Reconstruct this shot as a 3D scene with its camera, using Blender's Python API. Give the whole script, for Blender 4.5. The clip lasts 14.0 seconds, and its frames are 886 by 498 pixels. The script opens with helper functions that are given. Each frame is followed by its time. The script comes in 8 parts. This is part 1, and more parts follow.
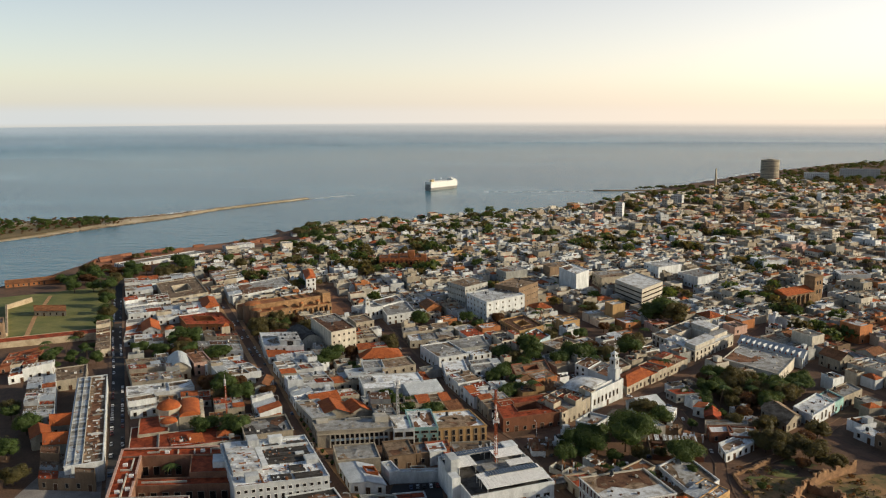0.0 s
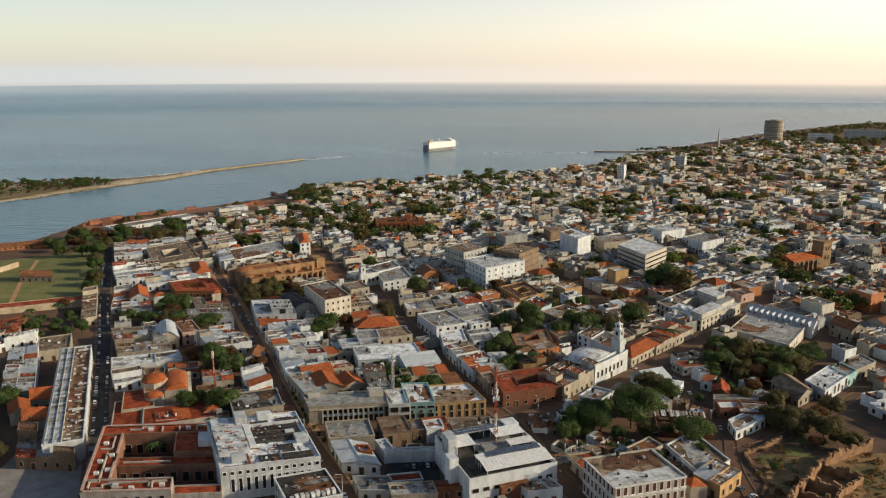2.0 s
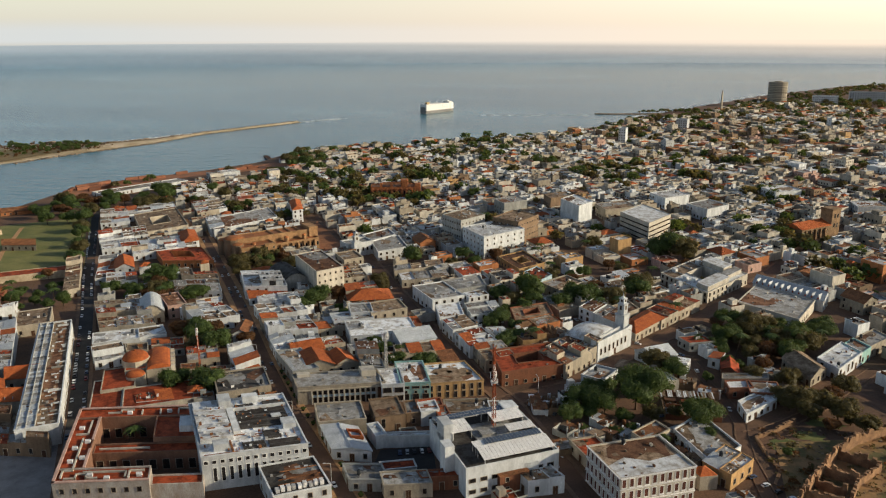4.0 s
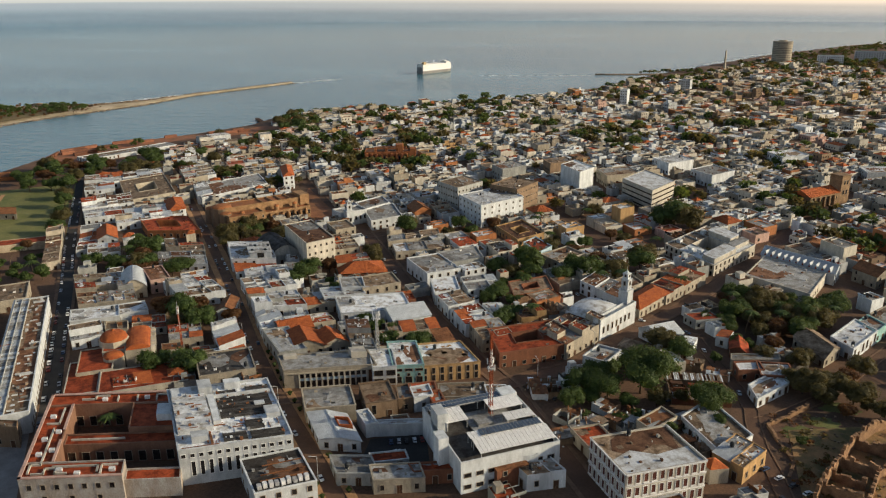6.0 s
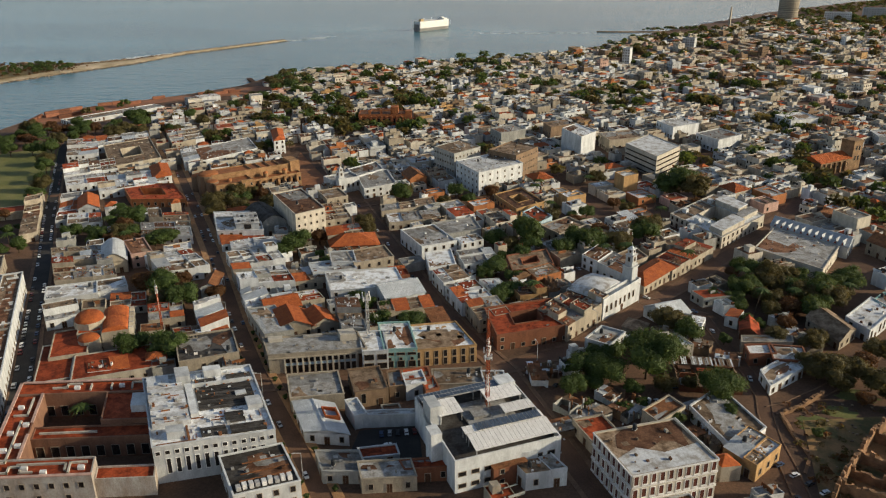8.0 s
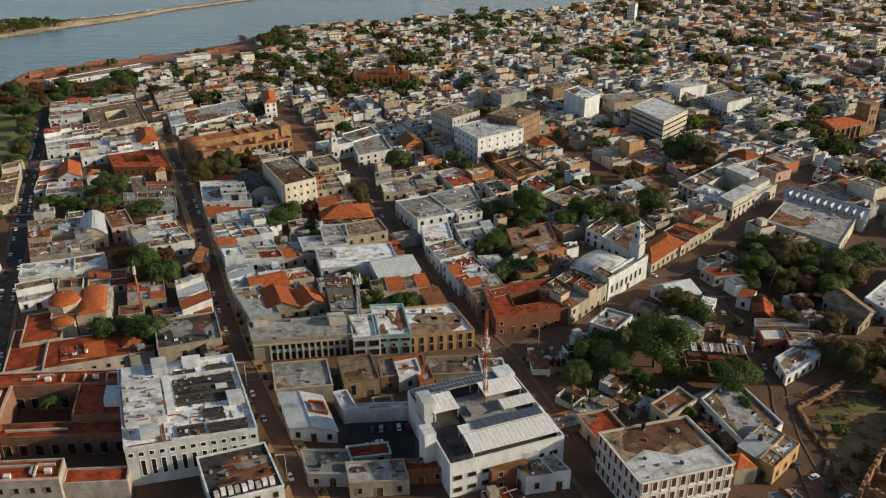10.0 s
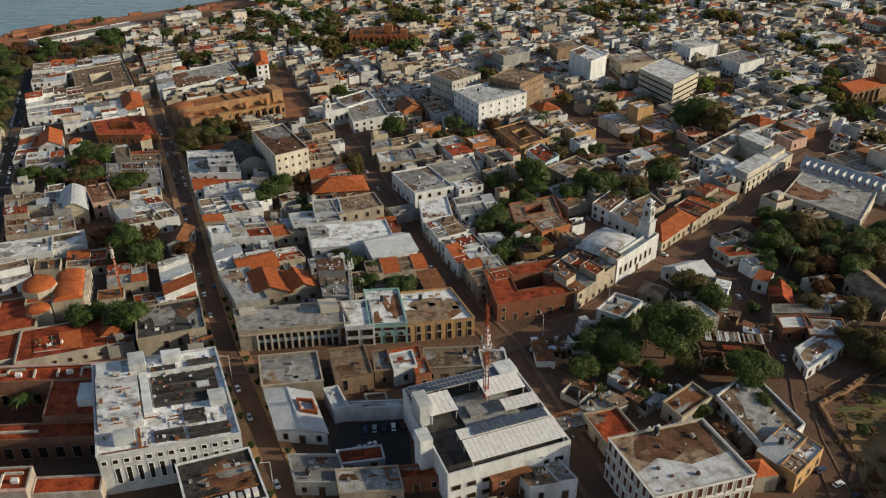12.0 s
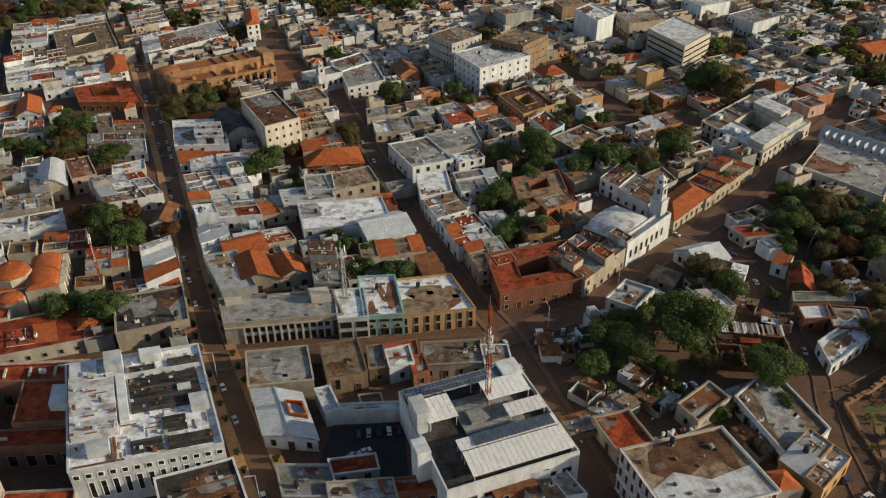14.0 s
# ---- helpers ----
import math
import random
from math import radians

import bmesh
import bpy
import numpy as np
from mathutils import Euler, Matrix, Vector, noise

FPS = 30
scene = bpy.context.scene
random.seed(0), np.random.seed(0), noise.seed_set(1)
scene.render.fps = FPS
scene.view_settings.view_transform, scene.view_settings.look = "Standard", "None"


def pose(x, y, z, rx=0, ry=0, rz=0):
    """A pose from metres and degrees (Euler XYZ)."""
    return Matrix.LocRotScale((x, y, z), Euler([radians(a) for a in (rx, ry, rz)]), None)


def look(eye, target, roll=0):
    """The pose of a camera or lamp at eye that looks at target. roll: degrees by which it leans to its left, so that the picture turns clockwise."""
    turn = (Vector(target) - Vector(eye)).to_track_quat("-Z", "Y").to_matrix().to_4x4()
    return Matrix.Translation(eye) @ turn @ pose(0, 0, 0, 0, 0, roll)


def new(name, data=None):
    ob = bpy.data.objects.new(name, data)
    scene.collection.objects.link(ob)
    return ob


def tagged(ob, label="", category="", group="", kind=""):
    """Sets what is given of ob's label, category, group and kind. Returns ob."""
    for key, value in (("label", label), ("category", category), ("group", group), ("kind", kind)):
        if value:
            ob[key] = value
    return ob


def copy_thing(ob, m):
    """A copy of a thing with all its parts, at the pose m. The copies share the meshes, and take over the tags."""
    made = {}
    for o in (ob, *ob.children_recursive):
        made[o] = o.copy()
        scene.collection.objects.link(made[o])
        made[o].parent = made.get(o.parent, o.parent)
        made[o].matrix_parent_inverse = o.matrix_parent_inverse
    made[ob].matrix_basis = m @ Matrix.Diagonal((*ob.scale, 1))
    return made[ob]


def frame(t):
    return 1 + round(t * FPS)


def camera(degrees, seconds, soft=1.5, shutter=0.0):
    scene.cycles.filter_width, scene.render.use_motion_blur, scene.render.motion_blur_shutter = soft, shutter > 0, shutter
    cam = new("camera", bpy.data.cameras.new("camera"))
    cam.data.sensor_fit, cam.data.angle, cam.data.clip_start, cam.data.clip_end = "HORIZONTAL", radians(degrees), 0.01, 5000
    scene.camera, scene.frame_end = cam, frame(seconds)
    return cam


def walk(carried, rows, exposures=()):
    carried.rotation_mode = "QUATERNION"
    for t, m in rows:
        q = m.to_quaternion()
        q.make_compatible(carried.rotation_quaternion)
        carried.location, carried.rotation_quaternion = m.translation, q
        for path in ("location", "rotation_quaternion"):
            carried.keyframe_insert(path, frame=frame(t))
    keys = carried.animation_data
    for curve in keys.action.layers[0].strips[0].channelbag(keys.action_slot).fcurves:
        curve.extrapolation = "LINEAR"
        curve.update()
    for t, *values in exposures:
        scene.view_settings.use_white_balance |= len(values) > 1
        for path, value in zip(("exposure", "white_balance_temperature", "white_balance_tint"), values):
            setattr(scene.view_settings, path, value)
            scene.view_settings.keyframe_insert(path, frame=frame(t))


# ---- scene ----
# ---- camera and walk ----
cam = camera(60.0, 14.0, soft=1.15)
TOWN = 1.22                          # metres to one unit of the plan in which the path and the town are drawn
PATH = [
    (0, 13.487, -27.272, 138.229, 11.988, -9.755, -0.543),
    (0.5, 12.616, -23.199, 138.060, 11.964, -10.513, -0.520),
    (1, 11.791, -19.075, 137.916, 11.938, -11.250, -0.491),
    (1.5, 11.008, -14.905, 137.796, 11.912, -11.972, -0.461),
    (2, 10.264, -10.692, 137.699, 11.884, -12.683, -0.436),
    (2.5, 9.556, -6.439, 137.623, 11.854, -13.388, -0.418),
    (3, 8.880, -2.149, 137.568, 11.824, -14.092, -0.406),
    (3.5, 8.232, 2.174, 137.531, 11.791, -14.796, -0.400),
    (4, 7.609, 6.527, 137.512, 11.758, -15.504, -0.399),
    (4.5, 7.007, 10.907, 137.509, 11.724, -16.219, -0.400),
    (5, 6.424, 15.311, 137.521, 11.689, -16.942, -0.402),
    (5.5, 5.855, 19.736, 137.547, 11.654, -17.675, -0.403),
    (6, 5.297, 24.177, 137.584, 11.621, -18.417, -0.402),
    (6.5, 4.746, 28.632, 137.633, 11.589, -19.170, -0.398),
    (7, 4.200, 33.098, 137.691, 11.560, -19.934, -0.391),
    (7.5, 3.654, 37.572, 137.758, 11.536, -20.707, -0.382),
    (8, 3.106, 42.049, 137.831, 11.517, -21.489, -0.371),
    (8.5, 2.551, 46.528, 137.910, 11.505, -22.279, -0.362),
    (9, 1.986, 51.003, 137.994, 11.501, -23.076, -0.355),
    (9.5, 1.408, 55.474, 138.080, 11.505, -23.878, -0.353),
    (10, 0.813, 59.935, 138.168, 11.517, -24.685, -0.359),
    (10.5, 0.197, 64.384, 138.256, 11.538, -25.495, -0.374),
    (11, -0.442, 68.818, 138.343, 11.565, -26.309, -0.399),
    (11.5, -1.108, 73.233, 138.428, 11.598, -27.125, -0.435),
    (12, -1.805, 77.626, 138.509, 11.633, -27.945, -0.478),
    (12.5, -2.536, 81.994, 138.586, 11.665, -28.769, -0.525),
    (13, -3.305, 86.334, 138.656, 11.689, -29.600, -0.568),
    (13.5, -4.115, 90.641, 138.718, 11.698, -30.441, -0.597),
    (14, -4.970, 94.914, 138.771, 11.680, -31.296, -0.596),
]
walk(cam, [(t, pose(x * TOWN, y * TOWN, z * TOWN, 90 + pitch, 0, yaw) @ pose(0, 0, 0, 0, 0, roll)) for t, x, y, z, yaw, pitch, roll in PATH], [(0, 0.18), (6, 0.22), (10, 0.18), (14, 0.12)])

# ---- world, sun, exposure ----
SUN_AZ, SUN_EL = 7.0, 18.0          # degrees from +x towards +y, and above the horizon
world = bpy.data.worlds.new("world")
scene.world = world
world.use_nodes = True
wn = world.node_tree.nodes
sky = wn.new("ShaderNodeTexSky")
sky.sky_type = "NISHITA"
sky.sun_disc = False
sky.sun_elevation, sky.sun_rotation = radians(SUN_EL), radians(90 - SUN_AZ)
sky.altitude, sky.air_density, sky.dust_density, sky.ozone_density = 0, 1.0, 0.9, 1.0
wl = world.node_tree.links
blue, haze, both = wn["Background"], wn.new("ShaderNodeBackground"), wn.new("ShaderNodeAddShader")
wl.new(sky.outputs[0], blue.inputs[0])
blue.inputs[1].default_value = 0.097
# sea haze: dense at the horizon, thinning upwards, a little brighter towards the sun
where, axes, steep, up, fade, glow, warm, amount = (wn.new("ShaderNode" + k) for k in ("TexCoord", "SeparateXYZ", "Math", "Math", "Math", "VectorMath", "MapRange", "Math"))
wl.new(where.outputs["Generated"], axes.inputs[0])
steep.operation, up.operation, fade.operation, glow.operation, amount.operation = "MULTIPLY", "MULTIPLY", "EXPONENT", "DOT_PRODUCT", "MULTIPLY"
up.inputs[1].default_value = -12.0
wl.new(axes.outputs["Z"], steep.inputs[0])
wl.new(axes.outputs["Z"], steep.inputs[1])
wl.new(steep.outputs[0], up.inputs[0])
wl.new(up.outputs[0], fade.inputs[0])
wl.new(where.outputs["Generated"], glow.inputs[0])
glow.inputs[1].default_value = (math.cos(radians(SUN_AZ)), math.sin(radians(SUN_AZ)), 0.0)
wl.new(glow.outputs["Value"], warm.inputs[0])
warm.inputs[1].default_value, warm.inputs[2].default_value, warm.inputs[3].default_value, warm.inputs[4].default_value = -0.62, 0.75, 0.25, 0.79
wl.new(fade.outputs[0], amount.inputs[0])
wl.new(warm.outputs[0], amount.inputs[1])
tint = wn.new("ShaderNodeMix")
tint.data_type = "RGBA"
tint.inputs[6].default_value, tint.inputs[7].default_value = (0.88, 0.77, 0.72, 1), (1.0, 0.76, 0.61, 1)
wl.new(warm.outputs[0], tint.inputs[0])
wl.new(tint.outputs[2], haze.inputs[0])
wl.new(amount.outputs[0], haze.inputs[1])
wl.new(blue.outputs[0], both.inputs[0])
wl.new(haze.outputs[0], both.inputs[1])
wl.new(both.outputs[0], wn["World Output"].inputs[0])
sun_data = bpy.data.lights.new("sun", "SUN")
sun_data.energy, sun_data.angle, sun_data.color = 4.5, radians(0.7), (1.0, 0.865, 0.63)
sun = new("sun", sun_data)
sun.matrix_world = look((0, 0, 0), (-math.cos(radians(SUN_AZ)) * math.cos(radians(SUN_EL)), -math.sin(radians(SUN_AZ)) * math.cos(radians(SUN_EL)), -math.sin(radians(SUN_EL))))
scene.view_settings.exposure = 0.0

# ---- materials ----
MATS = {}


def material(name, base, dark=None, scale=0.25, rough=0.85, metal=0.0, bump=0.25, fine=6.0, vary=0.12, streak=0.0, island=False, wave=0.0, amount=0.55, grit=0.6):
    """Plaster, concrete, paint, tile: two scales of noise between base and dark, a shift of tone from piece to piece, fine relief."""
    if name in MATS:
        return MATS[name]
    m = bpy.data.materials.new(name)
    m.use_nodes = True
    n, l = m.node_tree.nodes, m.node_tree.links
    b = n["Principled BSDF"]
    b.inputs["Roughness"].default_value, b.inputs["Metallic"].default_value = rough, metal
    b.inputs["Specular IOR Level"].default_value = 0.5 if rough < 0.5 else 0.2
    dark = dark or tuple(c * 0.55 for c in base)
    tc = n.new("ShaderNodeTexCoord")
    mp = n.new("ShaderNodeMapping")
    l.new(tc.outputs["Object"], mp.inputs[0])
    if streak:
        mp.inputs["Scale"].default_value = (1, 1, streak)
    big = n.new("ShaderNodeTexNoise")
    big.inputs["Scale"].default_value, big.inputs["Detail"].default_value, big.inputs["Roughness"].default_value = scale, 5, 0.65
    small = n.new("ShaderNodeTexNoise")
    small.inputs["Scale"].default_value, small.inputs["Detail"].default_value, small.inputs["Roughness"].default_value = fine, 5, 0.75
    info = n.new("ShaderNodeNewGeometry" if island else "ShaderNodeObjectInfo")
    rnd = info.outputs["Random Per Island" if island else "Random"]
    off = n.new("ShaderNodeVectorMath")
    off.operation = "MULTIPLY_ADD"
    off.inputs[1].default_value = (1, 1, 1)
    comb = n.new("ShaderNodeCombineXYZ")
    mul = n.new("ShaderNodeMath")
    mul.operation, mul.inputs[1].default_value = "MULTIPLY", 90.0
    l.new(rnd, mul.inputs[0])
    for k in range(3):
        l.new(mul.outputs[0], comb.inputs[k])
    l.new(mp.outputs[0], off.inputs[0])
    l.new(comb.outputs[0], off.inputs[2])
    l.new(off.outputs[0], big.inputs[0])
    l.new(off.outputs[0], small.inputs[0])
    ramp = n.new("ShaderNodeValToRGB")
    ramp.color_ramp.elements[0].position, ramp.color_ramp.elements[1].position = 0.38, 0.38 + amount * 0.6
    ramp.color_ramp.elements[0].color, ramp.color_ramp.elements[1].color = (*dark, 1), (*base, 1)
    l.new(big.outputs[0], ramp.inputs[0])
    hsv = n.new("ShaderNodeHueSaturation")
    rng = n.new("ShaderNodeMapRange")
    rng.inputs[3].default_value, rng.inputs[4].default_value = 1 - 1.6 * vary, 1 + vary
    l.new(rnd, rng.inputs[0])
    l.new(rng.outputs[0], hsv.inputs["Value"])
    l.new(ramp.outputs[0], hsv.inputs["Color"])
    mix = n.new("ShaderNodeMix")
    mix.data_type, mix.blend_type = "RGBA", "MULTIPLY"
    mix.inputs[0].default_value = grit
    l.new(hsv.outputs[0], mix.inputs[6])
    grain = n.new("ShaderNodeMapRange")
    grain.inputs[1].default_value, grain.inputs[2].default_value, grain.inputs[3].default_value, grain.inputs[4].default_value = 0.3, 0.68, 0.12, 1.0
    l.new(small.outputs[0], grain.inputs[0])
    l.new(grain.outputs[0], mix.inputs[7])
    gain = n.new("ShaderNodeVectorMath")
    gain.operation, gain.inputs[3].default_value = "SCALE", 1.0 + 0.5 * grit
    l.new(mix.outputs[2], gain.inputs[0])
    l.new(gain.outputs[0], b.inputs["Base Color"])
    bp = n.new("ShaderNodeBump")
    bp.inputs["Strength"].default_value, bp.inputs["Distance"].default_value = bump, 0.08
    l.new(small.outputs[0], bp.inputs["Height"])
    if wave:
        wv = n.new("ShaderNodeTexWave")
        wv.inputs["Scale"].default_value, wv.inputs["Distortion"].default_value = wave, 0.4
        l.new(tc.outputs["Object"], wv.inputs[0])
        bp2 = n.new("ShaderNodeBump")
        bp2.inputs["Strength"].default_value, bp2.inputs["Distance"].default_value = 0.8, 0.1
        l.new(wv.outputs[0], bp2.inputs["Height"])
        l.new(bp.outputs[0], bp2.inputs["Normal"])
        bp = bp2
    l.new(bp.outputs[0], b.inputs["Normal"])
    MATS[name] = m
    return m


WALL_TONES = {
    "w": (0.65, 0.67, 0.67), "h": (0.57, 0.52, 0.43), "c": (0.42, 0.365, 0.28), "y": (0.50, 0.31, 0.14), "o": (0.46, 0.18, 0.07),
    "g": (0.40, 0.40, 0.37), "b": (0.27, 0.11, 0.06), "n": (0.30, 0.50, 0.46), "k": (0.55, 0.36, 0.29), "u": (0.42, 0.54, 0.60), "s": (0.26, 0.175, 0.11)}
ROOF_TONES = {
    "W": (0.64, 0.655, 0.66), "G": (0.325, 0.325, 0.315), "S": (0.29, 0.21, 0.14), "R": (0.37, 0.072, 0.024), "D": (0.07, 0.065, 0.06),
    "B": (0.20, 0.10, 0.055), "T": (0.48, 0.132, 0.034), "M": (0.50, 0.53, 0.55), "U": (0.31, 0.13, 0.055)}
WORDS = {"w": "white", "h": "cream-white", "c": "cream", "y": "ochre", "o": "terracotta", "g": "grey concrete", "b": "brick-red", "n": "mint-green", "k": "pale pink", "u": "pale blue", "s": "brown stone"}
RWORDS = {"W": "white-painted roof", "G": "grey concrete roof", "S": "stained tan roof", "R": "red-painted roof", "D": "dark roof", "B": "brown roof", "T": "orange tile roof", "M": "light metal roof", "U": "rusty sheet roof"}


def wall_mat(k, island=False):
    return material(f"plaster_{WORDS[k].replace(' ', '_')}{'_far' if island else ''}", WALL_TONES[k], tuple(c * 0.62 for c in WALL_TONES[k]), 0.35, streak=0.35, island=island, vary=0.14 if not island else 0.2, grit=0.35 if k in "wh" else 0.5)


def roof_mat(k, island=False):
    c = ROOF_TONES[k]
    name = RWORDS[k].replace(" ", "_").replace("-", "_") + ("_far" if island else "")
    if k == "T":
        return material(name, c, (0.30, 0.075, 0.025), 0.5, wave=1.6, vary=0.15, island=island)
    if k in "MU":
        return material(name, c, tuple(v * (0.75 if k == "M" else 0.45) for v in c), 0.4, rough=0.5 if k == "M" else 0.8, wave=1.2, vary=0.15, island=island)
    return material(name, c, tuple(v * q for v, q in zip(c, (0.40, 0.35, 0.30) if k not in "WG" else (0.55, 0.50, 0.44))), 0.3, fine=1.7, vary=0.22, island=island, amount=0.36 if k != "W" else 0.28, grit=0.6 if k != "W" else 0.35)


GLASS = material("window_glass", (0.035, 0.03, 0.028), (0.015, 0.014, 0.014), 0.8, rough=0.15, bump=0.02)
FRAME = material("window_frame_paint", (0.40, 0.33, 0.25), None, 1.0)
WOOD = material("dark_door_wood", (0.10, 0.05, 0.028), None, 1.0)
ROAD = material("worn_red_brown_street", (0.17, 0.095, 0.058), (0.11, 0.062, 0.04), 0.12, fine=3.0)
ASPHALT = material("asphalt", (0.065, 0.058, 0.052), (0.04, 0.037, 0.035), 0.15, fine=4.0)
PAVE = material("pavement_slabs", (0.52, 0.30, 0.145), (0.36, 0.20, 0.10), 0.3, fine=3.0)
KERB = material("worn_kerb_walk", (0.22, 0.13, 0.08), (0.13, 0.08, 0.05), 0.3, fine=3.0)
EARTH = material("red_brown_earth", (0.18, 0.10, 0.06), (0.085, 0.052, 0.034), 0.03, fine=1.2)
LAWN = material("lawn_grass", (0.22, 0.20, 0.07), (0.11, 0.125, 0.04), 0.06, fine=3.0)
LEAF = material("green_foliage", (0.095, 0.14, 0.034), (0.03, 0.05, 0.014), 0.5, rough=0.6, island=True, vary=0.16)
LEAF2 = material("olive_foliage", (0.12, 0.10, 0.035), (0.05, 0.045, 0.017), 0.5, rough=0.6, island=True, vary=0.16)
LEAF3 = material("russet_foliage", (0.16, 0.075, 0.028), (0.06, 0.035, 0.015), 0.5, rough=0.6, island=True, vary=0.16)


def let_light_through(m, tone, share):
    """Leaves pass some of the light that falls on their far side."""
    n, l = m.node_tree.nodes, m.node_tree.links
    through_leaf, blend = n.new("ShaderNodeBsdfTranslucent"), n.new("ShaderNodeMixShader")
    through_leaf.inputs["Color"].default_value = (*tone, 1)
    blend.inputs[0].default_value = share
    l.new(n["Principled BSDF"].outputs[0], blend.inputs[1])
    l.new(through_leaf.outputs[0], blend.inputs[2])
    l.new(blend.outputs[0], n["Material Output"].inputs[0])


let_light_through(LEAF, (0.17, 0.20, 0.035), 0.3)
let_light_through(LEAF2, (0.26, 0.19, 0.05), 0.3)
let_light_through(LEAF3, (0.32, 0.13, 0.035), 0.3)
BARK = material("bark", (0.14, 0.095, 0.06), None, 2.0)
SHUTTER = material("red_brown_shutter_paint", (0.13, 0.045, 0.03), None, 1.0, rough=0.6)
STEEL = material("painted_steel", (0.55, 0.54, 0.52), None, 1.0, rough=0.5)
REDSTEEL = material("red_painted_steel", (0.42, 0.10, 0.035), None, 1.0, rough=0.55)
WHITE = material("white_paint", (0.78, 0.77, 0.74), (0.62, 0.60, 0.57), 0.6, rough=0.6)
PANEL = material("solar_cells", (0.09, 0.115, 0.15), (0.06, 0.08, 0.115), 0.5, rough=0.2, bump=0.02)
RUBBER = material("tyre_rubber", (0.02, 0.02, 0.02), None, 1.0)
TANK = material("black_plastic_tank", (0.04, 0.045, 0.05), None, 1.0, rough=0.5)
ROCK = material("breakwater_rock", (0.34, 0.25, 0.16), (0.14, 0.10, 0.07), 0.3, island=True, vary=0.3)
SAND = material("sandy_causeway", (0.68, 0.56, 0.40), (0.36, 0.28, 0.16), 0.05)
FOAM = material("sea_foam", (0.82, 0.82, 0.80), (0.55, 0.60, 0.60), 0.2)
CONTAINER = material("red_container_paint", (0.24, 0.10, 0.055), (0.15, 0.065, 0.04), 0.3, vary=0.3)


def sea_material():
    m = bpy.data.materials.new("sea_water")
    m.use_nodes = True
    n, l = m.node_tree.nodes, m.node_tree.links
    b = n["Principled BSDF"]
    b.inputs["Roughness"].default_value, b.inputs["IOR"].default_value = 0.22, 1.33
    tc, mp = n.new("ShaderNodeTexCoord"), n.new("ShaderNodeMapping")
    mp.inputs["Rotation"].default_value, mp.inputs["Scale"].default_value = (0, 0, radians(-14)), (0.35, 1, 1)
    l.new(tc.outputs["Object"], mp.inputs[0])
    swell, chop, drift = (n.new("ShaderNodeTexNoise") for _ in range(3))
    for t, s, d in ((swell, 0.05, 5), (chop, 0.16, 5), (drift, 0.004, 3)):
        t.inputs["Scale"].default_value, t.inputs["Detail"].default_value = s, d
        l.new(mp.outputs[0], t.inputs[0])
    ramp = n.new("ShaderNodeValToRGB")
    ramp.color_ramp.elements[0].position, ramp.color_ramp.elements[1].position = 0.35, 0.7
    ramp.color_ramp.elements[0].color, ramp.color_ramp.elements[1].color = (0.03, 0.105, 0.14, 1), (0.085, 0.19, 0.23, 1)
    l.new(drift.outputs[0], ramp.inputs[0])
    l.new(ramp.outputs[0], b.inputs["Base Color"])
    b1, b2 = n.new("ShaderNodeBump"), n.new("ShaderNodeBump")
    b1.inputs["Strength"].default_value, b1.inputs["Distance"].default_value = 0.7, 1.9
    b2.inputs["Strength"].default_value, b2.inputs["Distance"].default_value = 0.9, 1.4
    l.new(swell.outputs[0], b1.inputs["Height"])
    l.new(chop.outputs[0], b2.inputs["Height"])
    l.new(b1.outputs[0], b2.inputs["Normal"])
    l.new(b2.outputs[0], b.inputs["Normal"])
    return m


SEA = sea_material()


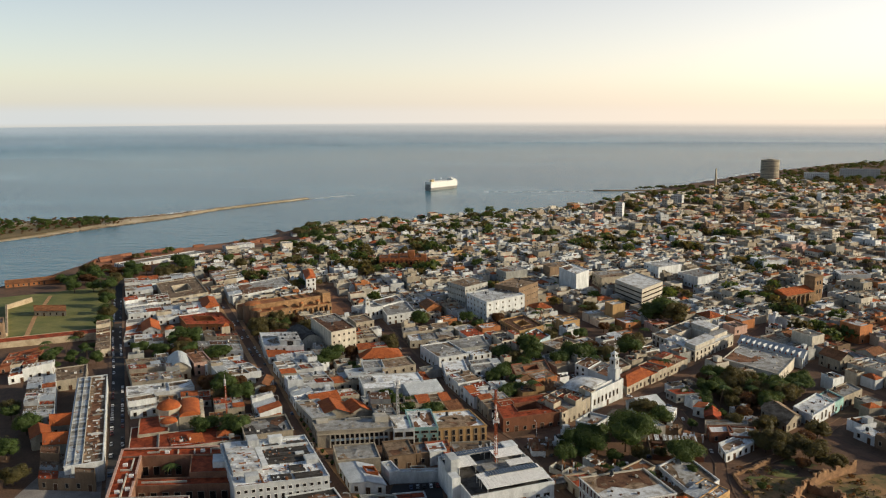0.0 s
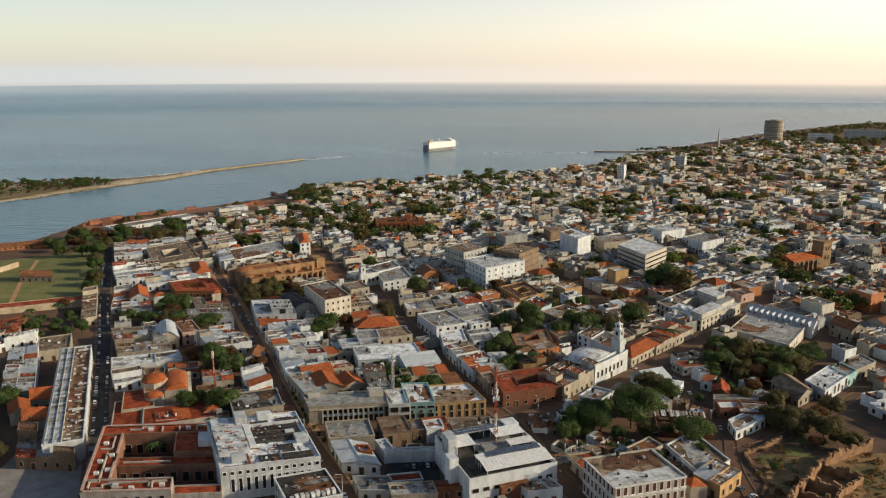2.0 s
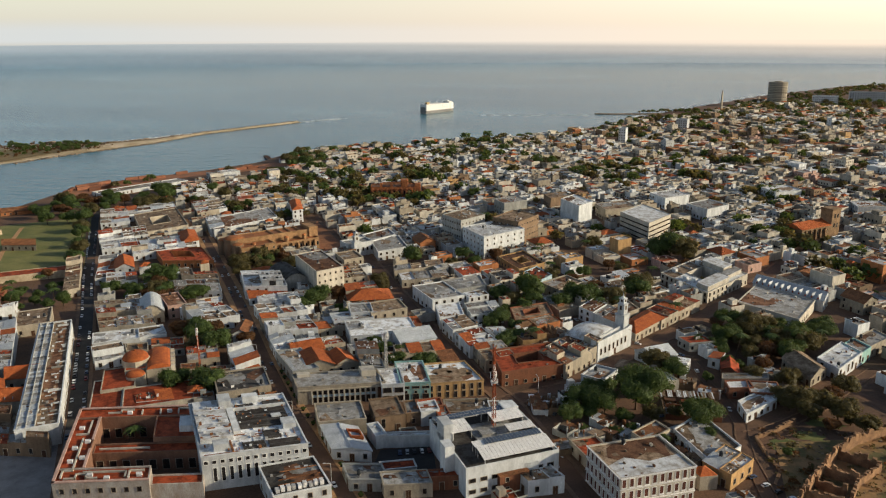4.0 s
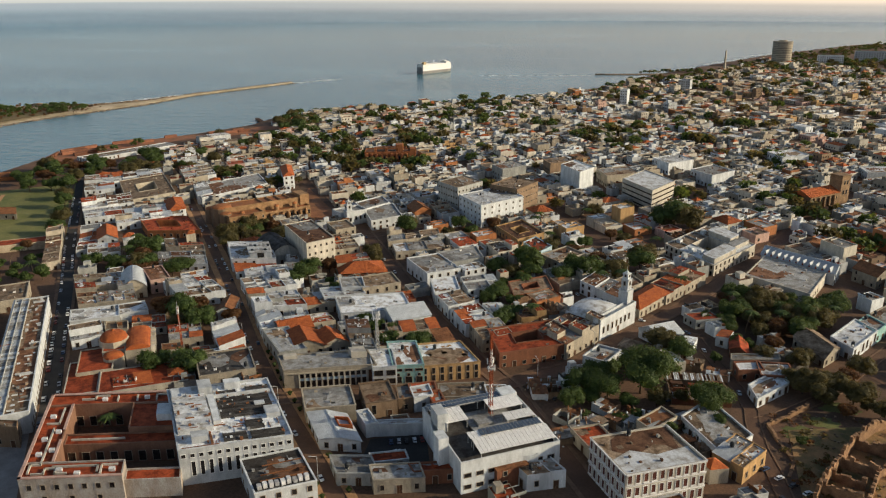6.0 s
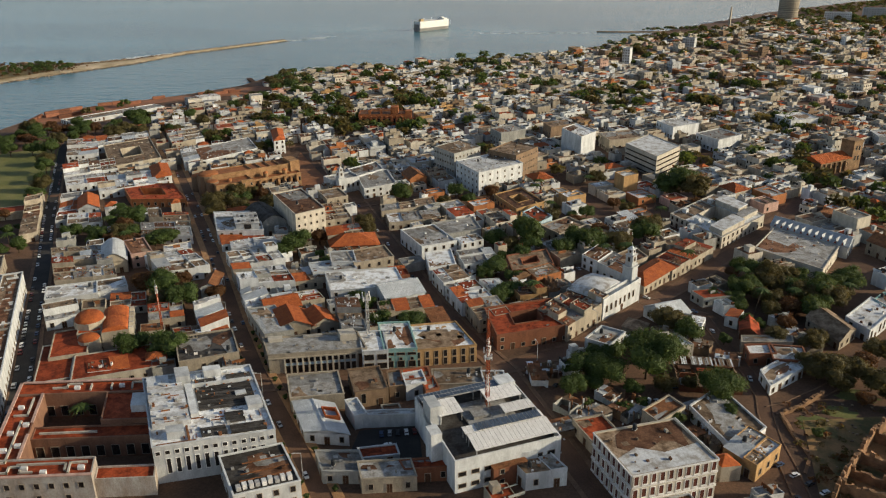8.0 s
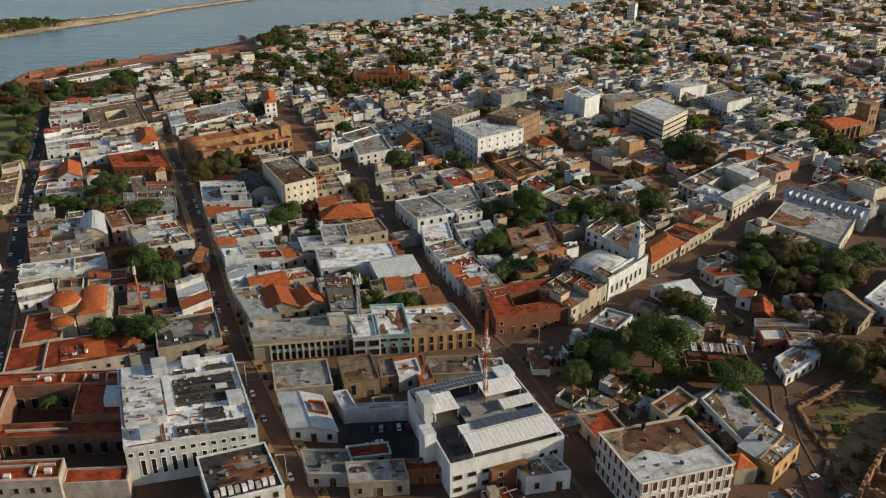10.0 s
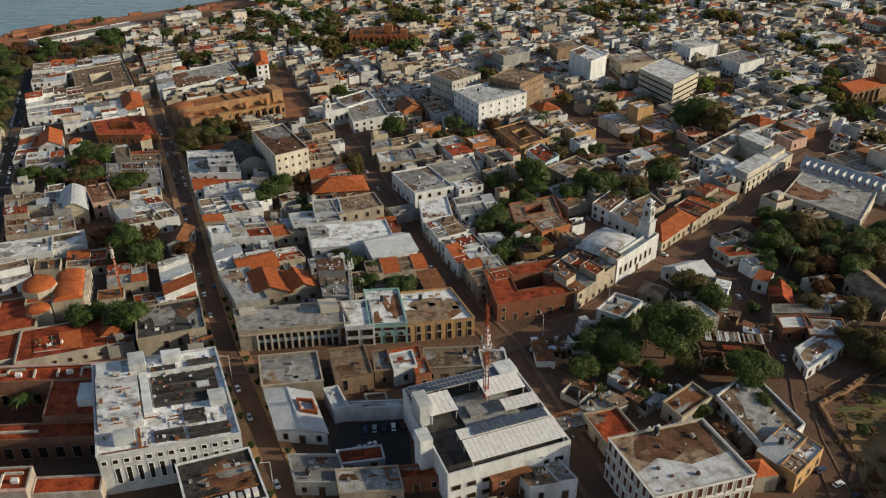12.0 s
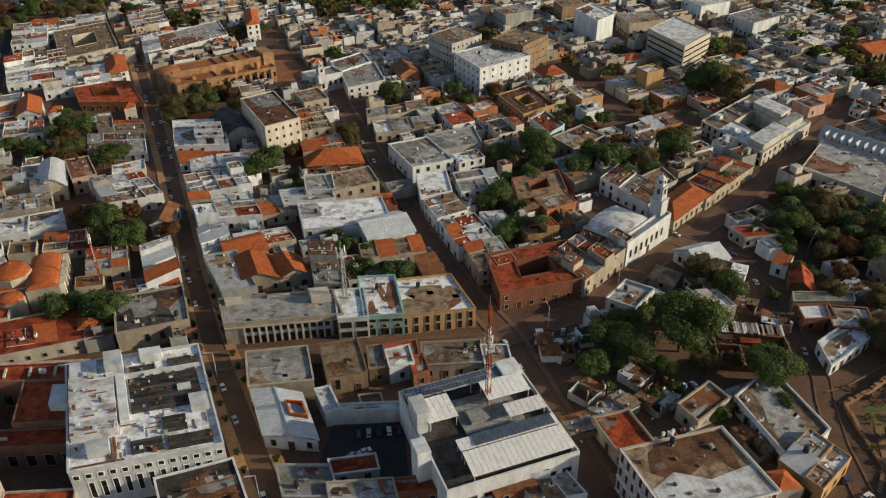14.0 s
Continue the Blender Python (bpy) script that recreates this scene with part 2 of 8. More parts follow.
# ---- mesh helpers ----
class Mesh:
    """Gathers faces for one mesh."""

    def __init__(self):
        self.v, self.f, self.m = [], [], []

    def face(self, *pts, mat=0):
        k = len(self.v)
        self.v += [tuple(p) for p in pts]
        self.f.append(tuple(range(k, k + len(pts))))
        self.m.append(mat)

    def box(self, x0, y0, z0, x1, y1, z1, mat=0, fn=None, bottom=False):
        c = [(x, y, z) for z in (z0, z1) for x, y in ((x0, y0), (x1, y0), (x1, y1), (x0, y1))]
        if fn:
            c = [fn(*p) for p in c]
        k = len(self.v)
        self.v += c
        faces = [(4, 5, 6, 7), (0, 1, 5, 4), (1, 2, 6, 5), (2, 3, 7, 6), (3, 0, 4, 7)] + ([(3, 2, 1, 0)] if bottom else [])
        self.f += [tuple(k + i for i in q) for q in faces]
        self.m += [mat] * len(faces)

    def tube(self, x, y, z0, z1, r0, r1, n=10, mat=0, cap=True):
        k = len(self.v)
        for z, r in ((z0, r0), (z1, r1)):
            self.v += [(x + r * math.cos(2 * math.pi * i / n), y + r * math.sin(2 * math.pi * i / n), z) for i in range(n)]
        self.f += [(k + i, k + (i + 1) % n, k + n + (i + 1) % n, k + n + i) for i in range(n)]
        self.m += [mat] * n
        if cap:
            self.f.append(tuple(k + n + i for i in range(n)))
            self.m.append(mat)

    def beam(self, a, b, r, mat=0):
        a, b = Vector(a), Vector(b)
        w = (b - a).normalized()
        s = w.cross(Vector((0, 0, 1)) if abs(w.z) < 0.9 else Vector((1, 0, 0))).normalized() * r
        t = w.cross(s).normalized() * r
        k = len(self.v)
        for p in (a, b):
            self.v += [tuple(p + s + t), tuple(p - s + t), tuple(p - s - t), tuple(p + s - t)]
        self.f += [(k, k + 1, k + 5, k + 4), (k + 1, k + 2, k + 6, k + 5), (k + 2, k + 3, k + 7, k + 6), (k + 3, k, k + 4, k + 7), (k + 4, k + 5, k + 6, k + 7), (k + 3, k + 2, k + 1, k)]
        self.m += [mat] * 6

    def dome(self, x, y, z, r, squash=1.0, n=20, rings=6, mat=0):
        rows = []
        for j in range(rings):
            a = math.pi / 2 * j / rings
            rows.append(len(self.v))
            self.v += [(x + r * math.cos(a) * math.cos(2 * math.pi * i / n), y + r * math.cos(a) * math.sin(2 * math.pi * i / n), z + squash * r * math.sin(a)) for i in range(n)]
        top = len(self.v)
        self.v.append((x, y, z + squash * r))
        for a, b in zip(rows, rows[1:]):
            self.f += [(a + i, a + (i + 1) % n, b + (i + 1) % n, b + i) for i in range(n)]
            self.m += [mat] * n
        self.f += [(rows[-1] + i, rows[-1] + (i + 1) % n, top) for i in range(n)]
        self.m += [mat] * n

    def data(self, name, *mats):
        d = bpy.data.meshes.new(name)
        at, index, faces, mats_of = {}, [], [], []
        for p in self.v:                                   # one vertex for each place
            index.append(at.setdefault((round(p[0], 3), round(p[1], 3), round(p[2], 3)), len(at)))
        for f, k in zip(self.f, self.m):
            q = [index[i] for i in f]
            q = [i for n, i in enumerate(q) if i != q[n - 1]]
            if len(set(q)) == len(q) > 2:
                faces.append(q)
                mats_of.append(k)
        d.from_pydata(list(at), [], faces)
        for m in mats:
            d.materials.append(m)
        if len(mats) > 1:
            d.polygons.foreach_set("material_index", mats_of)
        d.update()
        return d


def part(name, data, parent, m=None, label=""):
    ob = new(name, data)
    ob.parent = parent
    if m is not None:
        ob.matrix_basis = m
    return tagged(ob, label)


def thing(name, label, category, m, group="", kind=""):
    ob = new(name)
    ob.empty_display_size = 0.5
    ob.matrix_basis = m
    return tagged(ob, label, category, group, kind)


def smooth(a, b, x):
    s = min(max((x - a) / (b - a), 0.0), 1.0)
    return s * s * (3 - 2 * s)


def level(x, y):
    """Height of the town's ground: it falls gently from the upper town to the shore."""
    return 8.5 - 6.5 * smooth(180, 520, y)


# ---- sea, land, streets ----
def sea():
    b = Mesh()
    rings = [0, 200, 400, 600, 800, 1000, 1300, 1600, 2000, 2400, 2800, 3000, 3200, 3400, 3600, 3800, 3950, 4060]
    n = 72
    for r in rings:
        z = 109.5 * max(0.0, (r - 2200) / 1860) ** 2.0     # the far sea lifts to the true horizon
        b.v += [(r * math.cos(2 * math.pi * i / n), r * math.sin(2 * math.pi * i / n), z) for i in range(n)]
    for j in range(len(rings) - 1):
        b.f += [(j * n + i, (j + 1) * n + i, (j + 1) * n + (i + 1) % n, j * n + (i + 1) % n) for i in range(n)]
    b.m = [0] * len(b.f)
    d = b.data("sea", SEA)
    d.polygons.foreach_set("use_smooth", [True] * len(d.polygons))
    return tagged(new("water_sea", d), "calm grey-blue sea with fine ripples reaching the horizon", "sea", kind="structure")


sea()


def far_haze_glow():
    """Backdrop: a glowing see-through sheet far out, painted as sea haze to hide the line between water and sky, paler
    and warmer towards the sun.
    """
    m = bpy.data.materials.new("painted_haze_glow")
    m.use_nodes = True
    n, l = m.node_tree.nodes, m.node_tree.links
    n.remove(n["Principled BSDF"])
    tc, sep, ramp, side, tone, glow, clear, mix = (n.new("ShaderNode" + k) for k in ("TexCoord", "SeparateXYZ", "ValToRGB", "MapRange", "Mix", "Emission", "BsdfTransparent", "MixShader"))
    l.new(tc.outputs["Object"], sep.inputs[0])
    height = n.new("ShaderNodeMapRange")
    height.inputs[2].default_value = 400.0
    # towards the sun the painted glow starts lower and brightens more of the far sea
    lower_glow = n.new("ShaderNodeMath")
    lower_glow.operation, lower_glow.inputs[1].default_value = "MULTIPLY_ADD", 28.0
    l.new(side.outputs[0], lower_glow.inputs[0])
    l.new(sep.outputs["Z"], lower_glow.inputs[2])
    l.new(lower_glow.outputs[0], height.inputs[0])
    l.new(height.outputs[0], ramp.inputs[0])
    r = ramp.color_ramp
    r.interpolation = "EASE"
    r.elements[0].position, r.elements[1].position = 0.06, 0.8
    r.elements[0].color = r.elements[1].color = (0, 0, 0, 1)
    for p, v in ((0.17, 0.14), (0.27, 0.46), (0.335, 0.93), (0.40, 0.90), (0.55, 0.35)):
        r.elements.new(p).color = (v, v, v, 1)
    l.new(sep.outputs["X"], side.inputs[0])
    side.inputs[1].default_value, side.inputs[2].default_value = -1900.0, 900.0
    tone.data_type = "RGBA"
    # haze tones are emitted by the sheet itself: cool away from the sun, warm towards it
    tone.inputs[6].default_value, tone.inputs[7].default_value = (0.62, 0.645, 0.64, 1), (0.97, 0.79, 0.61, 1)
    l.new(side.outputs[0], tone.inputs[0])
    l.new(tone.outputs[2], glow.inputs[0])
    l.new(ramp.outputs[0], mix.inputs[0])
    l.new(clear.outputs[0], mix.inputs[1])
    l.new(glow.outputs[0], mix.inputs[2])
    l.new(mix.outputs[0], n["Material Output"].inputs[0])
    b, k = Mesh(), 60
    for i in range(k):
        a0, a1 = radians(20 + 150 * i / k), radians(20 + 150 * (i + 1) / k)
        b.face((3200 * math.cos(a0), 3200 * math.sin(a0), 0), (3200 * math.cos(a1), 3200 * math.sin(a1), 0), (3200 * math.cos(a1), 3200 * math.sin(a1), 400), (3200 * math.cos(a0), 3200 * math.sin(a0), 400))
    ob = tagged(new("backdrop_haze_glow", b.data("haze", m)), "glowing backdrop sheet painted as pale sea haze along the horizon", "haze", kind="structure")
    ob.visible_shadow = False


far_haze_glow()
SHORE = [(-500, -520), (400, -500), (552, -470), (614, -474), (690, -440), (747, -402), (806, -370), (889, -362), (955, -250), (1040, -140), (1124, -50), (1270, 25), (1385, 75), (1500, 140), (1620, 205), (1891, 360), (2250, 625), (2450, 825), (2600, 1000)]


def shore(y):
    return float(np.interp(y, [p[0] for p in SHORE], [p[1] for p in SHORE])) + 5 * math.sin(y * 0.11) * (y > 850)


def land():
    b = Mesh()
    ys = list(range(-500, 2600, 12))
    cols = 60
    for y in ys:
        x0 = shore(y)
        b.v.append((x0 - 3, y, -1))
        for i in range(cols):
            x = x0 + (2600 - x0) * (i / (cols - 1)) ** 1.6
            b.v.append((x, y, level(x, y)))
    k = cols + 1
    for j in range(len(ys) - 1):
        for i in range(cols):
            b.f.append((j * k + i, j * k + i + 1, (j + 1) * k + i + 1, (j + 1) * k + i))
    b.m = [0] * len(b.f)
    return tagged(new("ground", b.data("ground", EARTH)), "reddish brown town ground between the houses", "ground", kind="structure")


land()
STREETS = {
    "road_river": [(-95, 108), (-172, 224), (-239, 322), (-279, 378), (-377, 522), (-395, 560)],
    "road_middle": [(-30, 150), (-65, 199), (-102, 247), (-126, 282), (-171, 351), (-228, 434), (-272, 497), (-345, 591), (-400, 660)],
    "road_upper": [(40, 150), (5, 213), (-21, 263), (-34, 280), (-57, 316), (-73, 345), (-97, 388), (-138, 461), (-178, 525), (-240, 620), (-300, 715)],
    "road_lane": [(66, 180), (60.5, 205), (59.3, 226), (58, 238), (58.2, 252), (59.2, 261), (57.5, 275), (55, 286), (52.5, 296), (50.5, 305), (48, 318)],
    "road_fork": [(60, 254), (66, 257.5), (78, 268.7), (90, 281), (104, 301), (120, 322)],
    "road_hill": [(48, 318), (22, 333), (1, 352), (-22, 395), (-40, 427), (-61, 463), (-88, 510), (-140, 590), (-230, 730)],
    "road_cross": [(-165, 212), (-94, 239), (-60, 250), (-27, 260), (-1, 281), (27, 326), (47, 356), (78, 412), (109, 468), (137, 527), (200, 640)],
    "road_cathedral": [(-300, 420), (-215, 392), (-150, 440), (-128, 432), (-50, 500), (20, 560), (110, 660)],
}
NORMAL = (math.cos(radians(32)), math.sin(radians(32)))       # across the long streets
ALONG = (-NORMAL[1], NORMAL[0])
for i in range(12):                                            # further parallel streets of the grid
    n0 = 247 + 64 * i
    pts = [(n0 * NORMAL[0] + s * ALONG[0], n0 * NORMAL[1] + s * ALONG[1]) for s in range(40, 1500, 60)]
    STREETS[f"road_far_{i}"] = [p for p in pts if shore(p[1]) + 25 < p[0]]
for i in range(12):                                            # and across
    a0 = 520 + 82 * i
    pts = [(a0 * ALONG[0] + s * 0.80, a0 * ALONG[1] + s * 0.60) for s in range(-40, 900, 60)]
    STREETS[f"road_far_cross_{i}"] = [p for p in pts if shore(p[1]) + 25 < p[0] and p[1] < 1700]


def densify(pts, step=8.0):
    out = []
    for a, b in zip(pts, pts[1:]):
        n = max(1, int(math.dist(a, b) / step))
        out += [(a[0] + (b[0] - a[0]) * i / n, a[1] + (b[1] - a[1]) * i / n) for i in range(n)]
    return out + [pts[-1]]


def ribbon(b, pts, o0, o1, dz, skirt=0.0):
    """A strip along a line, from offset o0 to o1 to its left, dz above the ground."""
    row = []
    for i, p in enumerate(pts):
        q, r = pts[max(i - 1, 0)], pts[min(i + 1, len(pts) - 1)]
        t = Vector((r[0] - q[0], r[1] - q[1])).normalized()
        n = Vector((-t.y, t.x))
        edge = []
        for o in (o0, o1):
            x, y = p[0] + n.x * o, p[1] + n.y * o
            edge.append((x, y, level(x, y) + dz))
        row.append(edge)
    for e, f in zip(row, row[1:]):
        b.face(e[1], e[0], f[0], f[1])
        if skirt:
            for k in (0, 1):
                b.face(e[k], f[k], (f[k][0], f[k][1], f[k][2] - skirt), (e[k][0], e[k][1], e[k][2] - skirt))


STREET_PTS = []
for name, pts in STREETS.items():
    if len(pts) < 2:
        continue
    fine = densify(pts)
    STREET_PTS += fine
    far = "far" in name
    b = Mesh()
    half, edge = (2.6, 5.3) if name == "road_middle" else (1.9, 2.4) if name in ("road_lane", "road_fork") else (2.6, 3.9) if far else (3.1, 4.5)
    ribbon(b, fine, -half, half, 0.06 if "cross" not in name else 0.10)
    tagged(new(name, b.data(name, ASPHALT if name == "road_river" else ROAD)), "narrow worn street between the houses", "street", kind="structure")
    if not far:
        for side, (o0, o1) in {"a": (half, edge), "b": (-edge, -half)}.items():
            b = Mesh()
            ribbon(b, fine, o0, o1, 0.22, 0.25)
            tagged(new(name.replace("road", "pavement") + "_" + side, b.data("pavement", PAVE if name == "road_middle" else KERB)), "narrow paved kerb walk beside the street", "pavement", kind="structure")
SP = np.array(STREET_PTS)


def near_street(x, y, r):
    return bool((np.hypot(SP[:, 0] - x, SP[:, 1] - y) < r).any())


# ---- footprints, to keep things apart ----
FOOT = []


def corners(x, y, rot, w, d, lean):
    u = (math.cos(radians(rot)), math.sin(radians(rot)))
    v = (math.cos(radians(rot + lean)), math.sin(radians(rot + lean)))
    return [(x, y), (x + u[0] * w, y + u[1] * w), (x + u[0] * w + v[0] * d, y + u[1] * w + v[1] * d), (x + v[0] * d, y + v[1] * d)]


BUCKETS = {}


def claim(poly):
    cx, cy = sum(p[0] for p in poly) / len(poly), sum(p[1] for p in poly) / len(poly)
    rec = (cx, cy, max(math.dist((cx, cy), p) for p in poly), poly)
    FOOT.append(rec)
    for i in range(int((cx - rec[2]) // 40), int((cx + rec[2]) // 40) + 1):
        for j in range(int((cy - rec[2]) // 40), int((cy + rec[2]) // 40) + 1):
            BUCKETS.setdefault((i, j), []).append(rec)


def apart_polys(a, b):
    for poly in (a, b):
        for i in range(len(poly)):
            ex, ey = poly[(i + 1) % len(poly)][0] - poly[i][0], poly[(i + 1) % len(poly)][1] - poly[i][1]
            pa, pb = [-ey * x + ex * y for x, y in a], [-ey * x + ex * y for x, y in b]
            if max(pa) <= min(pb) or max(pb) <= min(pa):
                return True
    return False


def is_free(poly):
    cx, cy = sum(p[0] for p in poly) / len(poly), sum(p[1] for p in poly) / len(poly)
    r = max(math.dist((cx, cy), p) for p in poly)
    cells = {(int(p[0] // 40), int(p[1] // 40)) for p in poly}
    return all(math.dist((cx, cy), (q[0], q[1])) > r + q[2] or apart_polys(poly, q[3]) for c in cells for q in BUCKETS.get(c, ()))


# ---- house parts ----
SHARED = {}


def window_mesh(w, h, style="plain"):
    """A window in its frame: x along the wall, -y outwards, z up from the sill."""
    key = (round(w, 1), round(h, 1), style)
    if key not in SHARED:
        b = Mesh()
        f = 0.14
        o = [(-w / 2 - f, -f), (w / 2 + f, -f), (w / 2 + f, h + f), (-w / 2 - f, h + f)]
        i = [(-w / 2, 0), (w / 2, 0), (w / 2, h), (-w / 2, h)]
        for k in range(4):
            j = (k + 1) % 4
            b.face((o[k][0], 0, o[k][1]), (o[j][0], 0, o[j][1]), (o[j][0], -0.12, o[j][1]), (o[k][0], -0.12, o[k][1]))
            b.face((o[k][0], -0.12, o[k][1]), (o[j][0], -0.12, o[j][1]), (i[j][0], -0.12, i[j][1]), (i[k][0], -0.12, i[k][1]))
            b.face((i[k][0], -0.12, i[k][1]), (i[j][0], -0.12, i[j][1]), (i[j][0], -0.02, i[j][1]), (i[k][0], -0.02, i[k][1]))
        b.face(*((x, -0.02, z) for x, z in i), mat=1)
        SHARED[key] = b.data("window", WHITE if style in ("shutter", "white") else FRAME, SHUTTER if style == "shutter" else GLASS, WOOD)
    return SHARED[key]


def door_mesh():
    if "door" not in SHARED:
        b = Mesh()
        b.box(-0.85, -0.12, 0, -0.7, 0, 2.7, 0)
        b.box(0.7, -0.12, 0, 0.85, 0, 2.7, 0)
        b.box(-0.85, -0.14, 2.6, 0.85, 0, 2.75, 0)
        b.box(-0.7, -0.06, 0, -0.02, 0, 2.6, 1)
        b.box(0.02, -0.06, 0, 0.7, 0, 2.6, 1)
        SHARED["door"] = b.data("door", FRAME, WOOD)
    return SHARED["door"]




def tank_thing(x, y, z, r=0.6):
    """Roof water tank on a low stand."""
    if "tank" not in SHARED:
        b = Mesh()
        b.tube(0, 0, 0.35, 1.55, 0.6, 0.6, 14)
        b.dome(0, 0, 1.55, 0.6, 0.4, 14, 3)
        s = Mesh()
        for i in (-1, 1):
            s.box(-0.65, i * 0.4 - 0.1, 0, 0.65, i * 0.4 + 0.1, 0.35)
        c = Mesh()
        c.tube(0, 0, 1.76, 1.9, 0.2, 0.2, 10)
        t = thing("water_tank", "black plastic water tank on a flat roof", "water tank", pose(x, y, z), "rooftop water tanks")
        part("body", b.data("tank", TANK), t)
        part("stand", s.data("stand", material("concrete", (0.4, 0.39, 0.37))), t)
        part("lid", c.data("lid", TANK), t)
        SHARED["tank"] = t
    else:
        copy_thing(SHARED["tank"], pose(x, y, z, 0, 0, random.uniform(0, 360)))


def ac_thing(x, y, z, rot):
    if "ac" not in SHARED:
        b = Mesh()
        b.box(-0.55, -0.25, 0.12, 0.55, 0.25, 0.95)
        for i in (-1, 1):
            b.box(i * 0.4 - 0.05, -0.28, 0, i * 0.4 + 0.05, 0.28, 0.12)
        g = Mesh()
        g.tube(0, 0, 0.95, 1.0, 0.3, 0.28, 12)
        t = thing("air_conditioner", "white metal air conditioner on a flat roof", "air conditioner", pose(x, y, z, 0, 0, rot), "rooftop air conditioners")
        part("casing", b.data("casing", WHITE), t)
        part("fan_grille", g.data("grille", TANK), t, label="dark round fan grille")
        SHARED["ac"] = t
    else:
        copy_thing(SHARED["ac"], pose(x, y, z, 0, 0, rot))


def wall_windows(root, start, rot, length, h, floors, spacing, style, door, budget, tall=False, ground=True):
    """Windows, one object each, along a wall that begins at start (local) and runs in direction rot."""
    n = max(1, int((length - 1.0) / spacing))
    made = 0
    fh = h / floors
    ux, uy = math.cos(radians(rot)), math.sin(radians(rot))
    for fl in range(floors):
        for i in range(n):
            if made >= budget:
                return made
            s = length * (i + 0.5) / n
            is_door = door and fl == 0 and i % 3 == 1
            m = pose(start[0] + ux * s, start[1] + uy * s, fl * fh + (0.05 if is_door else fh * 0.28), 0, 0, rot)
            if is_door:
                part("door", door_mesh(), root, m)
            else:
                w, wh = (1.3, fh * 0.58) if tall else (0.8, 1.1) if floors > 3 else (1.15, min(1.7, fh * 0.45))
                part("window", window_mesh(w, wh, style if fl else "plain"), root, m)
            made += 1
    return made


def shell(root, P, w, d, h, wall, roof, form, rich, sl, rnd):
    """Walls in one piece with a roof of the given form."""
    th = 0.35
    tv = th / max(sl, 0.5)
    par = rnd.uniform(0.3, 0.6) if form in ("flat", "block", "patio", "colon", "bands") else 0.0
    wm, rm = wall_mat(wall), roof_mat(roof)
    b = Mesh()
    ring = [(0, 0), (w, 0), (w, d), (0, d)]
    inner = [(tv, tv), (w - tv, tv), (w - tv, d - tv), (tv, d - tv)]
    top = h + par
    for i in range(4):
        p, q, pi, qi = ring[i], ring[(i + 1) % 4], inner[i], inner[(i + 1) % 4]
        b.face(P(*p, -2.5), P(*q, -2.5), P(*q, top), P(*p, top))
        if par:
            b.face(P(*p, top), P(*q, top), P(*qi, top), P(*pi, top))
            b.face(P(*pi, top), P(*qi, top), P(*qi, h - 0.3), P(*pi, h - 0.3))
    r = Mesh()
    if form in ("flat", "block", "colon", "bands"):
        r.face(*(P(*p, h) for p in inner))
        r.face(*(P(*p, h - 0.25) for p in inner[::-1]))
        for k in range(rnd.choice((2, 3, 4)) if not rich else 0):
            patch(r, P, rnd, tv, tv, w - tv, d - tv, h + 0.02 + 0.012 * k, 1)
        for k in range(rnd.choice((2, 4, 6)) if not rich else 0):   # low party walls, hatches and kerbs
            a, c, q = rnd.uniform(1, w - 2), rnd.uniform(1, d - 2), rnd.uniform(0.25, 0.9)
            e, f = rnd.choice(((0.18, min(d - c - 0.4, 6)), (min(w - a - 0.4, 6), 0.18), (rnd.uniform(0.4, 1.3), rnd.uniform(0.4, 1.3))))
            b.box(a, c, h, a + e, c + f, h + q, fn=P)
    elif form == "patio":
        k = 0.3
        a0, a1, c0, c1 = w * k, w * (1 - k), d * k, d * (1 - k)
        hole = [(a0, c0), (a1, c0), (a1, c1), (a0, c1)]
        for i in range(4):
            j = (i + 1) % 4
            r.face(P(*inner[i], h), P(*inner[j], h), P(*hole[j], h), P(*hole[i], h))
            b.face(P(*hole[j], 0), P(*hole[i], 0), P(*hole[i], h + 0.4), P(*hole[j], h + 0.4))
            p, q = hole[i], hole[j]
            ox, oy = (0.3 * (1 if i == 3 else -1 if i == 1 else 0)), (0.3 * (1 if i == 0 else -1 if i == 2 else 0))
            b.face(P(p[0] - ox, p[1] - oy, h), P(q[0] - ox, q[1] - oy, h), P(q[0] - ox, q[1] - oy, h + 0.4), P(p[0] - ox, p[1] - oy, h + 0.4))
            b.face(P(p[0] - ox, p[1] - oy, h + 0.4), P(q[0] - ox, q[1] - oy, h + 0.4), P(*q, h + 0.4), P(*p, h + 0.4))
    elif form == "hip":
        e, rise = 0.5, min(w, d) * (0.26 if min(w, d) < 12 else 0.2)
        k = min(w, d) / 2
        ra, rb = (P(k, d / 2, h + rise), P(w - k, d / 2, h + rise)) if w >= d else (P(w / 2, k, h + rise), P(w / 2, d - k, h + rise))
        c = [P(-e, -e, h), P(w + e, -e, h), P(w + e, d + e, h), P(-e, d + e, h)]
        if w >= d:
            r.face(c[0], c[1], rb, ra), r.face(c[1], c[2], rb), r.face(c[2], c[3], ra, rb), r.face(c[3], c[0], ra)
        else:
            r.face(c[0], c[1], ra), r.face(c[1], c[2], rb, ra), r.face(c[2], c[3], rb), r.face(c[3], c[0], ra, rb)
        r.face(*c[::-1])
    elif form in ("gable", "vault"):
        e = 0.4
        n = 2 if form == "gable" else 10
        span, length, swap = (d, w, False) if w >= d else (w, d, True)
        prof = []
        for i in range(n + 1):
            s = i / n
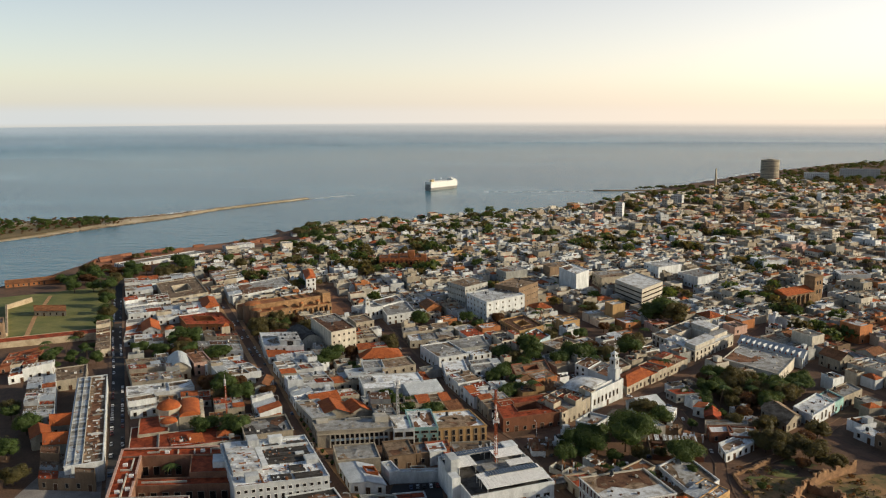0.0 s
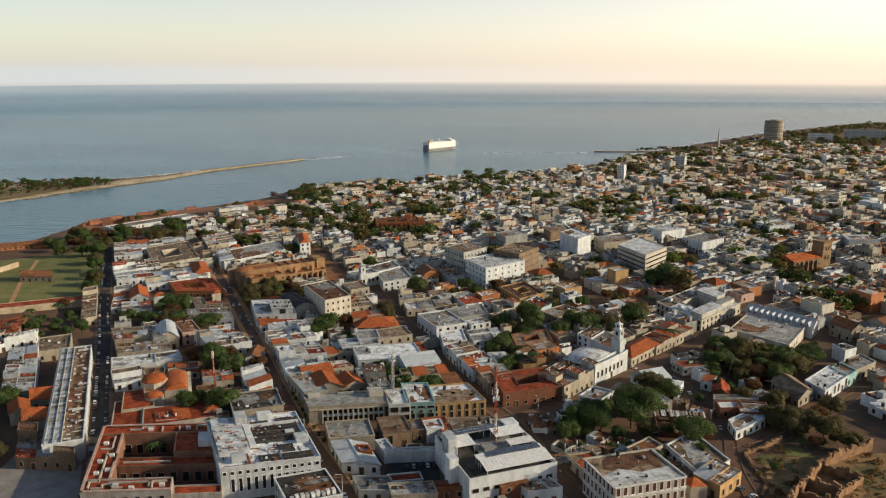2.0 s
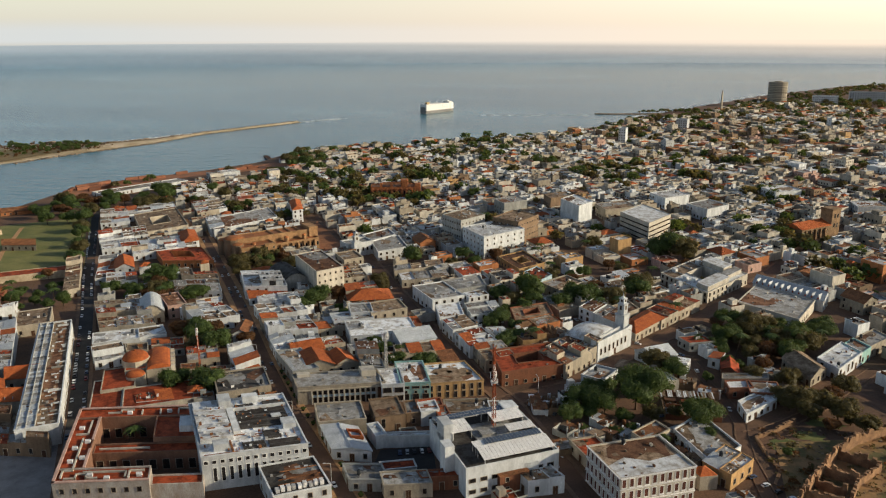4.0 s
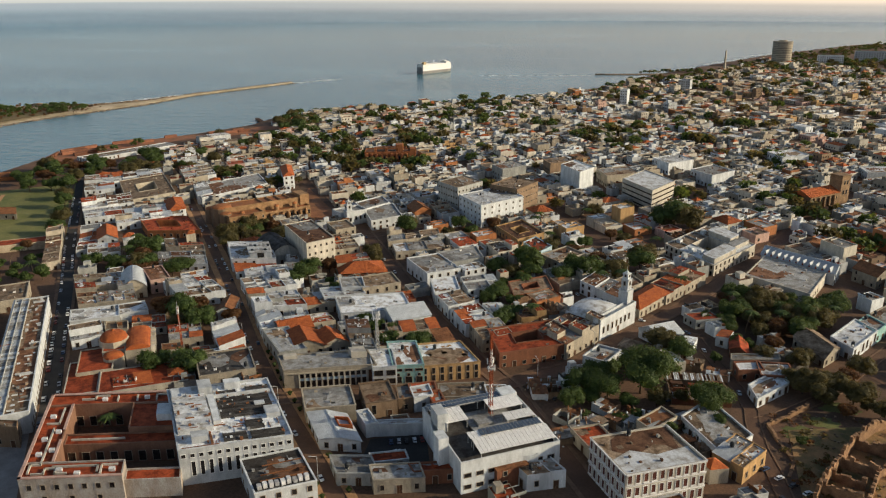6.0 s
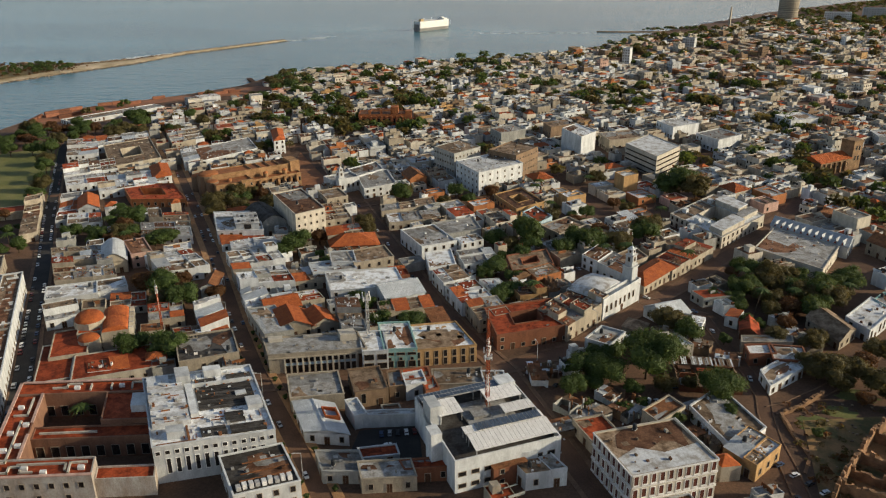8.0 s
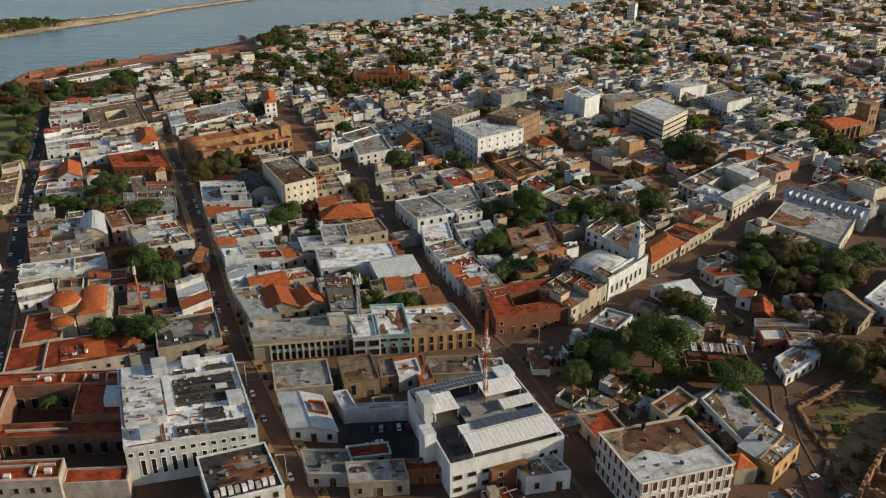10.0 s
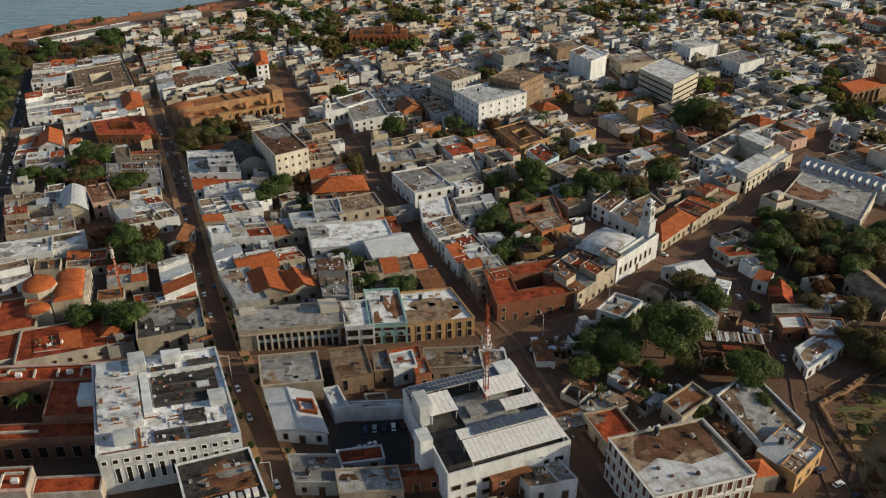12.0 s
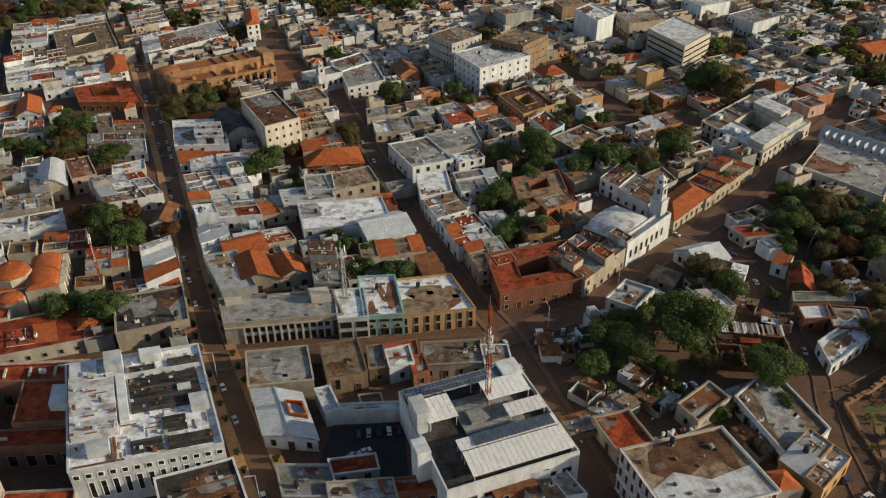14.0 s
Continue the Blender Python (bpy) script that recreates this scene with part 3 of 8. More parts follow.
            rise = span * (0.08 if "low-pitched" in root["label"] else 0.27 if span < 12 else 0.2) * (1 - abs(2 * s - 1)) if form == "gable" else span * 0.34 * math.sin(math.pi * s)
            prof.append((-e + (span + 2 * e) * s, h + rise + (0.25 if form == "vault" else 0)))
        G = (lambda s, t, z: P(s, t, z)) if swap else (lambda s, t, z: P(t, s, z))
        for (s0, q0), (s1, q1) in zip(prof, prof[1:]):
            r.face(G(s0, -e, q0), G(s1, -e, q1), G(s1, length + e, q1), G(s0, length + e, q0))
            r.face(G(s0, -e, q0 - 0.2), G(s1, -e, q1 - 0.2), G(s1, length + e, q1 - 0.2), G(s0, length + e, q0 - 0.2))
            for t in (0.0, length):
                b.face(G(s0, t, h - 0.5), G(s1, t, h - 0.5), G(s1, t, q1 - 0.1), G(s0, t, q0 - 0.1))
        rd = G(span / 2, -e, max(q for _, q in prof)), G(span / 2, length + e, max(q for _, q in prof))
        r.beam(rd[0], rd[1], 0.14)
    else:                                                  # shed: one slope of sheets
        rise = d * 0.12
        n = max(3, int(w / 1.6))
        for i in range(n):
            a0, a1, dz = w * i / n - 0.2, w * (i + 1) / n - 0.2, rnd.uniform(0, 0.08)
            r.face(P(a0, -0.4, h + dz), P(a1, -0.4, h + dz), P(a1, d + 0.3, h + rise + dz), P(a0, d + 0.3, h + rise + dz))
            r.face(P(a0, -0.4, h - 0.1), P(a1, -0.4, h - 0.1), P(a1, -0.4, h + dz), P(a0, -0.4, h + dz))
    part("wall", b.data("wall", wm), root)
    alt = {"W": "G", "G": "W", "S": "G", "R": "B", "D": "G", "B": "S"}.get(roof, roof)
    part("roof", r.data("roof", rm, roof_mat(alt)), root)
    if form in ("block", "patio", "colon", "bands") and rich and "office" not in root["label"]:
        bits = Mesh()                                      # kerbs, hatches, newer patches and rubbish on the roof
        for _ in range(int(w * d / 26)):
            a, c, kind = rnd.uniform(0.6, w - 2.2), rnd.uniform(0.6, d - 2.2), rnd.random()
            if form == "patio" and w * 0.26 - 2 < a < w * 0.72 and d * 0.26 - 2 < c < d * 0.72:
                continue
            e, f, q = (rnd.uniform(1, 2.0), rnd.uniform(1, 2.0), 0.05) if kind < 0.25 else (rnd.uniform(0.2, 1.1), rnd.uniform(0.2, 1.1), rnd.uniform(0.15, 0.8))
            bits.box(a, c, h, a + e, c + f, h + q, mat=rnd.choice((0, 1, 1, 2)), fn=P)
        for k in range(min(int(w * d / 70) + 1, 4)):
            if form != "patio":
                patch(bits, P, rnd, 0.6, 0.6, w - 0.6, d - 0.6, h + 0.02 + 0.01 * k, rnd.choice((1, 2, 3)))
        tagged(part("roof_clutter", bits.data("clutter", wm, roof_mat(roof if roof in "WGSRB" else "G"), roof_mat(rnd.choice("GB")), roof_mat(rnd.choice("GS"))), root), kind="stuff")
    if form in ("flat", "block", "patio", "colon", "bands") and rich:   # coping round the roof's edge
        c = Mesh()
        for i in range(4):
            p, q, pi, qi = ring[i], ring[(i + 1) % 4], inner[i], inner[(i + 1) % 4]
            o = [(-0.12, -0.12), (w + 0.12, -0.12), (w + 0.12, d + 0.12), (-0.12, d + 0.12)]
            po, qo = o[i], o[(i + 1) % 4]
            c.face(P(*po, top - 0.18), P(*qo, top - 0.18), P(*qo, top + 0.06), P(*po, top + 0.06))
            c.face(P(*po, top + 0.06), P(*qo, top + 0.06), P(*qi, top + 0.06), P(*pi, top + 0.06))
            c.face(P(*pi, top + 0.06), P(*qi, top + 0.06), P(*qi, top - 0.02), P(*pi, top - 0.02))
        part("cornice", c.data("cornice", wm), root)


def split(rnd, u0, v0, u1, v1, most):
    """Cuts a plot into uneven rooms and wings."""
    du, dv = u1 - u0, v1 - v0
    if max(du, dv) < most * rnd.uniform(0.85, 1.5) or min(du, dv) < 2.6:
        return [(u0, v0, u1, v1)]
    k = rnd.uniform(0.32, 0.68)
    if du > dv:
        c = u0 + du * k
        return split(rnd, u0, v0, c, v1, most) + split(rnd, c, v0, u1, v1, most)
    c = v0 + dv * k
    return split(rnd, u0, v0, u1, c, most) + split(rnd, u0, c, u1, v1, most)


KIN = {"W": "WWWWWGSSMMRT", "G": "GGGSSWWMRTB", "S": "SSSGGWBRT", "R": "RRRRRTTBS", "D": "DDDGG", "B": "BBBSRG", "T": "TTTS", "M": "MMMGW", "U": "UUSR"}


def patch(b, P, rnd, u0, v0, u1, v1, z, mat):
    """An uneven repair patch or silted stain lying on a roof."""
    cu, cv = rnd.uniform(u0, u1), rnd.uniform(v0, v1)
    ru, rv = rnd.uniform(0.15, 0.5) * (u1 - u0), rnd.uniform(0.15, 0.5) * (v1 - v0)
    pts = []
    for k in range(9):
        a, q = 2 * math.pi * k / 9, rnd.uniform(0.55, 1.1)
        pts.append(P(min(max(cu + ru * q * math.cos(a), u0), u1), min(max(cv + rv * q * math.sin(a), v0), v1), z))
    b.face(*pts, mat=mat)


def row_cells(rnd, w, d, fine):
    """A plot cut into narrow row-house strips, each with its rooms one behind the other."""
    out, u = [], 0.0
    while u < w - 0.1:
        du = rnd.uniform(4.5, 8.5) if fine else rnd.uniform(6, 12)
        u1 = w if w - u - du < 4 else u + du
        v = 0.0
        while v < d - 0.1:
            dv = rnd.uniform(4, 9) if fine else rnd.uniform(6, 14)
            v1 = d if d - v - dv < 3.5 else v + dv
            out.append((u, v, u1, v1))
            v = v1
        u = u1
    return out


def wings(root, P, w, d, h, wall, roof, rnd, y):
    """A flat-roofed row grown over time: strips of rooms under low roofs of many ages, small courts, a few roof rooms."""
    clutter, spots = Mesh(), Mesh()
    turn = d > 1.4 * w
    R = (lambda u, v, z: P(v, u, z)) if turn else P
    W2, D2 = (d, w) if turn else (w, d)
    base = rnd.uniform(-0.2, 0.2)
    for u0, v0, u1, v1 in row_cells(rnd, W2, D2, y < 330):
        edge = u0 < 0.1 or v0 < 0.1 or u1 > W2 - 0.1 or v1 > D2 - 0.1
        r = rnd.random()
        z = h + base + rnd.uniform(-0.3, 0.25)
        if r < 0.1 and w * d > 110:
            z = h + rnd.uniform(1.8, 2.5)
        elif r < 0.3 and not edge and h > 4:
            z = rnd.uniform(0.6, 2.4)
        rf_key = rnd.choice("GGGW" if "hostel" in root["label"] else "WWWG" if roof == "W" and ("balcon" in root["label"] or "mint" in root["label"]) else KIN[roof])
        wk = wall if rnd.random() < 0.85 or v0 < 0.1 else rnd.choice("wgc")
        b = Mesh()
        for p, q in (((u0, v0), (u1, v0)), ((u1, v0), (u1, v1)), ((u1, v1), (u0, v1)), ((u0, v1), (u0, v0))):
            b.face(R(*p, -2.5), R(*q, -2.5), R(*q, z), R(*p, z))
        if rf_key in "MTU":                                  # a low slope of sheets or tiles
            t = rnd.uniform(0.4, 1.0)
            b.face(R(u0 - 0.15, v0 - 0.15, z), R(u1 + 0.15, v0 - 0.15, z), R(u1 + 0.15, v1, z + t), R(u0 - 0.15, v1, z + t), mat=1)
            for u in (u0, u1):
                b.face(R(u, v0, z - 0.1), R(u, v1, z - 0.1), R(u, v1, z + t))
            b.face(R(u0, v1, z - 0.1), R(u1, v1, z - 0.1), R(u1, v1, z + t), R(u0, v1, z + t))
        else:
            t, ph = 0.2, rnd.uniform(0.2, 0.5) * (rnd.random() < 0.6)
            o = [(u0, v0), (u1, v0), (u1, v1), (u0, v1)]
            i = [(u0 + t, v0 + t), (u1 - t, v0 + t), (u1 - t, v1 - t), (u0 + t, v1 - t)]
            for k in range(4):                               # parapet
                j = (k + 1) % 4
                if ph:
                    b.face(R(*o[k], z), R(*o[j], z), R(*o[j], z + ph), R(*o[k], z + ph))
                b.face(R(*o[k], z + ph), R(*o[j], z + ph), R(*i[j], z + ph), R(*i[k], z + ph), mat=0 if ph else 1)
                if ph:
                    b.face(R(*i[k], z + ph), R(*i[j], z + ph), R(*i[j], z), R(*i[k], z))
            b.face(*(R(*p, z) for p in i), mat=1)
            area = (u1 - u0) * (v1 - v0)
            for k in range(rnd.choice((0, 1, 1, 2))):
                patch(spots, R, rnd, u0 + 0.3, v0 + 0.3, u1 - 0.3, v1 - 0.3, z + 0.02 + 0.012 * k, rnd.choice((0, 1, 1, 2)))
            for k in range(int(area / (5 if y < 300 else 11) + 0.5)):   # kerbs, hatches, pipes, rubble
                a, c, kind = rnd.uniform(u0 + 0.3, u1 - 1.2), rnd.uniform(v0 + 0.3, v1 - 1.2), rnd.random()
                if kind < 0.22:
                    e, f, q = rnd.choice(((rnd.uniform(0.8, u1 - a - 0.2), 0.12), (0.12, rnd.uniform(0.8, v1 - c - 0.2)))) + (rnd.uniform(0.1, 0.3),)
                else:
                    e, f, q = rnd.uniform(0.15, 0.8), rnd.uniform(0.15, 0.8), rnd.uniform(0.1, 0.7)
                clutter.box(a, c, z, a + e, c + f, z + q, mat=rnd.choice((0, 1, 1, 2)), fn=R)
        part("wing", b.data("wing", wall_mat(wk), roof_mat(rf_key)), root)
    if clutter.f:
        tagged(part("roof_clutter", clutter.data("clutter", wall_mat(wall), roof_mat(rnd.choice("GWSM")), roof_mat(rnd.choice("DUBR"))), root), kind="stuff")
    if spots.f:
        tagged(part("roof_stains", spots.data("roof_stains", *(roof_mat(q) for q in {"W": "WGS", "G": "GSW", "R": "RBS", "S": "SGB"}.get(roof, "GSB"))), root), kind="stuff")


def dress_block(root, P, w, d, h):
    """The office block's roof: ribbed white sheets, dark slatted fields, white plant rooms."""
    for i in range(9):
        v0 = 9 + 2.3 * i
        rib = Mesh()
        rib.box(0.8, v0, h, 10.5, v0 + 2.2, h + 1.6 + 0.12 * (i % 2), fn=P)
        part("roof_sheet", rib.data("roof_sheet", roof_mat("W")), root)
    for u0, v0, u1, v1, n in ((13.5, 15, 29, 27.5, 10), (12.5, 2, 19, 6, 4), (20, 1.5, 29, 5.5, 4), (14, 29, 20, 32, 3), (23, 30, 30, 33, 3), (19.5, 7, 24.5, 12, 5)):
        for i in range(n):
            b = Mesh()
            c0 = v0 + (v1 - v0) * i / n
            b.box(u0, c0, h, u1, c0 + (v1 - v0) / n * 0.8, h + 0.5, fn=P)
            part("slat", b.data("slat", roof_mat("D")), root, label="dark roof slat")
    for u0, v0, u1, v1, z in ((4, 3, 8.5, 6.5, 2.2), (26, 12, 30, 17, 1.6), (9, 30, 13, 36, 3.2), (17, 33, 22, 36, 2.4), (1, 30, 7, 36, 1.2), (24, 20, 27, 22, 0.9), (11, 12, 13, 29, 1.3), (11, 28, 30, 28.6, 1.2)):
        b = Mesh()
        b.box(u0, v0, h, u1, v1, h + z, fn=P)
        part("plant_room", b.data("plant_room", wall_mat("w")), root)
    rnd, junk = random.Random(12), Mesh()
    for _ in range(170):                                   # pipes, cables, small plant and rusty scrap
        u, v, k = rnd.uniform(1, w - 2), rnd.uniform(1, d - 2), rnd.random()
        z = h + (1.65 if 0.8 < u < 10.5 and 9 < v < 29.5 else 0.0)
        e, f, q = (rnd.uniform(1, 3.5), 0.12, rnd.uniform(0.1, 0.4)) if k < 0.25 else (0.12, rnd.uniform(1, 3.5), rnd.uniform(0.1, 0.4)) if k < 0.5 else (rnd.uniform(0.2, 0.9), rnd.uniform(0.2, 0.9), rnd.uniform(0.2, 1.0))
        junk.box(u, v, z, min(u + e, w - 0.6), min(v + f, d - 0.6), z + q, mat=rnd.choice((0, 0, 1, 2, 2)), fn=P)
    tagged(part("roof_clutter", junk.data("roof_clutter", wall_mat("w"), roof_mat("G"), roof_mat("U")), root), kind="stuff")
    o = Mesh()
    o.box(9, 1, h, 9.6, 8, h + 0.6, fn=P)
    o.box(1, 0.6, h, 11, 1.2, h + 0.4, fn=P)
    part("rust_edge", o.data("rust_edge", roof_mat("U")), root)


def dress_hostel(root, P, w, d, h):
    """The hostel's roof: weathered grey sheets along one half, tan paving with small plant along the other."""
    rnd, v = random.Random(7), 1.0
    while v < d - 3:
        n = rnd.uniform(1.6, 3.2)
        b = Mesh()
        b.box(0.7, v, h, 5.6, v + n - 0.25, h + rnd.uniform(0.35, 0.6), fn=P)
        part("roof_sheet", b.data("roof_sheet", roof_mat(rnd.choice("MMGG"))), root)
        v += n
    ridge = Mesh()
    for u in (0.5, 3.1, 5.8):
        ridge.box(u, 0.6, h, u + 0.22, d - 0.6, h + 0.85, fn=P)
    part("roof_kerb", ridge.data("roof_kerb", wall_mat("g")), root)
    junk = Mesh()
    for _ in range(45):
        a, c, q = rnd.uniform(6.4, w - 2), rnd.uniform(1, d - 2), rnd.uniform(0.2, 0.9)
        e, f = rnd.choice(((rnd.uniform(0.3, 1.2), rnd.uniform(0.3, 1.2)), (rnd.uniform(1.5, 4.5), 0.15)))
        junk.box(a, c, h, min(a + e, w - 0.5), c + f, h + q, mat=rnd.choice((0, 0, 1)), fn=P)
    tagged(part("roof_clutter", junk.data("roof_clutter", wall_mat("w"), roof_mat("G")), root), kind="stuff")


def dress_mansion(root, P, w, d, h):
    """Upper terraces, a tan roof strip, stair heads and parapets on the wide roof round the patio."""
    for u0, v0, u1, v1, z, k in ((w * 0.74, 2.0, w - 1.5, d * 0.55, 2.6, "W"), (w * 0.76, d * 0.6, w - 4.0, d - 2, 2.2, "G"), (w * 0.25, d * 0.74, w * 0.7, d - 2, 2.8, "W")):
        m = Mesh()
        m.box(u0, v0, h, u1, v1, h + z, fn=P)
        m.box(u0 - 0.2, v0 - 0.2, h + z, u1 + 0.2, v1 + 0.2, h + z + 0.25, fn=P, mat=1)
        part("upper_terrace", m.data("upper_terrace", wall_mat("h"), roof_mat(k)), root)
    t = Mesh()
    t.box(1.0, 1.0, h, w * 0.28, d - 1.2, h + 0.08, fn=P)
    part("roof_coat", t.data("roof_coat", roof_mat("S")), root, label="stained tan roof strip")
    for u0, v0 in ((3, 8), (w * 0.4, 4), (w * 0.12, d * 0.7), (w * 0.55, 6)):
        m = Mesh()
        m.box(u0, v0, h, u0 + 3.2, v0 + 2.6, h + 2.1, fn=P)
        part("stair_head", m.data("stair_head", wall_mat("w")), root)
    for v0 in (d * 0.2, d * 0.45, d * 0.66):
        m = Mesh()
        m.box(w * 0.02, v0, h, w * 0.29, v0 + 0.3, h + 0.7, fn=P)
        part("roof_kerb", m.data("roof_kerb", wall_mat("g")), root)


def house(x, y, rot, w, d, lean, h, wall, roof, form, label="", rich=True, category="house"):
    """A house on a four-sided plot: (x, y) its front left corner, w along rot, d along rot + lean, h to the roof."""
    rnd = random.Random(int(x * 7 + y * 131 + w * 17))
    if form == "patio" and (w < 12 or d < 12):
        form = "flat"
    poly = corners(x, y, rot, w, d, lean)
    claim(poly)
    z0 = sum(level(*p) for p in poly) / 4
    if not label:
        label = f"{WORDS[wall]} plastered house with a {RWORDS[roof]}"
    root = thing("house", label, category, pose(x, y, z0, 0, 0, rot))
    if wall == "s" and "tower" in label:
        root.name = "stone_tower"
    cl, sl = math.cos(radians(lean)), math.sin(radians(lean))

    def P(u, v, z):
        return (u + v * cl, v * sl, z)

    wm = wall_mat(wall)
    if rich and form == "flat":
        wings(root, P, w, d, h, wall, roof, rnd, y)
    else:
        shell(root, P, w, d, h, wall, roof, form, rich, sl, rnd)
    if label.startswith("low lean-to") or "windowless" in label:
        return root
    floors = max(1, round(h / 3.8))
    style = "plain"
    if "mansion" in label:
        dress_mansion(root, P, w, d, h)
    budget = 80 if rich and h > 12 else 60 if "mansion" in label else 16 if rich else 3
    if form == "colon":
        u0, step = 0.16 * w, 0.73 * w / 12
        for i in range(12):
            c = u0 + step * (i + 0.5)
            part("window", window_mesh(step - 0.75, 1.5), root, pose(c, 0, h - 2.9))
            part("window", window_mesh(step - 0.75, 2.6), root, pose(c, 0, h - 6.7))
            sp = Mesh()
            sp.box(c - step / 2 + 0.2, -0.1, h - 4.0, c + step / 2 - 0.2, 0.0, h - 3.1)
            part("spandrel", sp.data("spandrel", wall_mat("u")), root, label="pale blue panel between the windows")
        for i in range(13):
            c = u0 + step * i
            pil = Mesh()
            pil.box(c - 0.18, -0.35, 0, c + 0.18, 0.0, h - 1.2)
            part("pilaster", pil.data("pilaster", wall_mat("h")), root)
        dk = Mesh()
        dk.box(0.91 * w, -0.06, 0.3, w - 0.4, 0.0, h - 1.4)
        part("entrance_bay", dk.data("entrance_bay", roof_mat("B")), root, label="brown slatted entrance bay")
        for a0, c0, a1, c1, z in ((0.78 * w, 7, 0.95 * w, 11.5, 2.4), (0.05 * w, 9.6, 0.2 * w, 12, 1.2), (0.42 * w, 11.2, 0.62 * w, 12.2, 0.7)):
            rr = Mesh()
            rr.box(a0, c0, h, a1, c1, h + z, fn=P)
            part("roof_room", rr.data("roof_room", wall_mat("h")), root)
        band = Mesh()
        band.box(0, -0.4, h - 1.2, w, 0.0, h - 0.8)
        part("cornice", band.data("cornice", wm), root)
        wall_windows(root, P(0, d, 0)[:2], lean + 180, d, h, 2, 4, "plain", True, 8)
    elif "office block" in label and form == "block":
        for i in range(13):
            c = w * (i + 0.5) / 13
            part("window", window_mesh(1.1, 1.1, "white"), root, pose(c, 0, h - 2.2))
            if 0 < i < 12:
                part("window", window_mesh(1.0, 4.4, "white"), root, pose(c, 0, h - 8.0))
        for fl in range(3):
            for i in range(9):
                q = P(w, d * (i + 0.5) / 9, 1.2 + 3.4 * fl)
                part("window", window_mesh(1.2, 1.7), root, pose(*q, 0, 0, lean))
        dress_block(root, P, w, d, h)
    elif "ornate pale" in label:
        for start, rr, length, n in ((P(0, 0, 0), 0, w, 10), (P(w, 0, 0), lean, d, 8), (P(0, d, 0), lean + 180, d, 8)):
            ux, uy = math.cos(radians(rr)), math.sin(radians(rr))
            for zz, hh in ((1.0, 2.6), (5.2, 2.4), (9.0, 2.5)):
                for i in range(n):
                    q = length * (i + 0.5) / n
                    wd = part("window", window_mesh(1.15, hh, "shutter"), root, pose(start[0] + ux * q, start[1] + uy * q, zz, 0, 0, rr))
                    sill = Mesh()
                    sill.box(-0.85, -0.4, -0.3, 0.85, 0, -0.14, bottom=True)
                    part("sill", sill.data("sill", WHITE), wd)
            for zz in (4.2, 8.3, 11.8):
                band = Mesh()
                band.box(0, -0.3, zz, length, -0.01, zz + 0.3, bottom=True)
                part("cornice_band", band.data("cornice_band", WHITE), root, pose(start[0], start[1], 0, 0, 0, rr))
        coat = Mesh()
        coat.face(P(0.6, 0.6, h + 0.10), P(w - 0.6, 0.6, h + 0.10), P(w - 0.6, d * 0.42, h + 0.10), P(w * 0.55, d * 0.35, h + 0.10), P(w * 0.3, d * 0.55, h + 0.10), P(0.6, d * 0.4, h + 0.10))
        part("roof_coat", coat.data("roof_coat", roof_mat("W")), root, label="flaking white roof coating")
    elif "two rows of balconies" in label or "mint-green fronted" in label or "ochre corner house with white" in label:
        white_front, mint = "two rows" in label, "mint" in label
        rows = ((0.6, 2.0, 2, 3.0), (3.9, 1.9, 2, 3.0)) if white_front else ((0.5, 2.3, 3, 2.2), (3.1, 1.0, 3, 0.9), (5.0, 0.9, 3, 2.6)) if mint else ((0.4, 2.4, 7, 1.2), (3.4, 2.2, 7, 1.1))
        for zz, hh, n, ww in rows:
            for i in range(n):
                part("window", window_mesh(min(ww, w / n - 0.5), hh), root, pose(w * (i + 0.5) / n, 0, zz))
        wall_windows(root, P(w, 0, 0)[:2], lean, d, h, 2, 4, "plain", False, 8)
    elif "bank building" in label:
        for i in range(3):
            part("window", window_mesh(1.3, 2.4), root, pose(w * (0.40 + 0.2 * i), 0, 2.0))
        for i in range(3):
            q = P(w, d * (i + 0.5) / 3, 1.8)
            part("window", window_mesh(1.1, 1.9), root, pose(*q, 0, 0, lean))
    elif "hostel" in label:
        dress_hostel(root, P, w, d, h)
        for i in range(24):
            q = P(w, d * (i + 0.5) / 24, 1.4)
            part("window", window_mesh(1.1, 1.7), root, pose(*q, 0, 0, lean))
    elif form == "bands":
        for start, rr, length in ((P(0, 0, 0), 0, w), (P(w, 0, 0), lean, d)):
            for fl in range(4):
                part("window_band", window_mesh(length - 1.6, 0.8), root, pose(start[0] + math.cos(radians(rr)) * length / 2, start[1] + math.sin(radians(rr)) * length / 2, 1.2 + fl * 3.2, 0, 0, rr))
    else:
        tall = "bank" in label or "tall" in label or "mansion" in label or "palace" in label
        sp = 4.4 if "hotel" in label else 2.7 if h > 12 else 3.6 if rich else 5
        k = wall_windows(root, (0, 0), 0, w, h, floors, sp, style, True, budget // 2, tall)
        k += wall_windows(root, P(w, 0, 0)[:2], lean, d, h, floors, sp * 1.15, style, False, budget // (2 if h > 12 else 4), tall)
        if rich:
            wall_windows(root, P(0, d, 0)[:2], lean + 180, d, h, floors, sp * 1.15, "plain", True, budget // 4, tall)
    if "wet grey roof" in label:
        m = Mesh()
        m.box(w * 0.42, d * 0.06, h, w * 0.92, d * 0.62, h + 3.0, fn=P)
        m.box(w * 0.40, d * 0.05, h + 3.0, w * 0.94, d * 0.63, h + 3.3, fn=P, mat=1)
        part("roof_room", m.data("roof_room", wall_mat("w"), roof_mat("W")), root)
        part("door", window_mesh(3.2, 2.4), root, pose(*P(w * 0.67, d * 0.06, h + 0.2)))
        for k in range(10):
            m = Mesh()
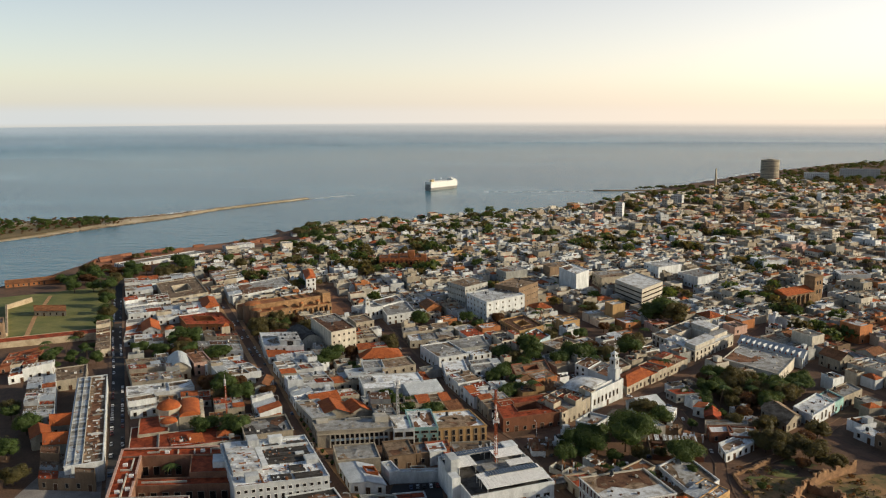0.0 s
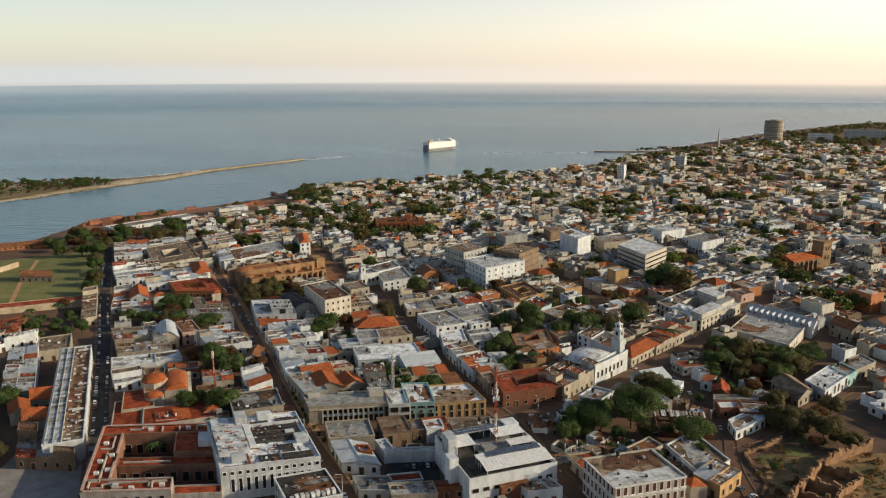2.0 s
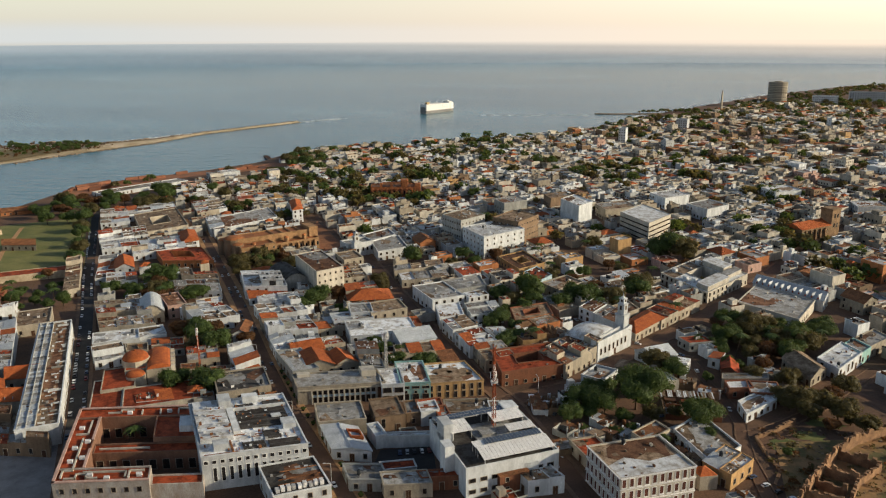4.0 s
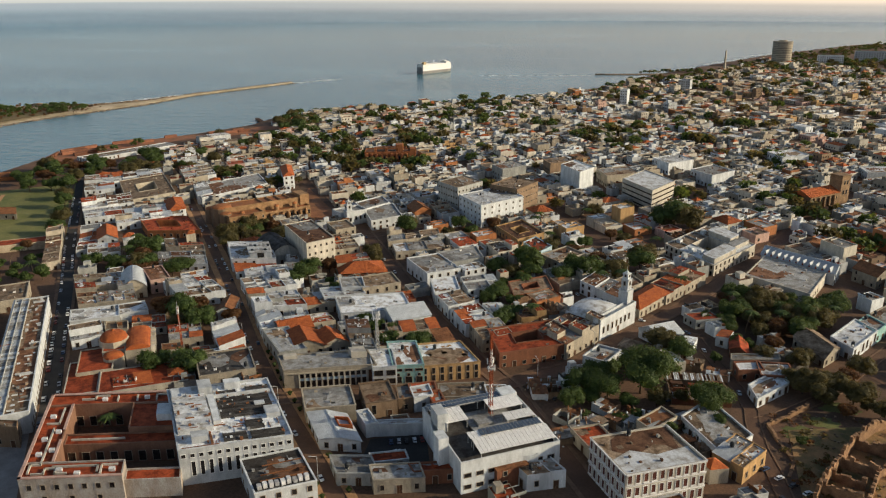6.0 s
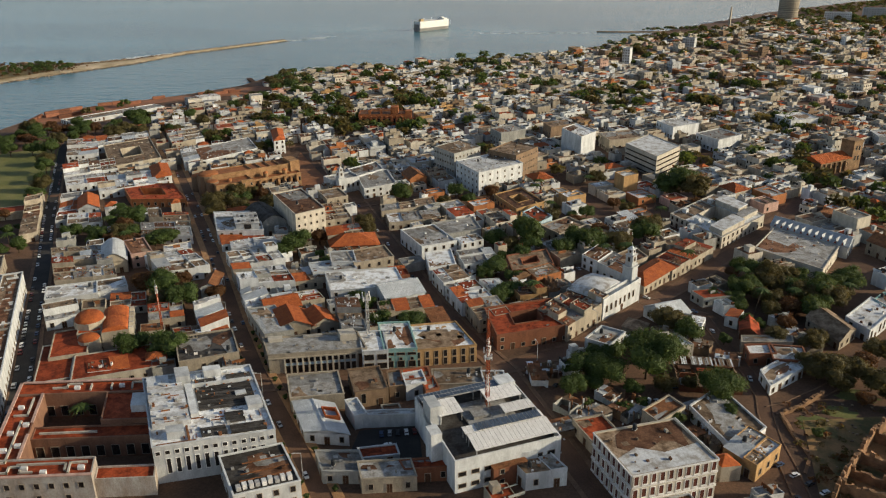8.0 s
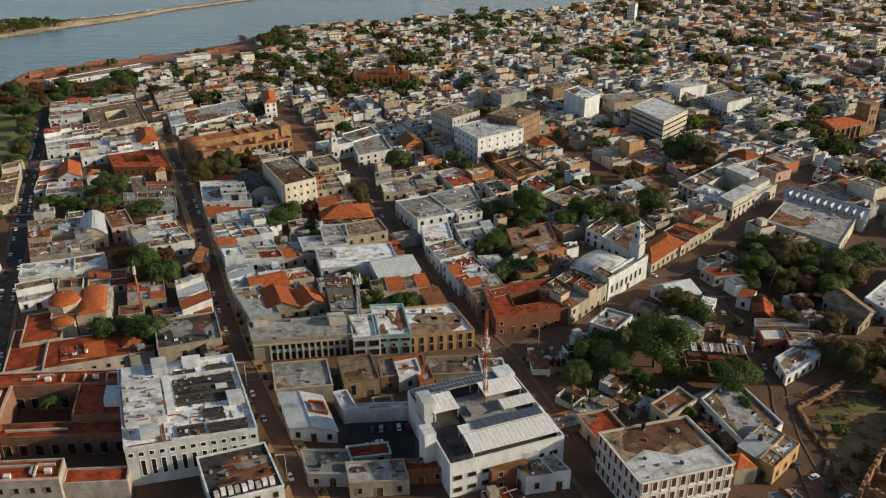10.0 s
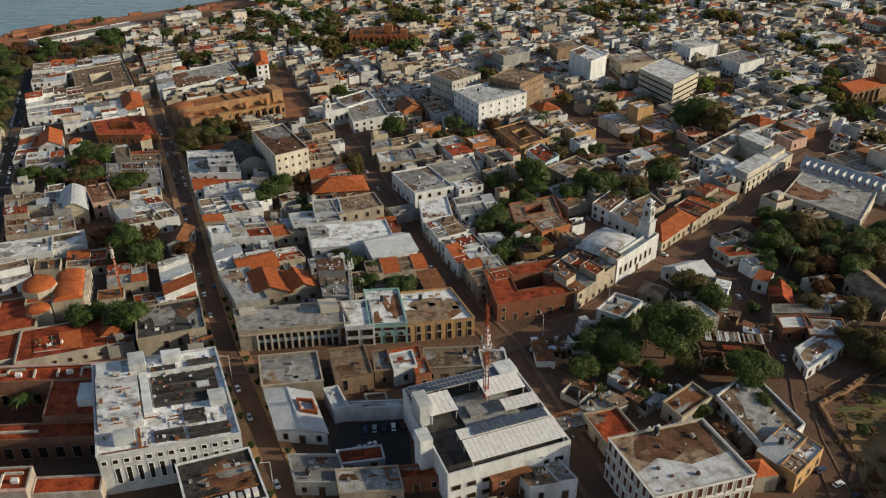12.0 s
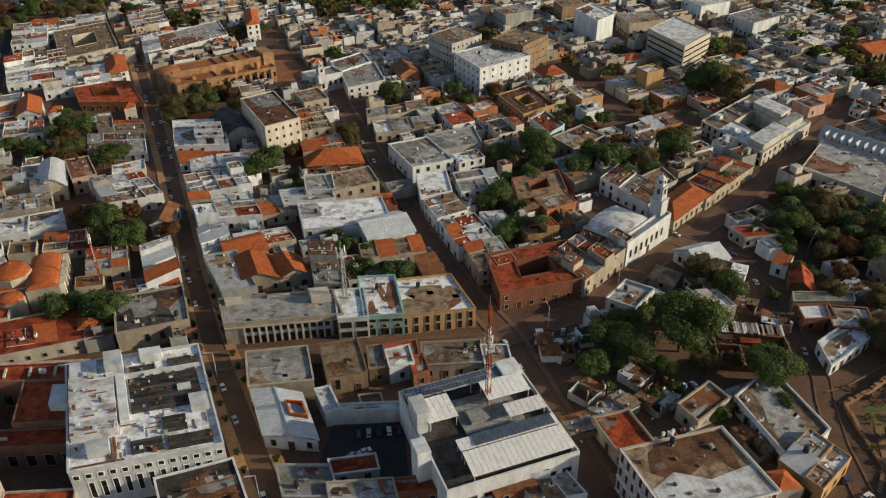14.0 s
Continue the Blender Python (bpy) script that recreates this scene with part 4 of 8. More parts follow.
            a, c = w * (0.46 + 0.1 * (k % 5)), d * (0.12 + 0.25 * (k // 5)) + 0.4 * (k % 3)
            m.box(a, c, h + 3.3, a + 1.3, c + 1.1, h + 4.1 + 0.2 * (k % 3), fn=P)
            part("roof_unit", m.data("roof_unit", STEEL if k % 3 else TANK), root)
        m = Mesh()
        m.box(0.8, d * 0.66, h, w * 0.9, d * 0.70, h + 0.8, fn=P)
        part("roof_kerb", m.data("roof_kerb", wall_mat("g")), root)
    if "machinery" in label:
        for i in range(9):
            m = Mesh()
            a0, c0 = 1.2 + 1.55 * i, 1.4 + 0.3 * (i % 2)
            m.box(a0, c0, h, a0 + 1.1, c0 + 1.5, h + 1.1 + 0.2 * (i % 3), fn=P)
            part("roof_unit", m.data("roof_unit", WHITE if i % 3 else STEEL), root)
        for v0 in (4.5, 7.2, 11.5):
            m = Mesh()
            m.box(1.2 + 0.3 * v0, v0, h + 0.3, w - 0.9, v0 + 0.2, h + 0.6, fn=P)
            part("roof_beam", m.data("roof_beam", roof_mat("U")), root, label="rust-red roof beam")
    if "light well" in label:
        rim = Mesh()
        for u0, v0, u1, v1 in ((7.6, 6.6, 12.0, 7.0), (7.6, 11.4, 12.0, 11.8), (7.6, 7.0, 8.0, 11.4), (11.6, 7.0, 12.0, 11.4)):
            rim.box(u0, v0, h - 0.5, u1, v1, h + 1.5, fn=P)
        part("light_well", rim.data("light_well", roof_mat("T")), root, label="orange-tiled rim of the light well")
    if rich and form in ("flat", "block") and w > 7 and d > 7:
        M = pose(x, y, z0, 0, 0, rot)
        for _ in range(rnd.choice((0, 0, 1, 1))):
            q = M @ Vector(P(rnd.uniform(1.2, w - 1.2), rnd.uniform(1.2, d - 1.2), h + 0.1))
            tank_thing(*q)
        for _ in range(rnd.choice((0, 0, 1, 2))):
            q = M @ Vector(P(rnd.uniform(1.2, w - 1.2), rnd.uniform(1.2, d - 1.2), h + 0.0))
            ac_thing(*q, rot + rnd.choice((0, 90)))
    return root


def shanty(x, y, rot, w, d, wall, roof):
    """A run-down low building: broken walls, tilted roof sheets of several kinds, rubbish round it."""
    rnd = random.Random(int(x * 11 + y * 7))
    claim(corners(x, y, rot, w, d, 95))
    root = thing("shack", f"run-down {WORDS[wall]} shack with patched sheet roofs in the yard", "shack", pose(x, y, level(x, y), 0, 0, rot))
    for u0, v0, u1, v1 in split(rnd, 0, 0, w, d, 5.0):
        hh = rnd.uniform(1.9, 3.0)
        b = Mesh()
        for p, q in (((u0, v0), (u1, v0)), ((u1, v0), (u1, v1)), ((u1, v1), (u0, v1)), ((u0, v1), (u0, v0))):
            k = rnd.uniform(0.75, 1.0)
            b.face((*p, -1), (*q, -1), (*q, hh * k), (*p, hh))
        part("wall", b.data("wall", wall_mat(wall if rnd.random() < 0.6 else "s")), root)
        if rnd.random() < 0.22:
            continue                                       # roofless room
        n, key = max(2, int((u1 - u0) / 1.3)), rnd.choice((roof, roof, "G", "U", "M", "S", "B"))
        tilt = rnd.uniform(-0.7, 0.7)
        for i in range(n):
            r = Mesh()
            a0, a1, dz = u0 + (u1 - u0) * i / n - 0.1, u0 + (u1 - u0) * (i + 1) / n + 0.08, rnd.uniform(0.02, 0.2)
            s0, s1 = rnd.uniform(0, 0.5), rnd.uniform(0, 0.6)
            r.face((a0, v0 - s0, hh + dz), (a1, v0 - s0, hh + dz), (a1, v1 + s1, hh + dz + tilt), (a0, v1 + s1, hh + dz + tilt))
            r.face((a0, v0 - s0, hh + dz - 0.06), (a1, v0 - s0, hh + dz - 0.06), (a1, v0 - s0, hh + dz), (a0, v0 - s0, hh + dz))
            part("roof_sheet", r.data("roof_sheet", roof_mat(key if rnd.random() < 0.8 else "U")), root)
    c = Mesh()
    for _ in range(int(w * d / 3)):
        a, q, e = rnd.uniform(-2, w + 2), rnd.uniform(-2, d + 2), rnd.uniform(0.15, 0.7)
        c.box(a, q, -0.3, a + e * rnd.uniform(0.5, 2), q + e, rnd.uniform(0.1, 0.7) if not (0 < a < w and 0 < q < d) else 3.2 + rnd.uniform(0, 0.4), mat=rnd.choice((0, 1, 2)))
    tagged(part("rubbish", c.data("rubbish", wall_mat("w"), roof_mat("U"), roof_mat("S")), root), kind="stuff")
    return root


def broken_compound(x, y, rot, w, d):
    """A half-fallen walled compound: brown walls, bare rooms, two ranges still under pale fibre sheets."""
    rnd = random.Random(77)
    claim(corners(x, y, rot, w, d, 90))
    root = thing("ruined_compound", "half-roofless brown walled compound with two strips of pale sheet roofing", "ruin", pose(x, y, level(x, y), 0, 0, rot))
    for p, q, top in (((0, 0), (w, 0), 2.2), ((w, 0), (w, d), 2.6), ((w, d), (0, d), 3.0), ((0, d), (0, 0), 2.4), ((0, 3.4), (11, 3.4), 2.6), ((0, 13.4), (w, 13.4), 2.5), ((6.5, 3.4), (6.5, 9), 1.8), ((12.5, 5), (12.5, 13.4), 2.0), ((1.5, 8.6), (12.5, 8.6), 1.7)):
        b = Mesh()
        n = max(3, int(math.dist(p, q) / 1.6))
        t = Vector((q[0] - p[0], q[1] - p[1])).normalized() * 0.18
        for i in range(n):
            a0, a1 = i / n, (i + 1) / n
            x0, y0, x1, y1 = (p[0] + (q[0] - p[0]) * a0, p[1] + (q[1] - p[1]) * a0, p[0] + (q[0] - p[0]) * a1, p[1] + (q[1] - p[1]) * a1)
            z = top * rnd.uniform(0.7, 1.05)
            b.box(min(x0, x1) - abs(t.y), min(y0, y1) - abs(t.x), -1.0, max(x0, x1) + abs(t.y), max(y0, y1) + abs(t.x), z)
        part("wall", b.data("wall", wall_mat("s" if rnd.random() < 0.7 else "b")), root)
    for u0, u1, v0, v1, z0, z1 in ((0, w, 13.2, 17.3, 2.5, 3.1), (0.2, 10.8, -0.2, 3.4, 2.2, 2.8)):
        n = int((u1 - u0) / 0.62)
        for i in range(n):
            if rnd.random() < 0.10:
                continue                                   # a sheet is gone
            a0, a1 = u0 + (u1 - u0) * i / n, u0 + (u1 - u0) * (i + 0.86) / n
            e, f, up = rnd.uniform(-0.5, 0.25), rnd.uniform(-0.9, 0.2), rnd.uniform(0, 0.12)
            r = Mesh()
            r.face((a0, v0 + e, z0 + up), (a1, v0 + e, z0 + up), (a1, v1 + f, z1 + up), (a0, v1 + f, z1 + up))
            r.face((a0, v0 + e, z0 + up - 0.07), (a1, v0 + e, z0 + up - 0.07), (a1, v0 + e, z0 + up), (a0, v0 + e, z0 + up))
            part("roof_sheet", r.data("roof_sheet", roof_mat(rnd.choice("GSSW"))), root)
    for u0, u1, v0, v1, k in ((6.8, 12.2, 9.0, 11.2, "R"), (12.9, 18.4, 14.0, 12.4, "U"), (1.0, 5.0, 10.0, 12.2, "B")):
        r = Mesh()
        r.box(u0, min(v0, v1), 2.3, u1, max(v0, v1), 2.42, bottom=True)
        part("lean_to_roof", r.data("lean_to_roof", roof_mat(k)), root)
        for a, c in ((u0 + 0.2, min(v0, v1) + 0.2), (u1 - 0.2, min(v0, v1) + 0.2), (u1 - 0.2, max(v0, v1) - 0.2), (u0 + 0.2, max(v0, v1) - 0.2)):
            m = Mesh()
            m.box(a - 0.07, c - 0.07, -0.5, a + 0.07, c + 0.07, 2.3)
            part("post", m.data("post", WOOD), root)
    c = Mesh()
    for _ in range(130):
        a, q, e = rnd.uniform(0.6, w - 0.6), rnd.uniform(4, 13), rnd.uniform(0.12, 0.6)
        c.box(a, q, -0.4, a + e * rnd.uniform(0.5, 2), q + e, rnd.uniform(0.1, 0.5), mat=rnd.choice((0, 1, 2)))
    tagged(part("rubbish", c.data("rubbish", wall_mat("g"), roof_mat("U"), roof_mat("S")), root), kind="stuff")
    return root


# ---- listed houses ----
house(-102.4, 187.1, 25.9, 30.9, 37.0, 98.9, 11.0, "w", "W", "block", "white office block with rows of dark windows and cluttered roof")
house(-76.6, 178.7, 31.3, 16.3, 17.3, 96.5, 6.8, "w", "D", "block", "white building with a black roof full of machinery")
house(-173.2, 196.0, 34.0, 13.0, 104.0, 90.5, 8.0, "w", "S", "block", "long white stone hostel with a weathered grey roof")
house(-248.3, 284.5, 39.0, 14.7, 22.3, 86.2, 5.3, "c", "S", "block", "stone wing with a row of arches around a patio")
house(-278.7, 289.6, 58.2, 21.1, 12.4, 63.5, 4.6, "w", "W", "flat", "low white wing with arched openings")
house(-226.5, 238.2, 20.9, 12.9, 59.1, 106.8, 6.1, "w", "W", "flat", "white rooftop wing with air conditioners")
house(-199.0, 217.1, 18.8, 13.4, 12.1, 108.3, 5.3, "c", "T", "gable", "house with a bright orange tile roof beside the hostel")
house(-209.8, 234.4, 24.8, 11.9, 10.8, 102.2, 5.3, "c", "T", "gable", "house with a bright orange tile roof in a garden")
house(-207.7, 220.8, 39.1, 7.4, 11.9, 94.2, 5.3, "c", "T", "gable", "small house with an orange tile roof")
house(-181.3, 192.4, 7.2, 21.4, 23.7, 119.0, 4.6, "s", "S", "flat", "weathered brown stone house with broken parapets")
house(-265.8, 340.0, 55.2, 8.3, 75.7, 69.8, 5.3, "c", "S", "flat", "narrow tan stone house on the parked street")
house(-296.3, 302.9, 51.0, 17.5, 27.6, 69.3, 4.0, "b", "R", "flat", "long low shed with a red roof")
house(-375.0, 424.0, 12.0, 22.0, 13.0, 118.0, 4.2, "c", "U", "gable", "small stone guardhouse with a red-brown roof on the lawn")
house(-352.0, 352.0, 44.0, 12.0, 16.0, 85.0, 12.0, "s", "S", "block", "square medieval stone fort tower")
house(-201.7, 274.9, 29.9, 19.0, 13.0, 94.6, 4.6, "w", "W", "block")
house(-210.7, 292.6, 23.3, 24.4, 39.6, 105.2, 5.3, "c", "G", "flat")
house(-203.0, 313.0, 28.0, 10.5, 21.0, 95.0, 5.6, "c", "M", "vault", "market hall with a grey vaulted metal roof and a tan gable")
house(-193.9, 321.7, 40.0, 9.0, 20.0, 92.0, 6.8, "k", "B", "block", "pink two-storey house with a brown roof")
house(-171.1, 307.8, 33.2, 19.5, 24.0, 105.1, 6.1, "w", "G", "flat")
house(-191.4, 283.3, 36.8, 17.0, 12.0, 92.3, 4.2, "w", "W", "block", "windowless white hall with a long white roof")
house(-148.2, 297.5, 23.0, 6.5, 13.0, 82.0, 5.0, "w", "U", "gable", "white house with an orange-brown roof on the street")
house(-128.6, 261.2, 49.9, 10.5, 24.0, 75.1, 4.6, "w", "W", "flat")
house(-131.4, 251.0, 29.3, 18.2, 14.5, 99.6, 4.2, "c", "S", "flat")
house(-123.6, 237.0, 30.9, 19.0, 18.1, 92.0, 6.1, "c", "D", "block", "cream bank building with three tall dark windows")
house(-151.1, 228.9, 24.4, 12.8, 8.0, 104.0, 4.2, "w", "R", "flat")
house(-189.4, 259.1, 39.3, 12.0, 10.5, 92.2, 4.2, "w", "G", "flat")
house(-264.9, 365.3, 40.8, 10.7, 42.6, 80.8, 4.6, "w", "G", "flat")
house(-274.9, 417.1, 41.0, 32.7, 11.5, 87.1, 5.3, "w", "W", "flat")
house(-262.5, 380.9, 29.3, 10.3, 22.8, 95.6, 6.1, "w", "T", "gable")
house(-248.5, 407.2, 11.2, 31.0, 35.1, 119.3, 4.6, "o", "R", "patio", "wide low house with a red roof around a patio")
house(-315.1, 441.0, 48.1, 31.7, 26.6, 79.0, 6.1, "w", "S", "flat")
house(-299.3, 465.6, 55.0, 33.7, 63.5, 72.6, 6.1, "c", "S", "patio")
house(-345.2, 485.3, 30.7, 19.9, 50.3, 94.3, 6.1, "w", "W", "flat")
house(-301.3, 423.9, 36.9, 29.4, 20.2, 91.2, 5.3, "w", "G", "flat")
house(-273.1, 425.4, 36.1, 31.7, 27.3, 91.5, 5.3, "w", "W", "flat")
house(-257.2, 445.2, 53.2, 11.4, 31.1, 71.9, 6.1, "w", "T", "hip")
house(-344.5, 517.0, 49.1, 37.7, 30.9, 75.9, 5.3, "w", "G", "flat")
house(-255.1, 361.3, 26.3, 16.2, 16.5, 97.8, 4.6, "w", "G", "flat")
house(-216.0, 372.5, 16.9, 20.3, 14.9, 107.4, 4.6, "c", "S", "flat")
house(-208.3, 352.3, 11.3, 24.8, 20.8, 111.2, 4.6, "w", "G", "flat")
house(-71.1, 211.2, 5.3, 12.6, 16.5, 118.0, 4.2, "w", "M", "gable", "white hall with a low-pitched white metal roof and a light well")
house(-59.5, 220.3, 30.0, 3.8, 9.0, 96.0, 4.4, "w", "M", "block", "windowless narrow grey-roofed lean-to")
house(-80.8, 224.9, 19.7, 16.0, 14.0, 96.7, 5.0, "c", "G", "block", "windowless building with a cracked grey concrete roof")
house(-62.7, 231.1, 24.0, 10.2, 14.0, 93.0, 5.6, "s", "S", "block", "tall derelict house with stained brown walls")
house(-53.6, 236.9, 22.7, 5.0, 9.4, 87.5, 4.8, "s", "G", "block", "derelict house with a grey roof")
house(-51.9, 224.8, 20.4, 5.4, 4.4, 98.0, 3.4, "c", "B", "block", "windowless shed with a brown roof in the yard")
house(-58.6, 221.2, 14.5, 17.0, 2.6, 96.0, 4.0, "w", "W", "block", "windowless low white wall building along the car park")
house(-48.6, 238.1, 31.1, 6.6, 7.4, 83.6, 5.3, "w", "W", "block")
house(-42.3, 237.5, 32.5, 4.4, 7.3, 84.3, 4.6, "b", "R", "block")
house(-50.6, 241.1, 22.8, 9.1, 6.5, 88.1, 5.3, "b", "R", "block")
house(-52.6, 203.4, 21.1, 10.6, 4.8, 95.1, 3.0, "w", "R", "block", "low hut with a red roof in the car park")
house(-49.2, 193.5, 16.2, 14.1, 7.6, 99.3, 4.2, "c", "G", "block")
house(-39.5, 199.6, 17.5, 12.0, 4.4, 107.5, 4.2, "b", "R", "block")
house(-16.7, 202.1, 32.0, 9.7, 8.0, 96.9, 6.1, "b", "U", "shed", "rust-brown sheet roof on a brick house")
house(-8.6, 202.6, 22.4, 11.1, 10.2, 107.7, 5.3, "w", "G", "flat")
house(-60.3, 195.3, 11.0, 12.0, 9.5, 110.0, 3.6, "g", "G", "block")
house(-41.1, 241.6, 15.4, 16.0, 9.5, 88.7, 4.2, "c", "S", "block")
house(-25.5, 245.0, 11.0, 7.2, 8.0, 96.2, 4.6, "w", "S", "block")
house(-96.5, 245.4, 19.4, 32.0, 12.8, 102.4, 6.8, "c", "G", "colon", "long cream public building with a colonnade of tall windows")
house(-67.2, 253.7, 17.5, 8.5, 14.3, 94.6, 6.8, "w", "W", "block", "white house with two rows of balconies")
house(-60.6, 256.4, 15.8, 11.0, 20.0, 96.0, 6.8, "n", "W", "block", "mint-green fronted three-storey house")
house(-51.3, 259.1, 21.2, 21.4, 18.9, 101.4, 6.1, "y", "W", "block", "ochre corner house with white roof and balcony doors")
house(-105.2, 262.1, 29.8, 10.2, 23.1, 99.8, 5.3, "g", "M", "block")
house(-121.4, 282.9, 44.7, 9.9, 17.1, 79.4, 5.3, "w", "W", "flat")
house(-112.8, 281.6, 38.1, 13.2, 12.0, 89.8, 4.6, "c", "T", "gable")
house(-104.4, 269.2, 21.2, 13.9, 14.1, 102.5, 4.6, "c", "T", "gable")
house(-92.3, 273.8, 29.4, 9.6, 11.8, 100.4, 4.6, "c", "T", "gable")
house(-95.0, 301.9, 20.8, 29.7, 19.4, 95.6, 6.1, "w", "W", "block", "long white building with a clean white roof")
house(-72.1, 300.6, 34.2, 16.2, 15.3, 94.1, 5.3, "w", "M", "gable")
house(-80.0, 270.7, 11.0, 8.9, 22.0, 104.3, 6.1, "g", "S", "flat")
house(-70.9, 289.3, 27.1, 20.7, 9.9, 88.0, 4.6, "c", "S", "flat")
house(-48.0, 279.5, 32.8, 7.4, 13.8, 87.4, 4.6, "c", "U", "shed")
house(-111.1, 288.2, 30.9, 17.8, 10.3, 98.5, 4.2, "c", "G", "flat")
house(-133.4, 302.3, 22.1, 21.9, 18.8, 104.3, 5.3, "w", "W", "flat")
house(-118.4, 309.4, 27.5, 22.9, 13.5, 102.3, 4.6, "c", "G", "flat")
house(-108.3, 318.2, 26.5, 18.4, 11.5, 93.8, 6.1, "w", "M", "block")
house(-93.8, 328.6, 36.7, 18.2, 14.6, 85.0, 7.6, "c", "S", "block", "cream three-storey block with two rows of windows")
house(-103.1, 327.0, 17.0, 10.5, 13.1, 96.7, 7.6, "w", "G", "block")
house(-89.0, 319.0, 23.7, 21.5, 11.0, 93.1, 4.2, "b", "R", "flat")
house(-145.2, 321.9, 32.3, 21.6, 17.1, 96.4, 5.3, "w", "G", "flat")
house(-171.6, 358.5, 15.6, 22.0, 30.0, 104.5, 7.2, "w", "W", "block", "white block with a wet grey roof and a dark doorway")
house(-164.6, 348.6, 33.1, 20.2, 11.8, 88.4, 4.6, "w", "R", "flat")
house(-158.0, 344.9, 22.5, 21.0, 11.3, 98.2, 4.6, "w", "W", "flat")
house(-157.7, 372.3, 35.5, 17.1, 25.8, 95.7, 4.6, "g", "D", "vault", "dark grey vaulted hall roof")
house(-135.1, 367.8, 49.7, 16.3, 37.5, 79.5, 15.0, "h", "B", "block", "six-storey cream apartment block with a brown roof")
house(-131.5, 383.5, 33.7, 18.9, 36.9, 85.8, 6.1, "c", "S", "flat")
house(-118.1, 364.2, 32.2, 18.0, 19.2, 83.4, 4.6, "c", "S", "flat")
house(-114.0, 356.1, 18.6, 22.7, 16.7, 96.9, 4.2, "b", "T", "hip")
house(-140.7, 354.1, 17.3, 17.1, 13.8, 99.8, 4.6, "c", "S", "flat")
house(-253.9, 481.6, 60.4, 53.9, 36.0, 64.6, 6.1, "w", "G", "block", "long white arcaded house")
house(-259.3, 485.8, 43.6, 10.3, 35.8, 79.5, 6.8, "w", "W", "flat")
house(-293.3, 530.5, 56.9, 25.3, 45.1, 68.5, 6.1, "c", "S", "flat")
house(-218.2, 536.3, 43.6, 8.3, 36.1, 72.4, 10.0, "w", "T", "hip", "white tower house with an orange tile roof")
house(-125.4, 447.0, 44.2, 21.4, 30.8, 71.9, 6.1, "w", "G", "block", "white convent with a row of dark arches")
house(-137.4, 468.6, 59.4, 23.6, 18.7, 62.0, 6.8, "w", "G", "block")
house(-62.2, 333.2, 33.0, 12.3, 17.9, 75.4, 6.1, "w", "W", "block")
house(-53.1, 318.4, 41.9, 12.3, 14.2, 79.7, 6.1, "w", "G", "flat")
house(-42.4, 300.8, 37.0, 13.3, 17.5, 85.3, 6.1, "w", "G", "flat")
house(-33.8, 287.5, 34.5, 13.1, 16.1, 83.2, 6.1, "c", "S", "flat")
house(-25.7, 275.7, 28.6, 27.6, 22.2, 81.5, 6.1, "b", "R", "patio", "dark red stone house with a red roof round a patio")
house(-2.1, 287.1, 59.7, 27.3, 17.1, 74.5, 6.8, "c", "B", "flat", "cream row house with balconies facing the sunny street")
house(0.5, 361.5, -44.7, 24.4, 15.1, 109.0, 6.1, "w", "B", "flat")
house(-27.8, 340.5, 33.5, 20.1, 17.8, 71.5, 4.6, "b", "S", "patio", "roofless red brick ruin")
house(-48.5, 340.6, 29.8, 16.5, 15.7, 83.7, 6.1, "w", "G", "flat")
house(26.3, 335.2, 58.6, 26.5, 12.0, 67.7, 4.6, "c", "T", "hip")
house(38.6, 353.8, 57.5, 38.3, 12.5, 84.3, 5.3, "c", "R", "flat")
house(43.3, 431.9, -56.5, 38.5, 46.3, 112.8, 6.1, "h", "W", "patio", "white corner mansion with balconies round a green patio")
house(-20.8, 401.9, -47.5, 14.6, 20.2, 99.7, 5.3, "c", "S", "block", "cream house with tall dark windows and a tan roof")
house(-67.1, 373.5, 35.7, 23.2, 18.0, 76.0, 6.8, "g", "G", "block", "concrete apartment block with open balconies")
house(-70.8, 356.9, 36.4, 17.5, 25.2, 90.6, 6.8, "w", "G", "block", "grey-white corner building with roof terrace")
house(-96.5, 395.1, 25.1, 27.6, 15.2, 87.6, 4.6, "c", "S", "flat")
house(-104.9, 411.0, 37.1, 31.6, 12.1, 72.2, 4.6, "c", "S", "flat")
house(-79.5, 489.0, -53.4, 29.8, 34.9, 103.0, 14.0, "w", "W", "block", "cream-white five-storey hotel with small paired windows")
house(-97.7, 511.1, -45.3, 22.8, 24.7, 103.8, 17.0, "g", "S", "block", "old grey concrete tower block")
house(-62.4, 507.9, -29.8, 21.5, 27.3, 95.7, 17.0, "s", "S", "block", "tan concrete tower block with vertical ribs")
house(-51.1, 454.0, -57.7, 28.6, 20.8, 107.3, 4.6, "y", "B", "patio", "ochre colonial house with a patio")
house(-31.8, 421.7, -56.4, 18.0, 12.7, 119.9, 5.3, "u", "R", "block", "pale blue house with white trim")
house(22.6, 421.5, 43.7, 18.0, 13.0, 75.7, 4.6, "o", "W", "flat")
house(16.4, 350.8, 51.4, 20.3, 12.2, 64.5, 5.3, "c", "S", "block")
house(22.7, 554.1, -60.3, 36.9, 34.3, 122.0, 14.0, "h", "W", "bands", "long five-storey office block with ribbon windows")
house(-20.9, 583.0, -59.2, 28.2, 20.3, 122.0, 16.0, "w", "W", "block", "white windowless tower block")
house(57.9, 281.6, 15.7, 9.4, 7.0, 80.3, 4.0, "b", "W", "block", "brick-red house with a white roof on the lane")
house(65.0, 279.8, 3.3, 11.2, 10.2, 86.2, 4.0, "b", "W", "block")
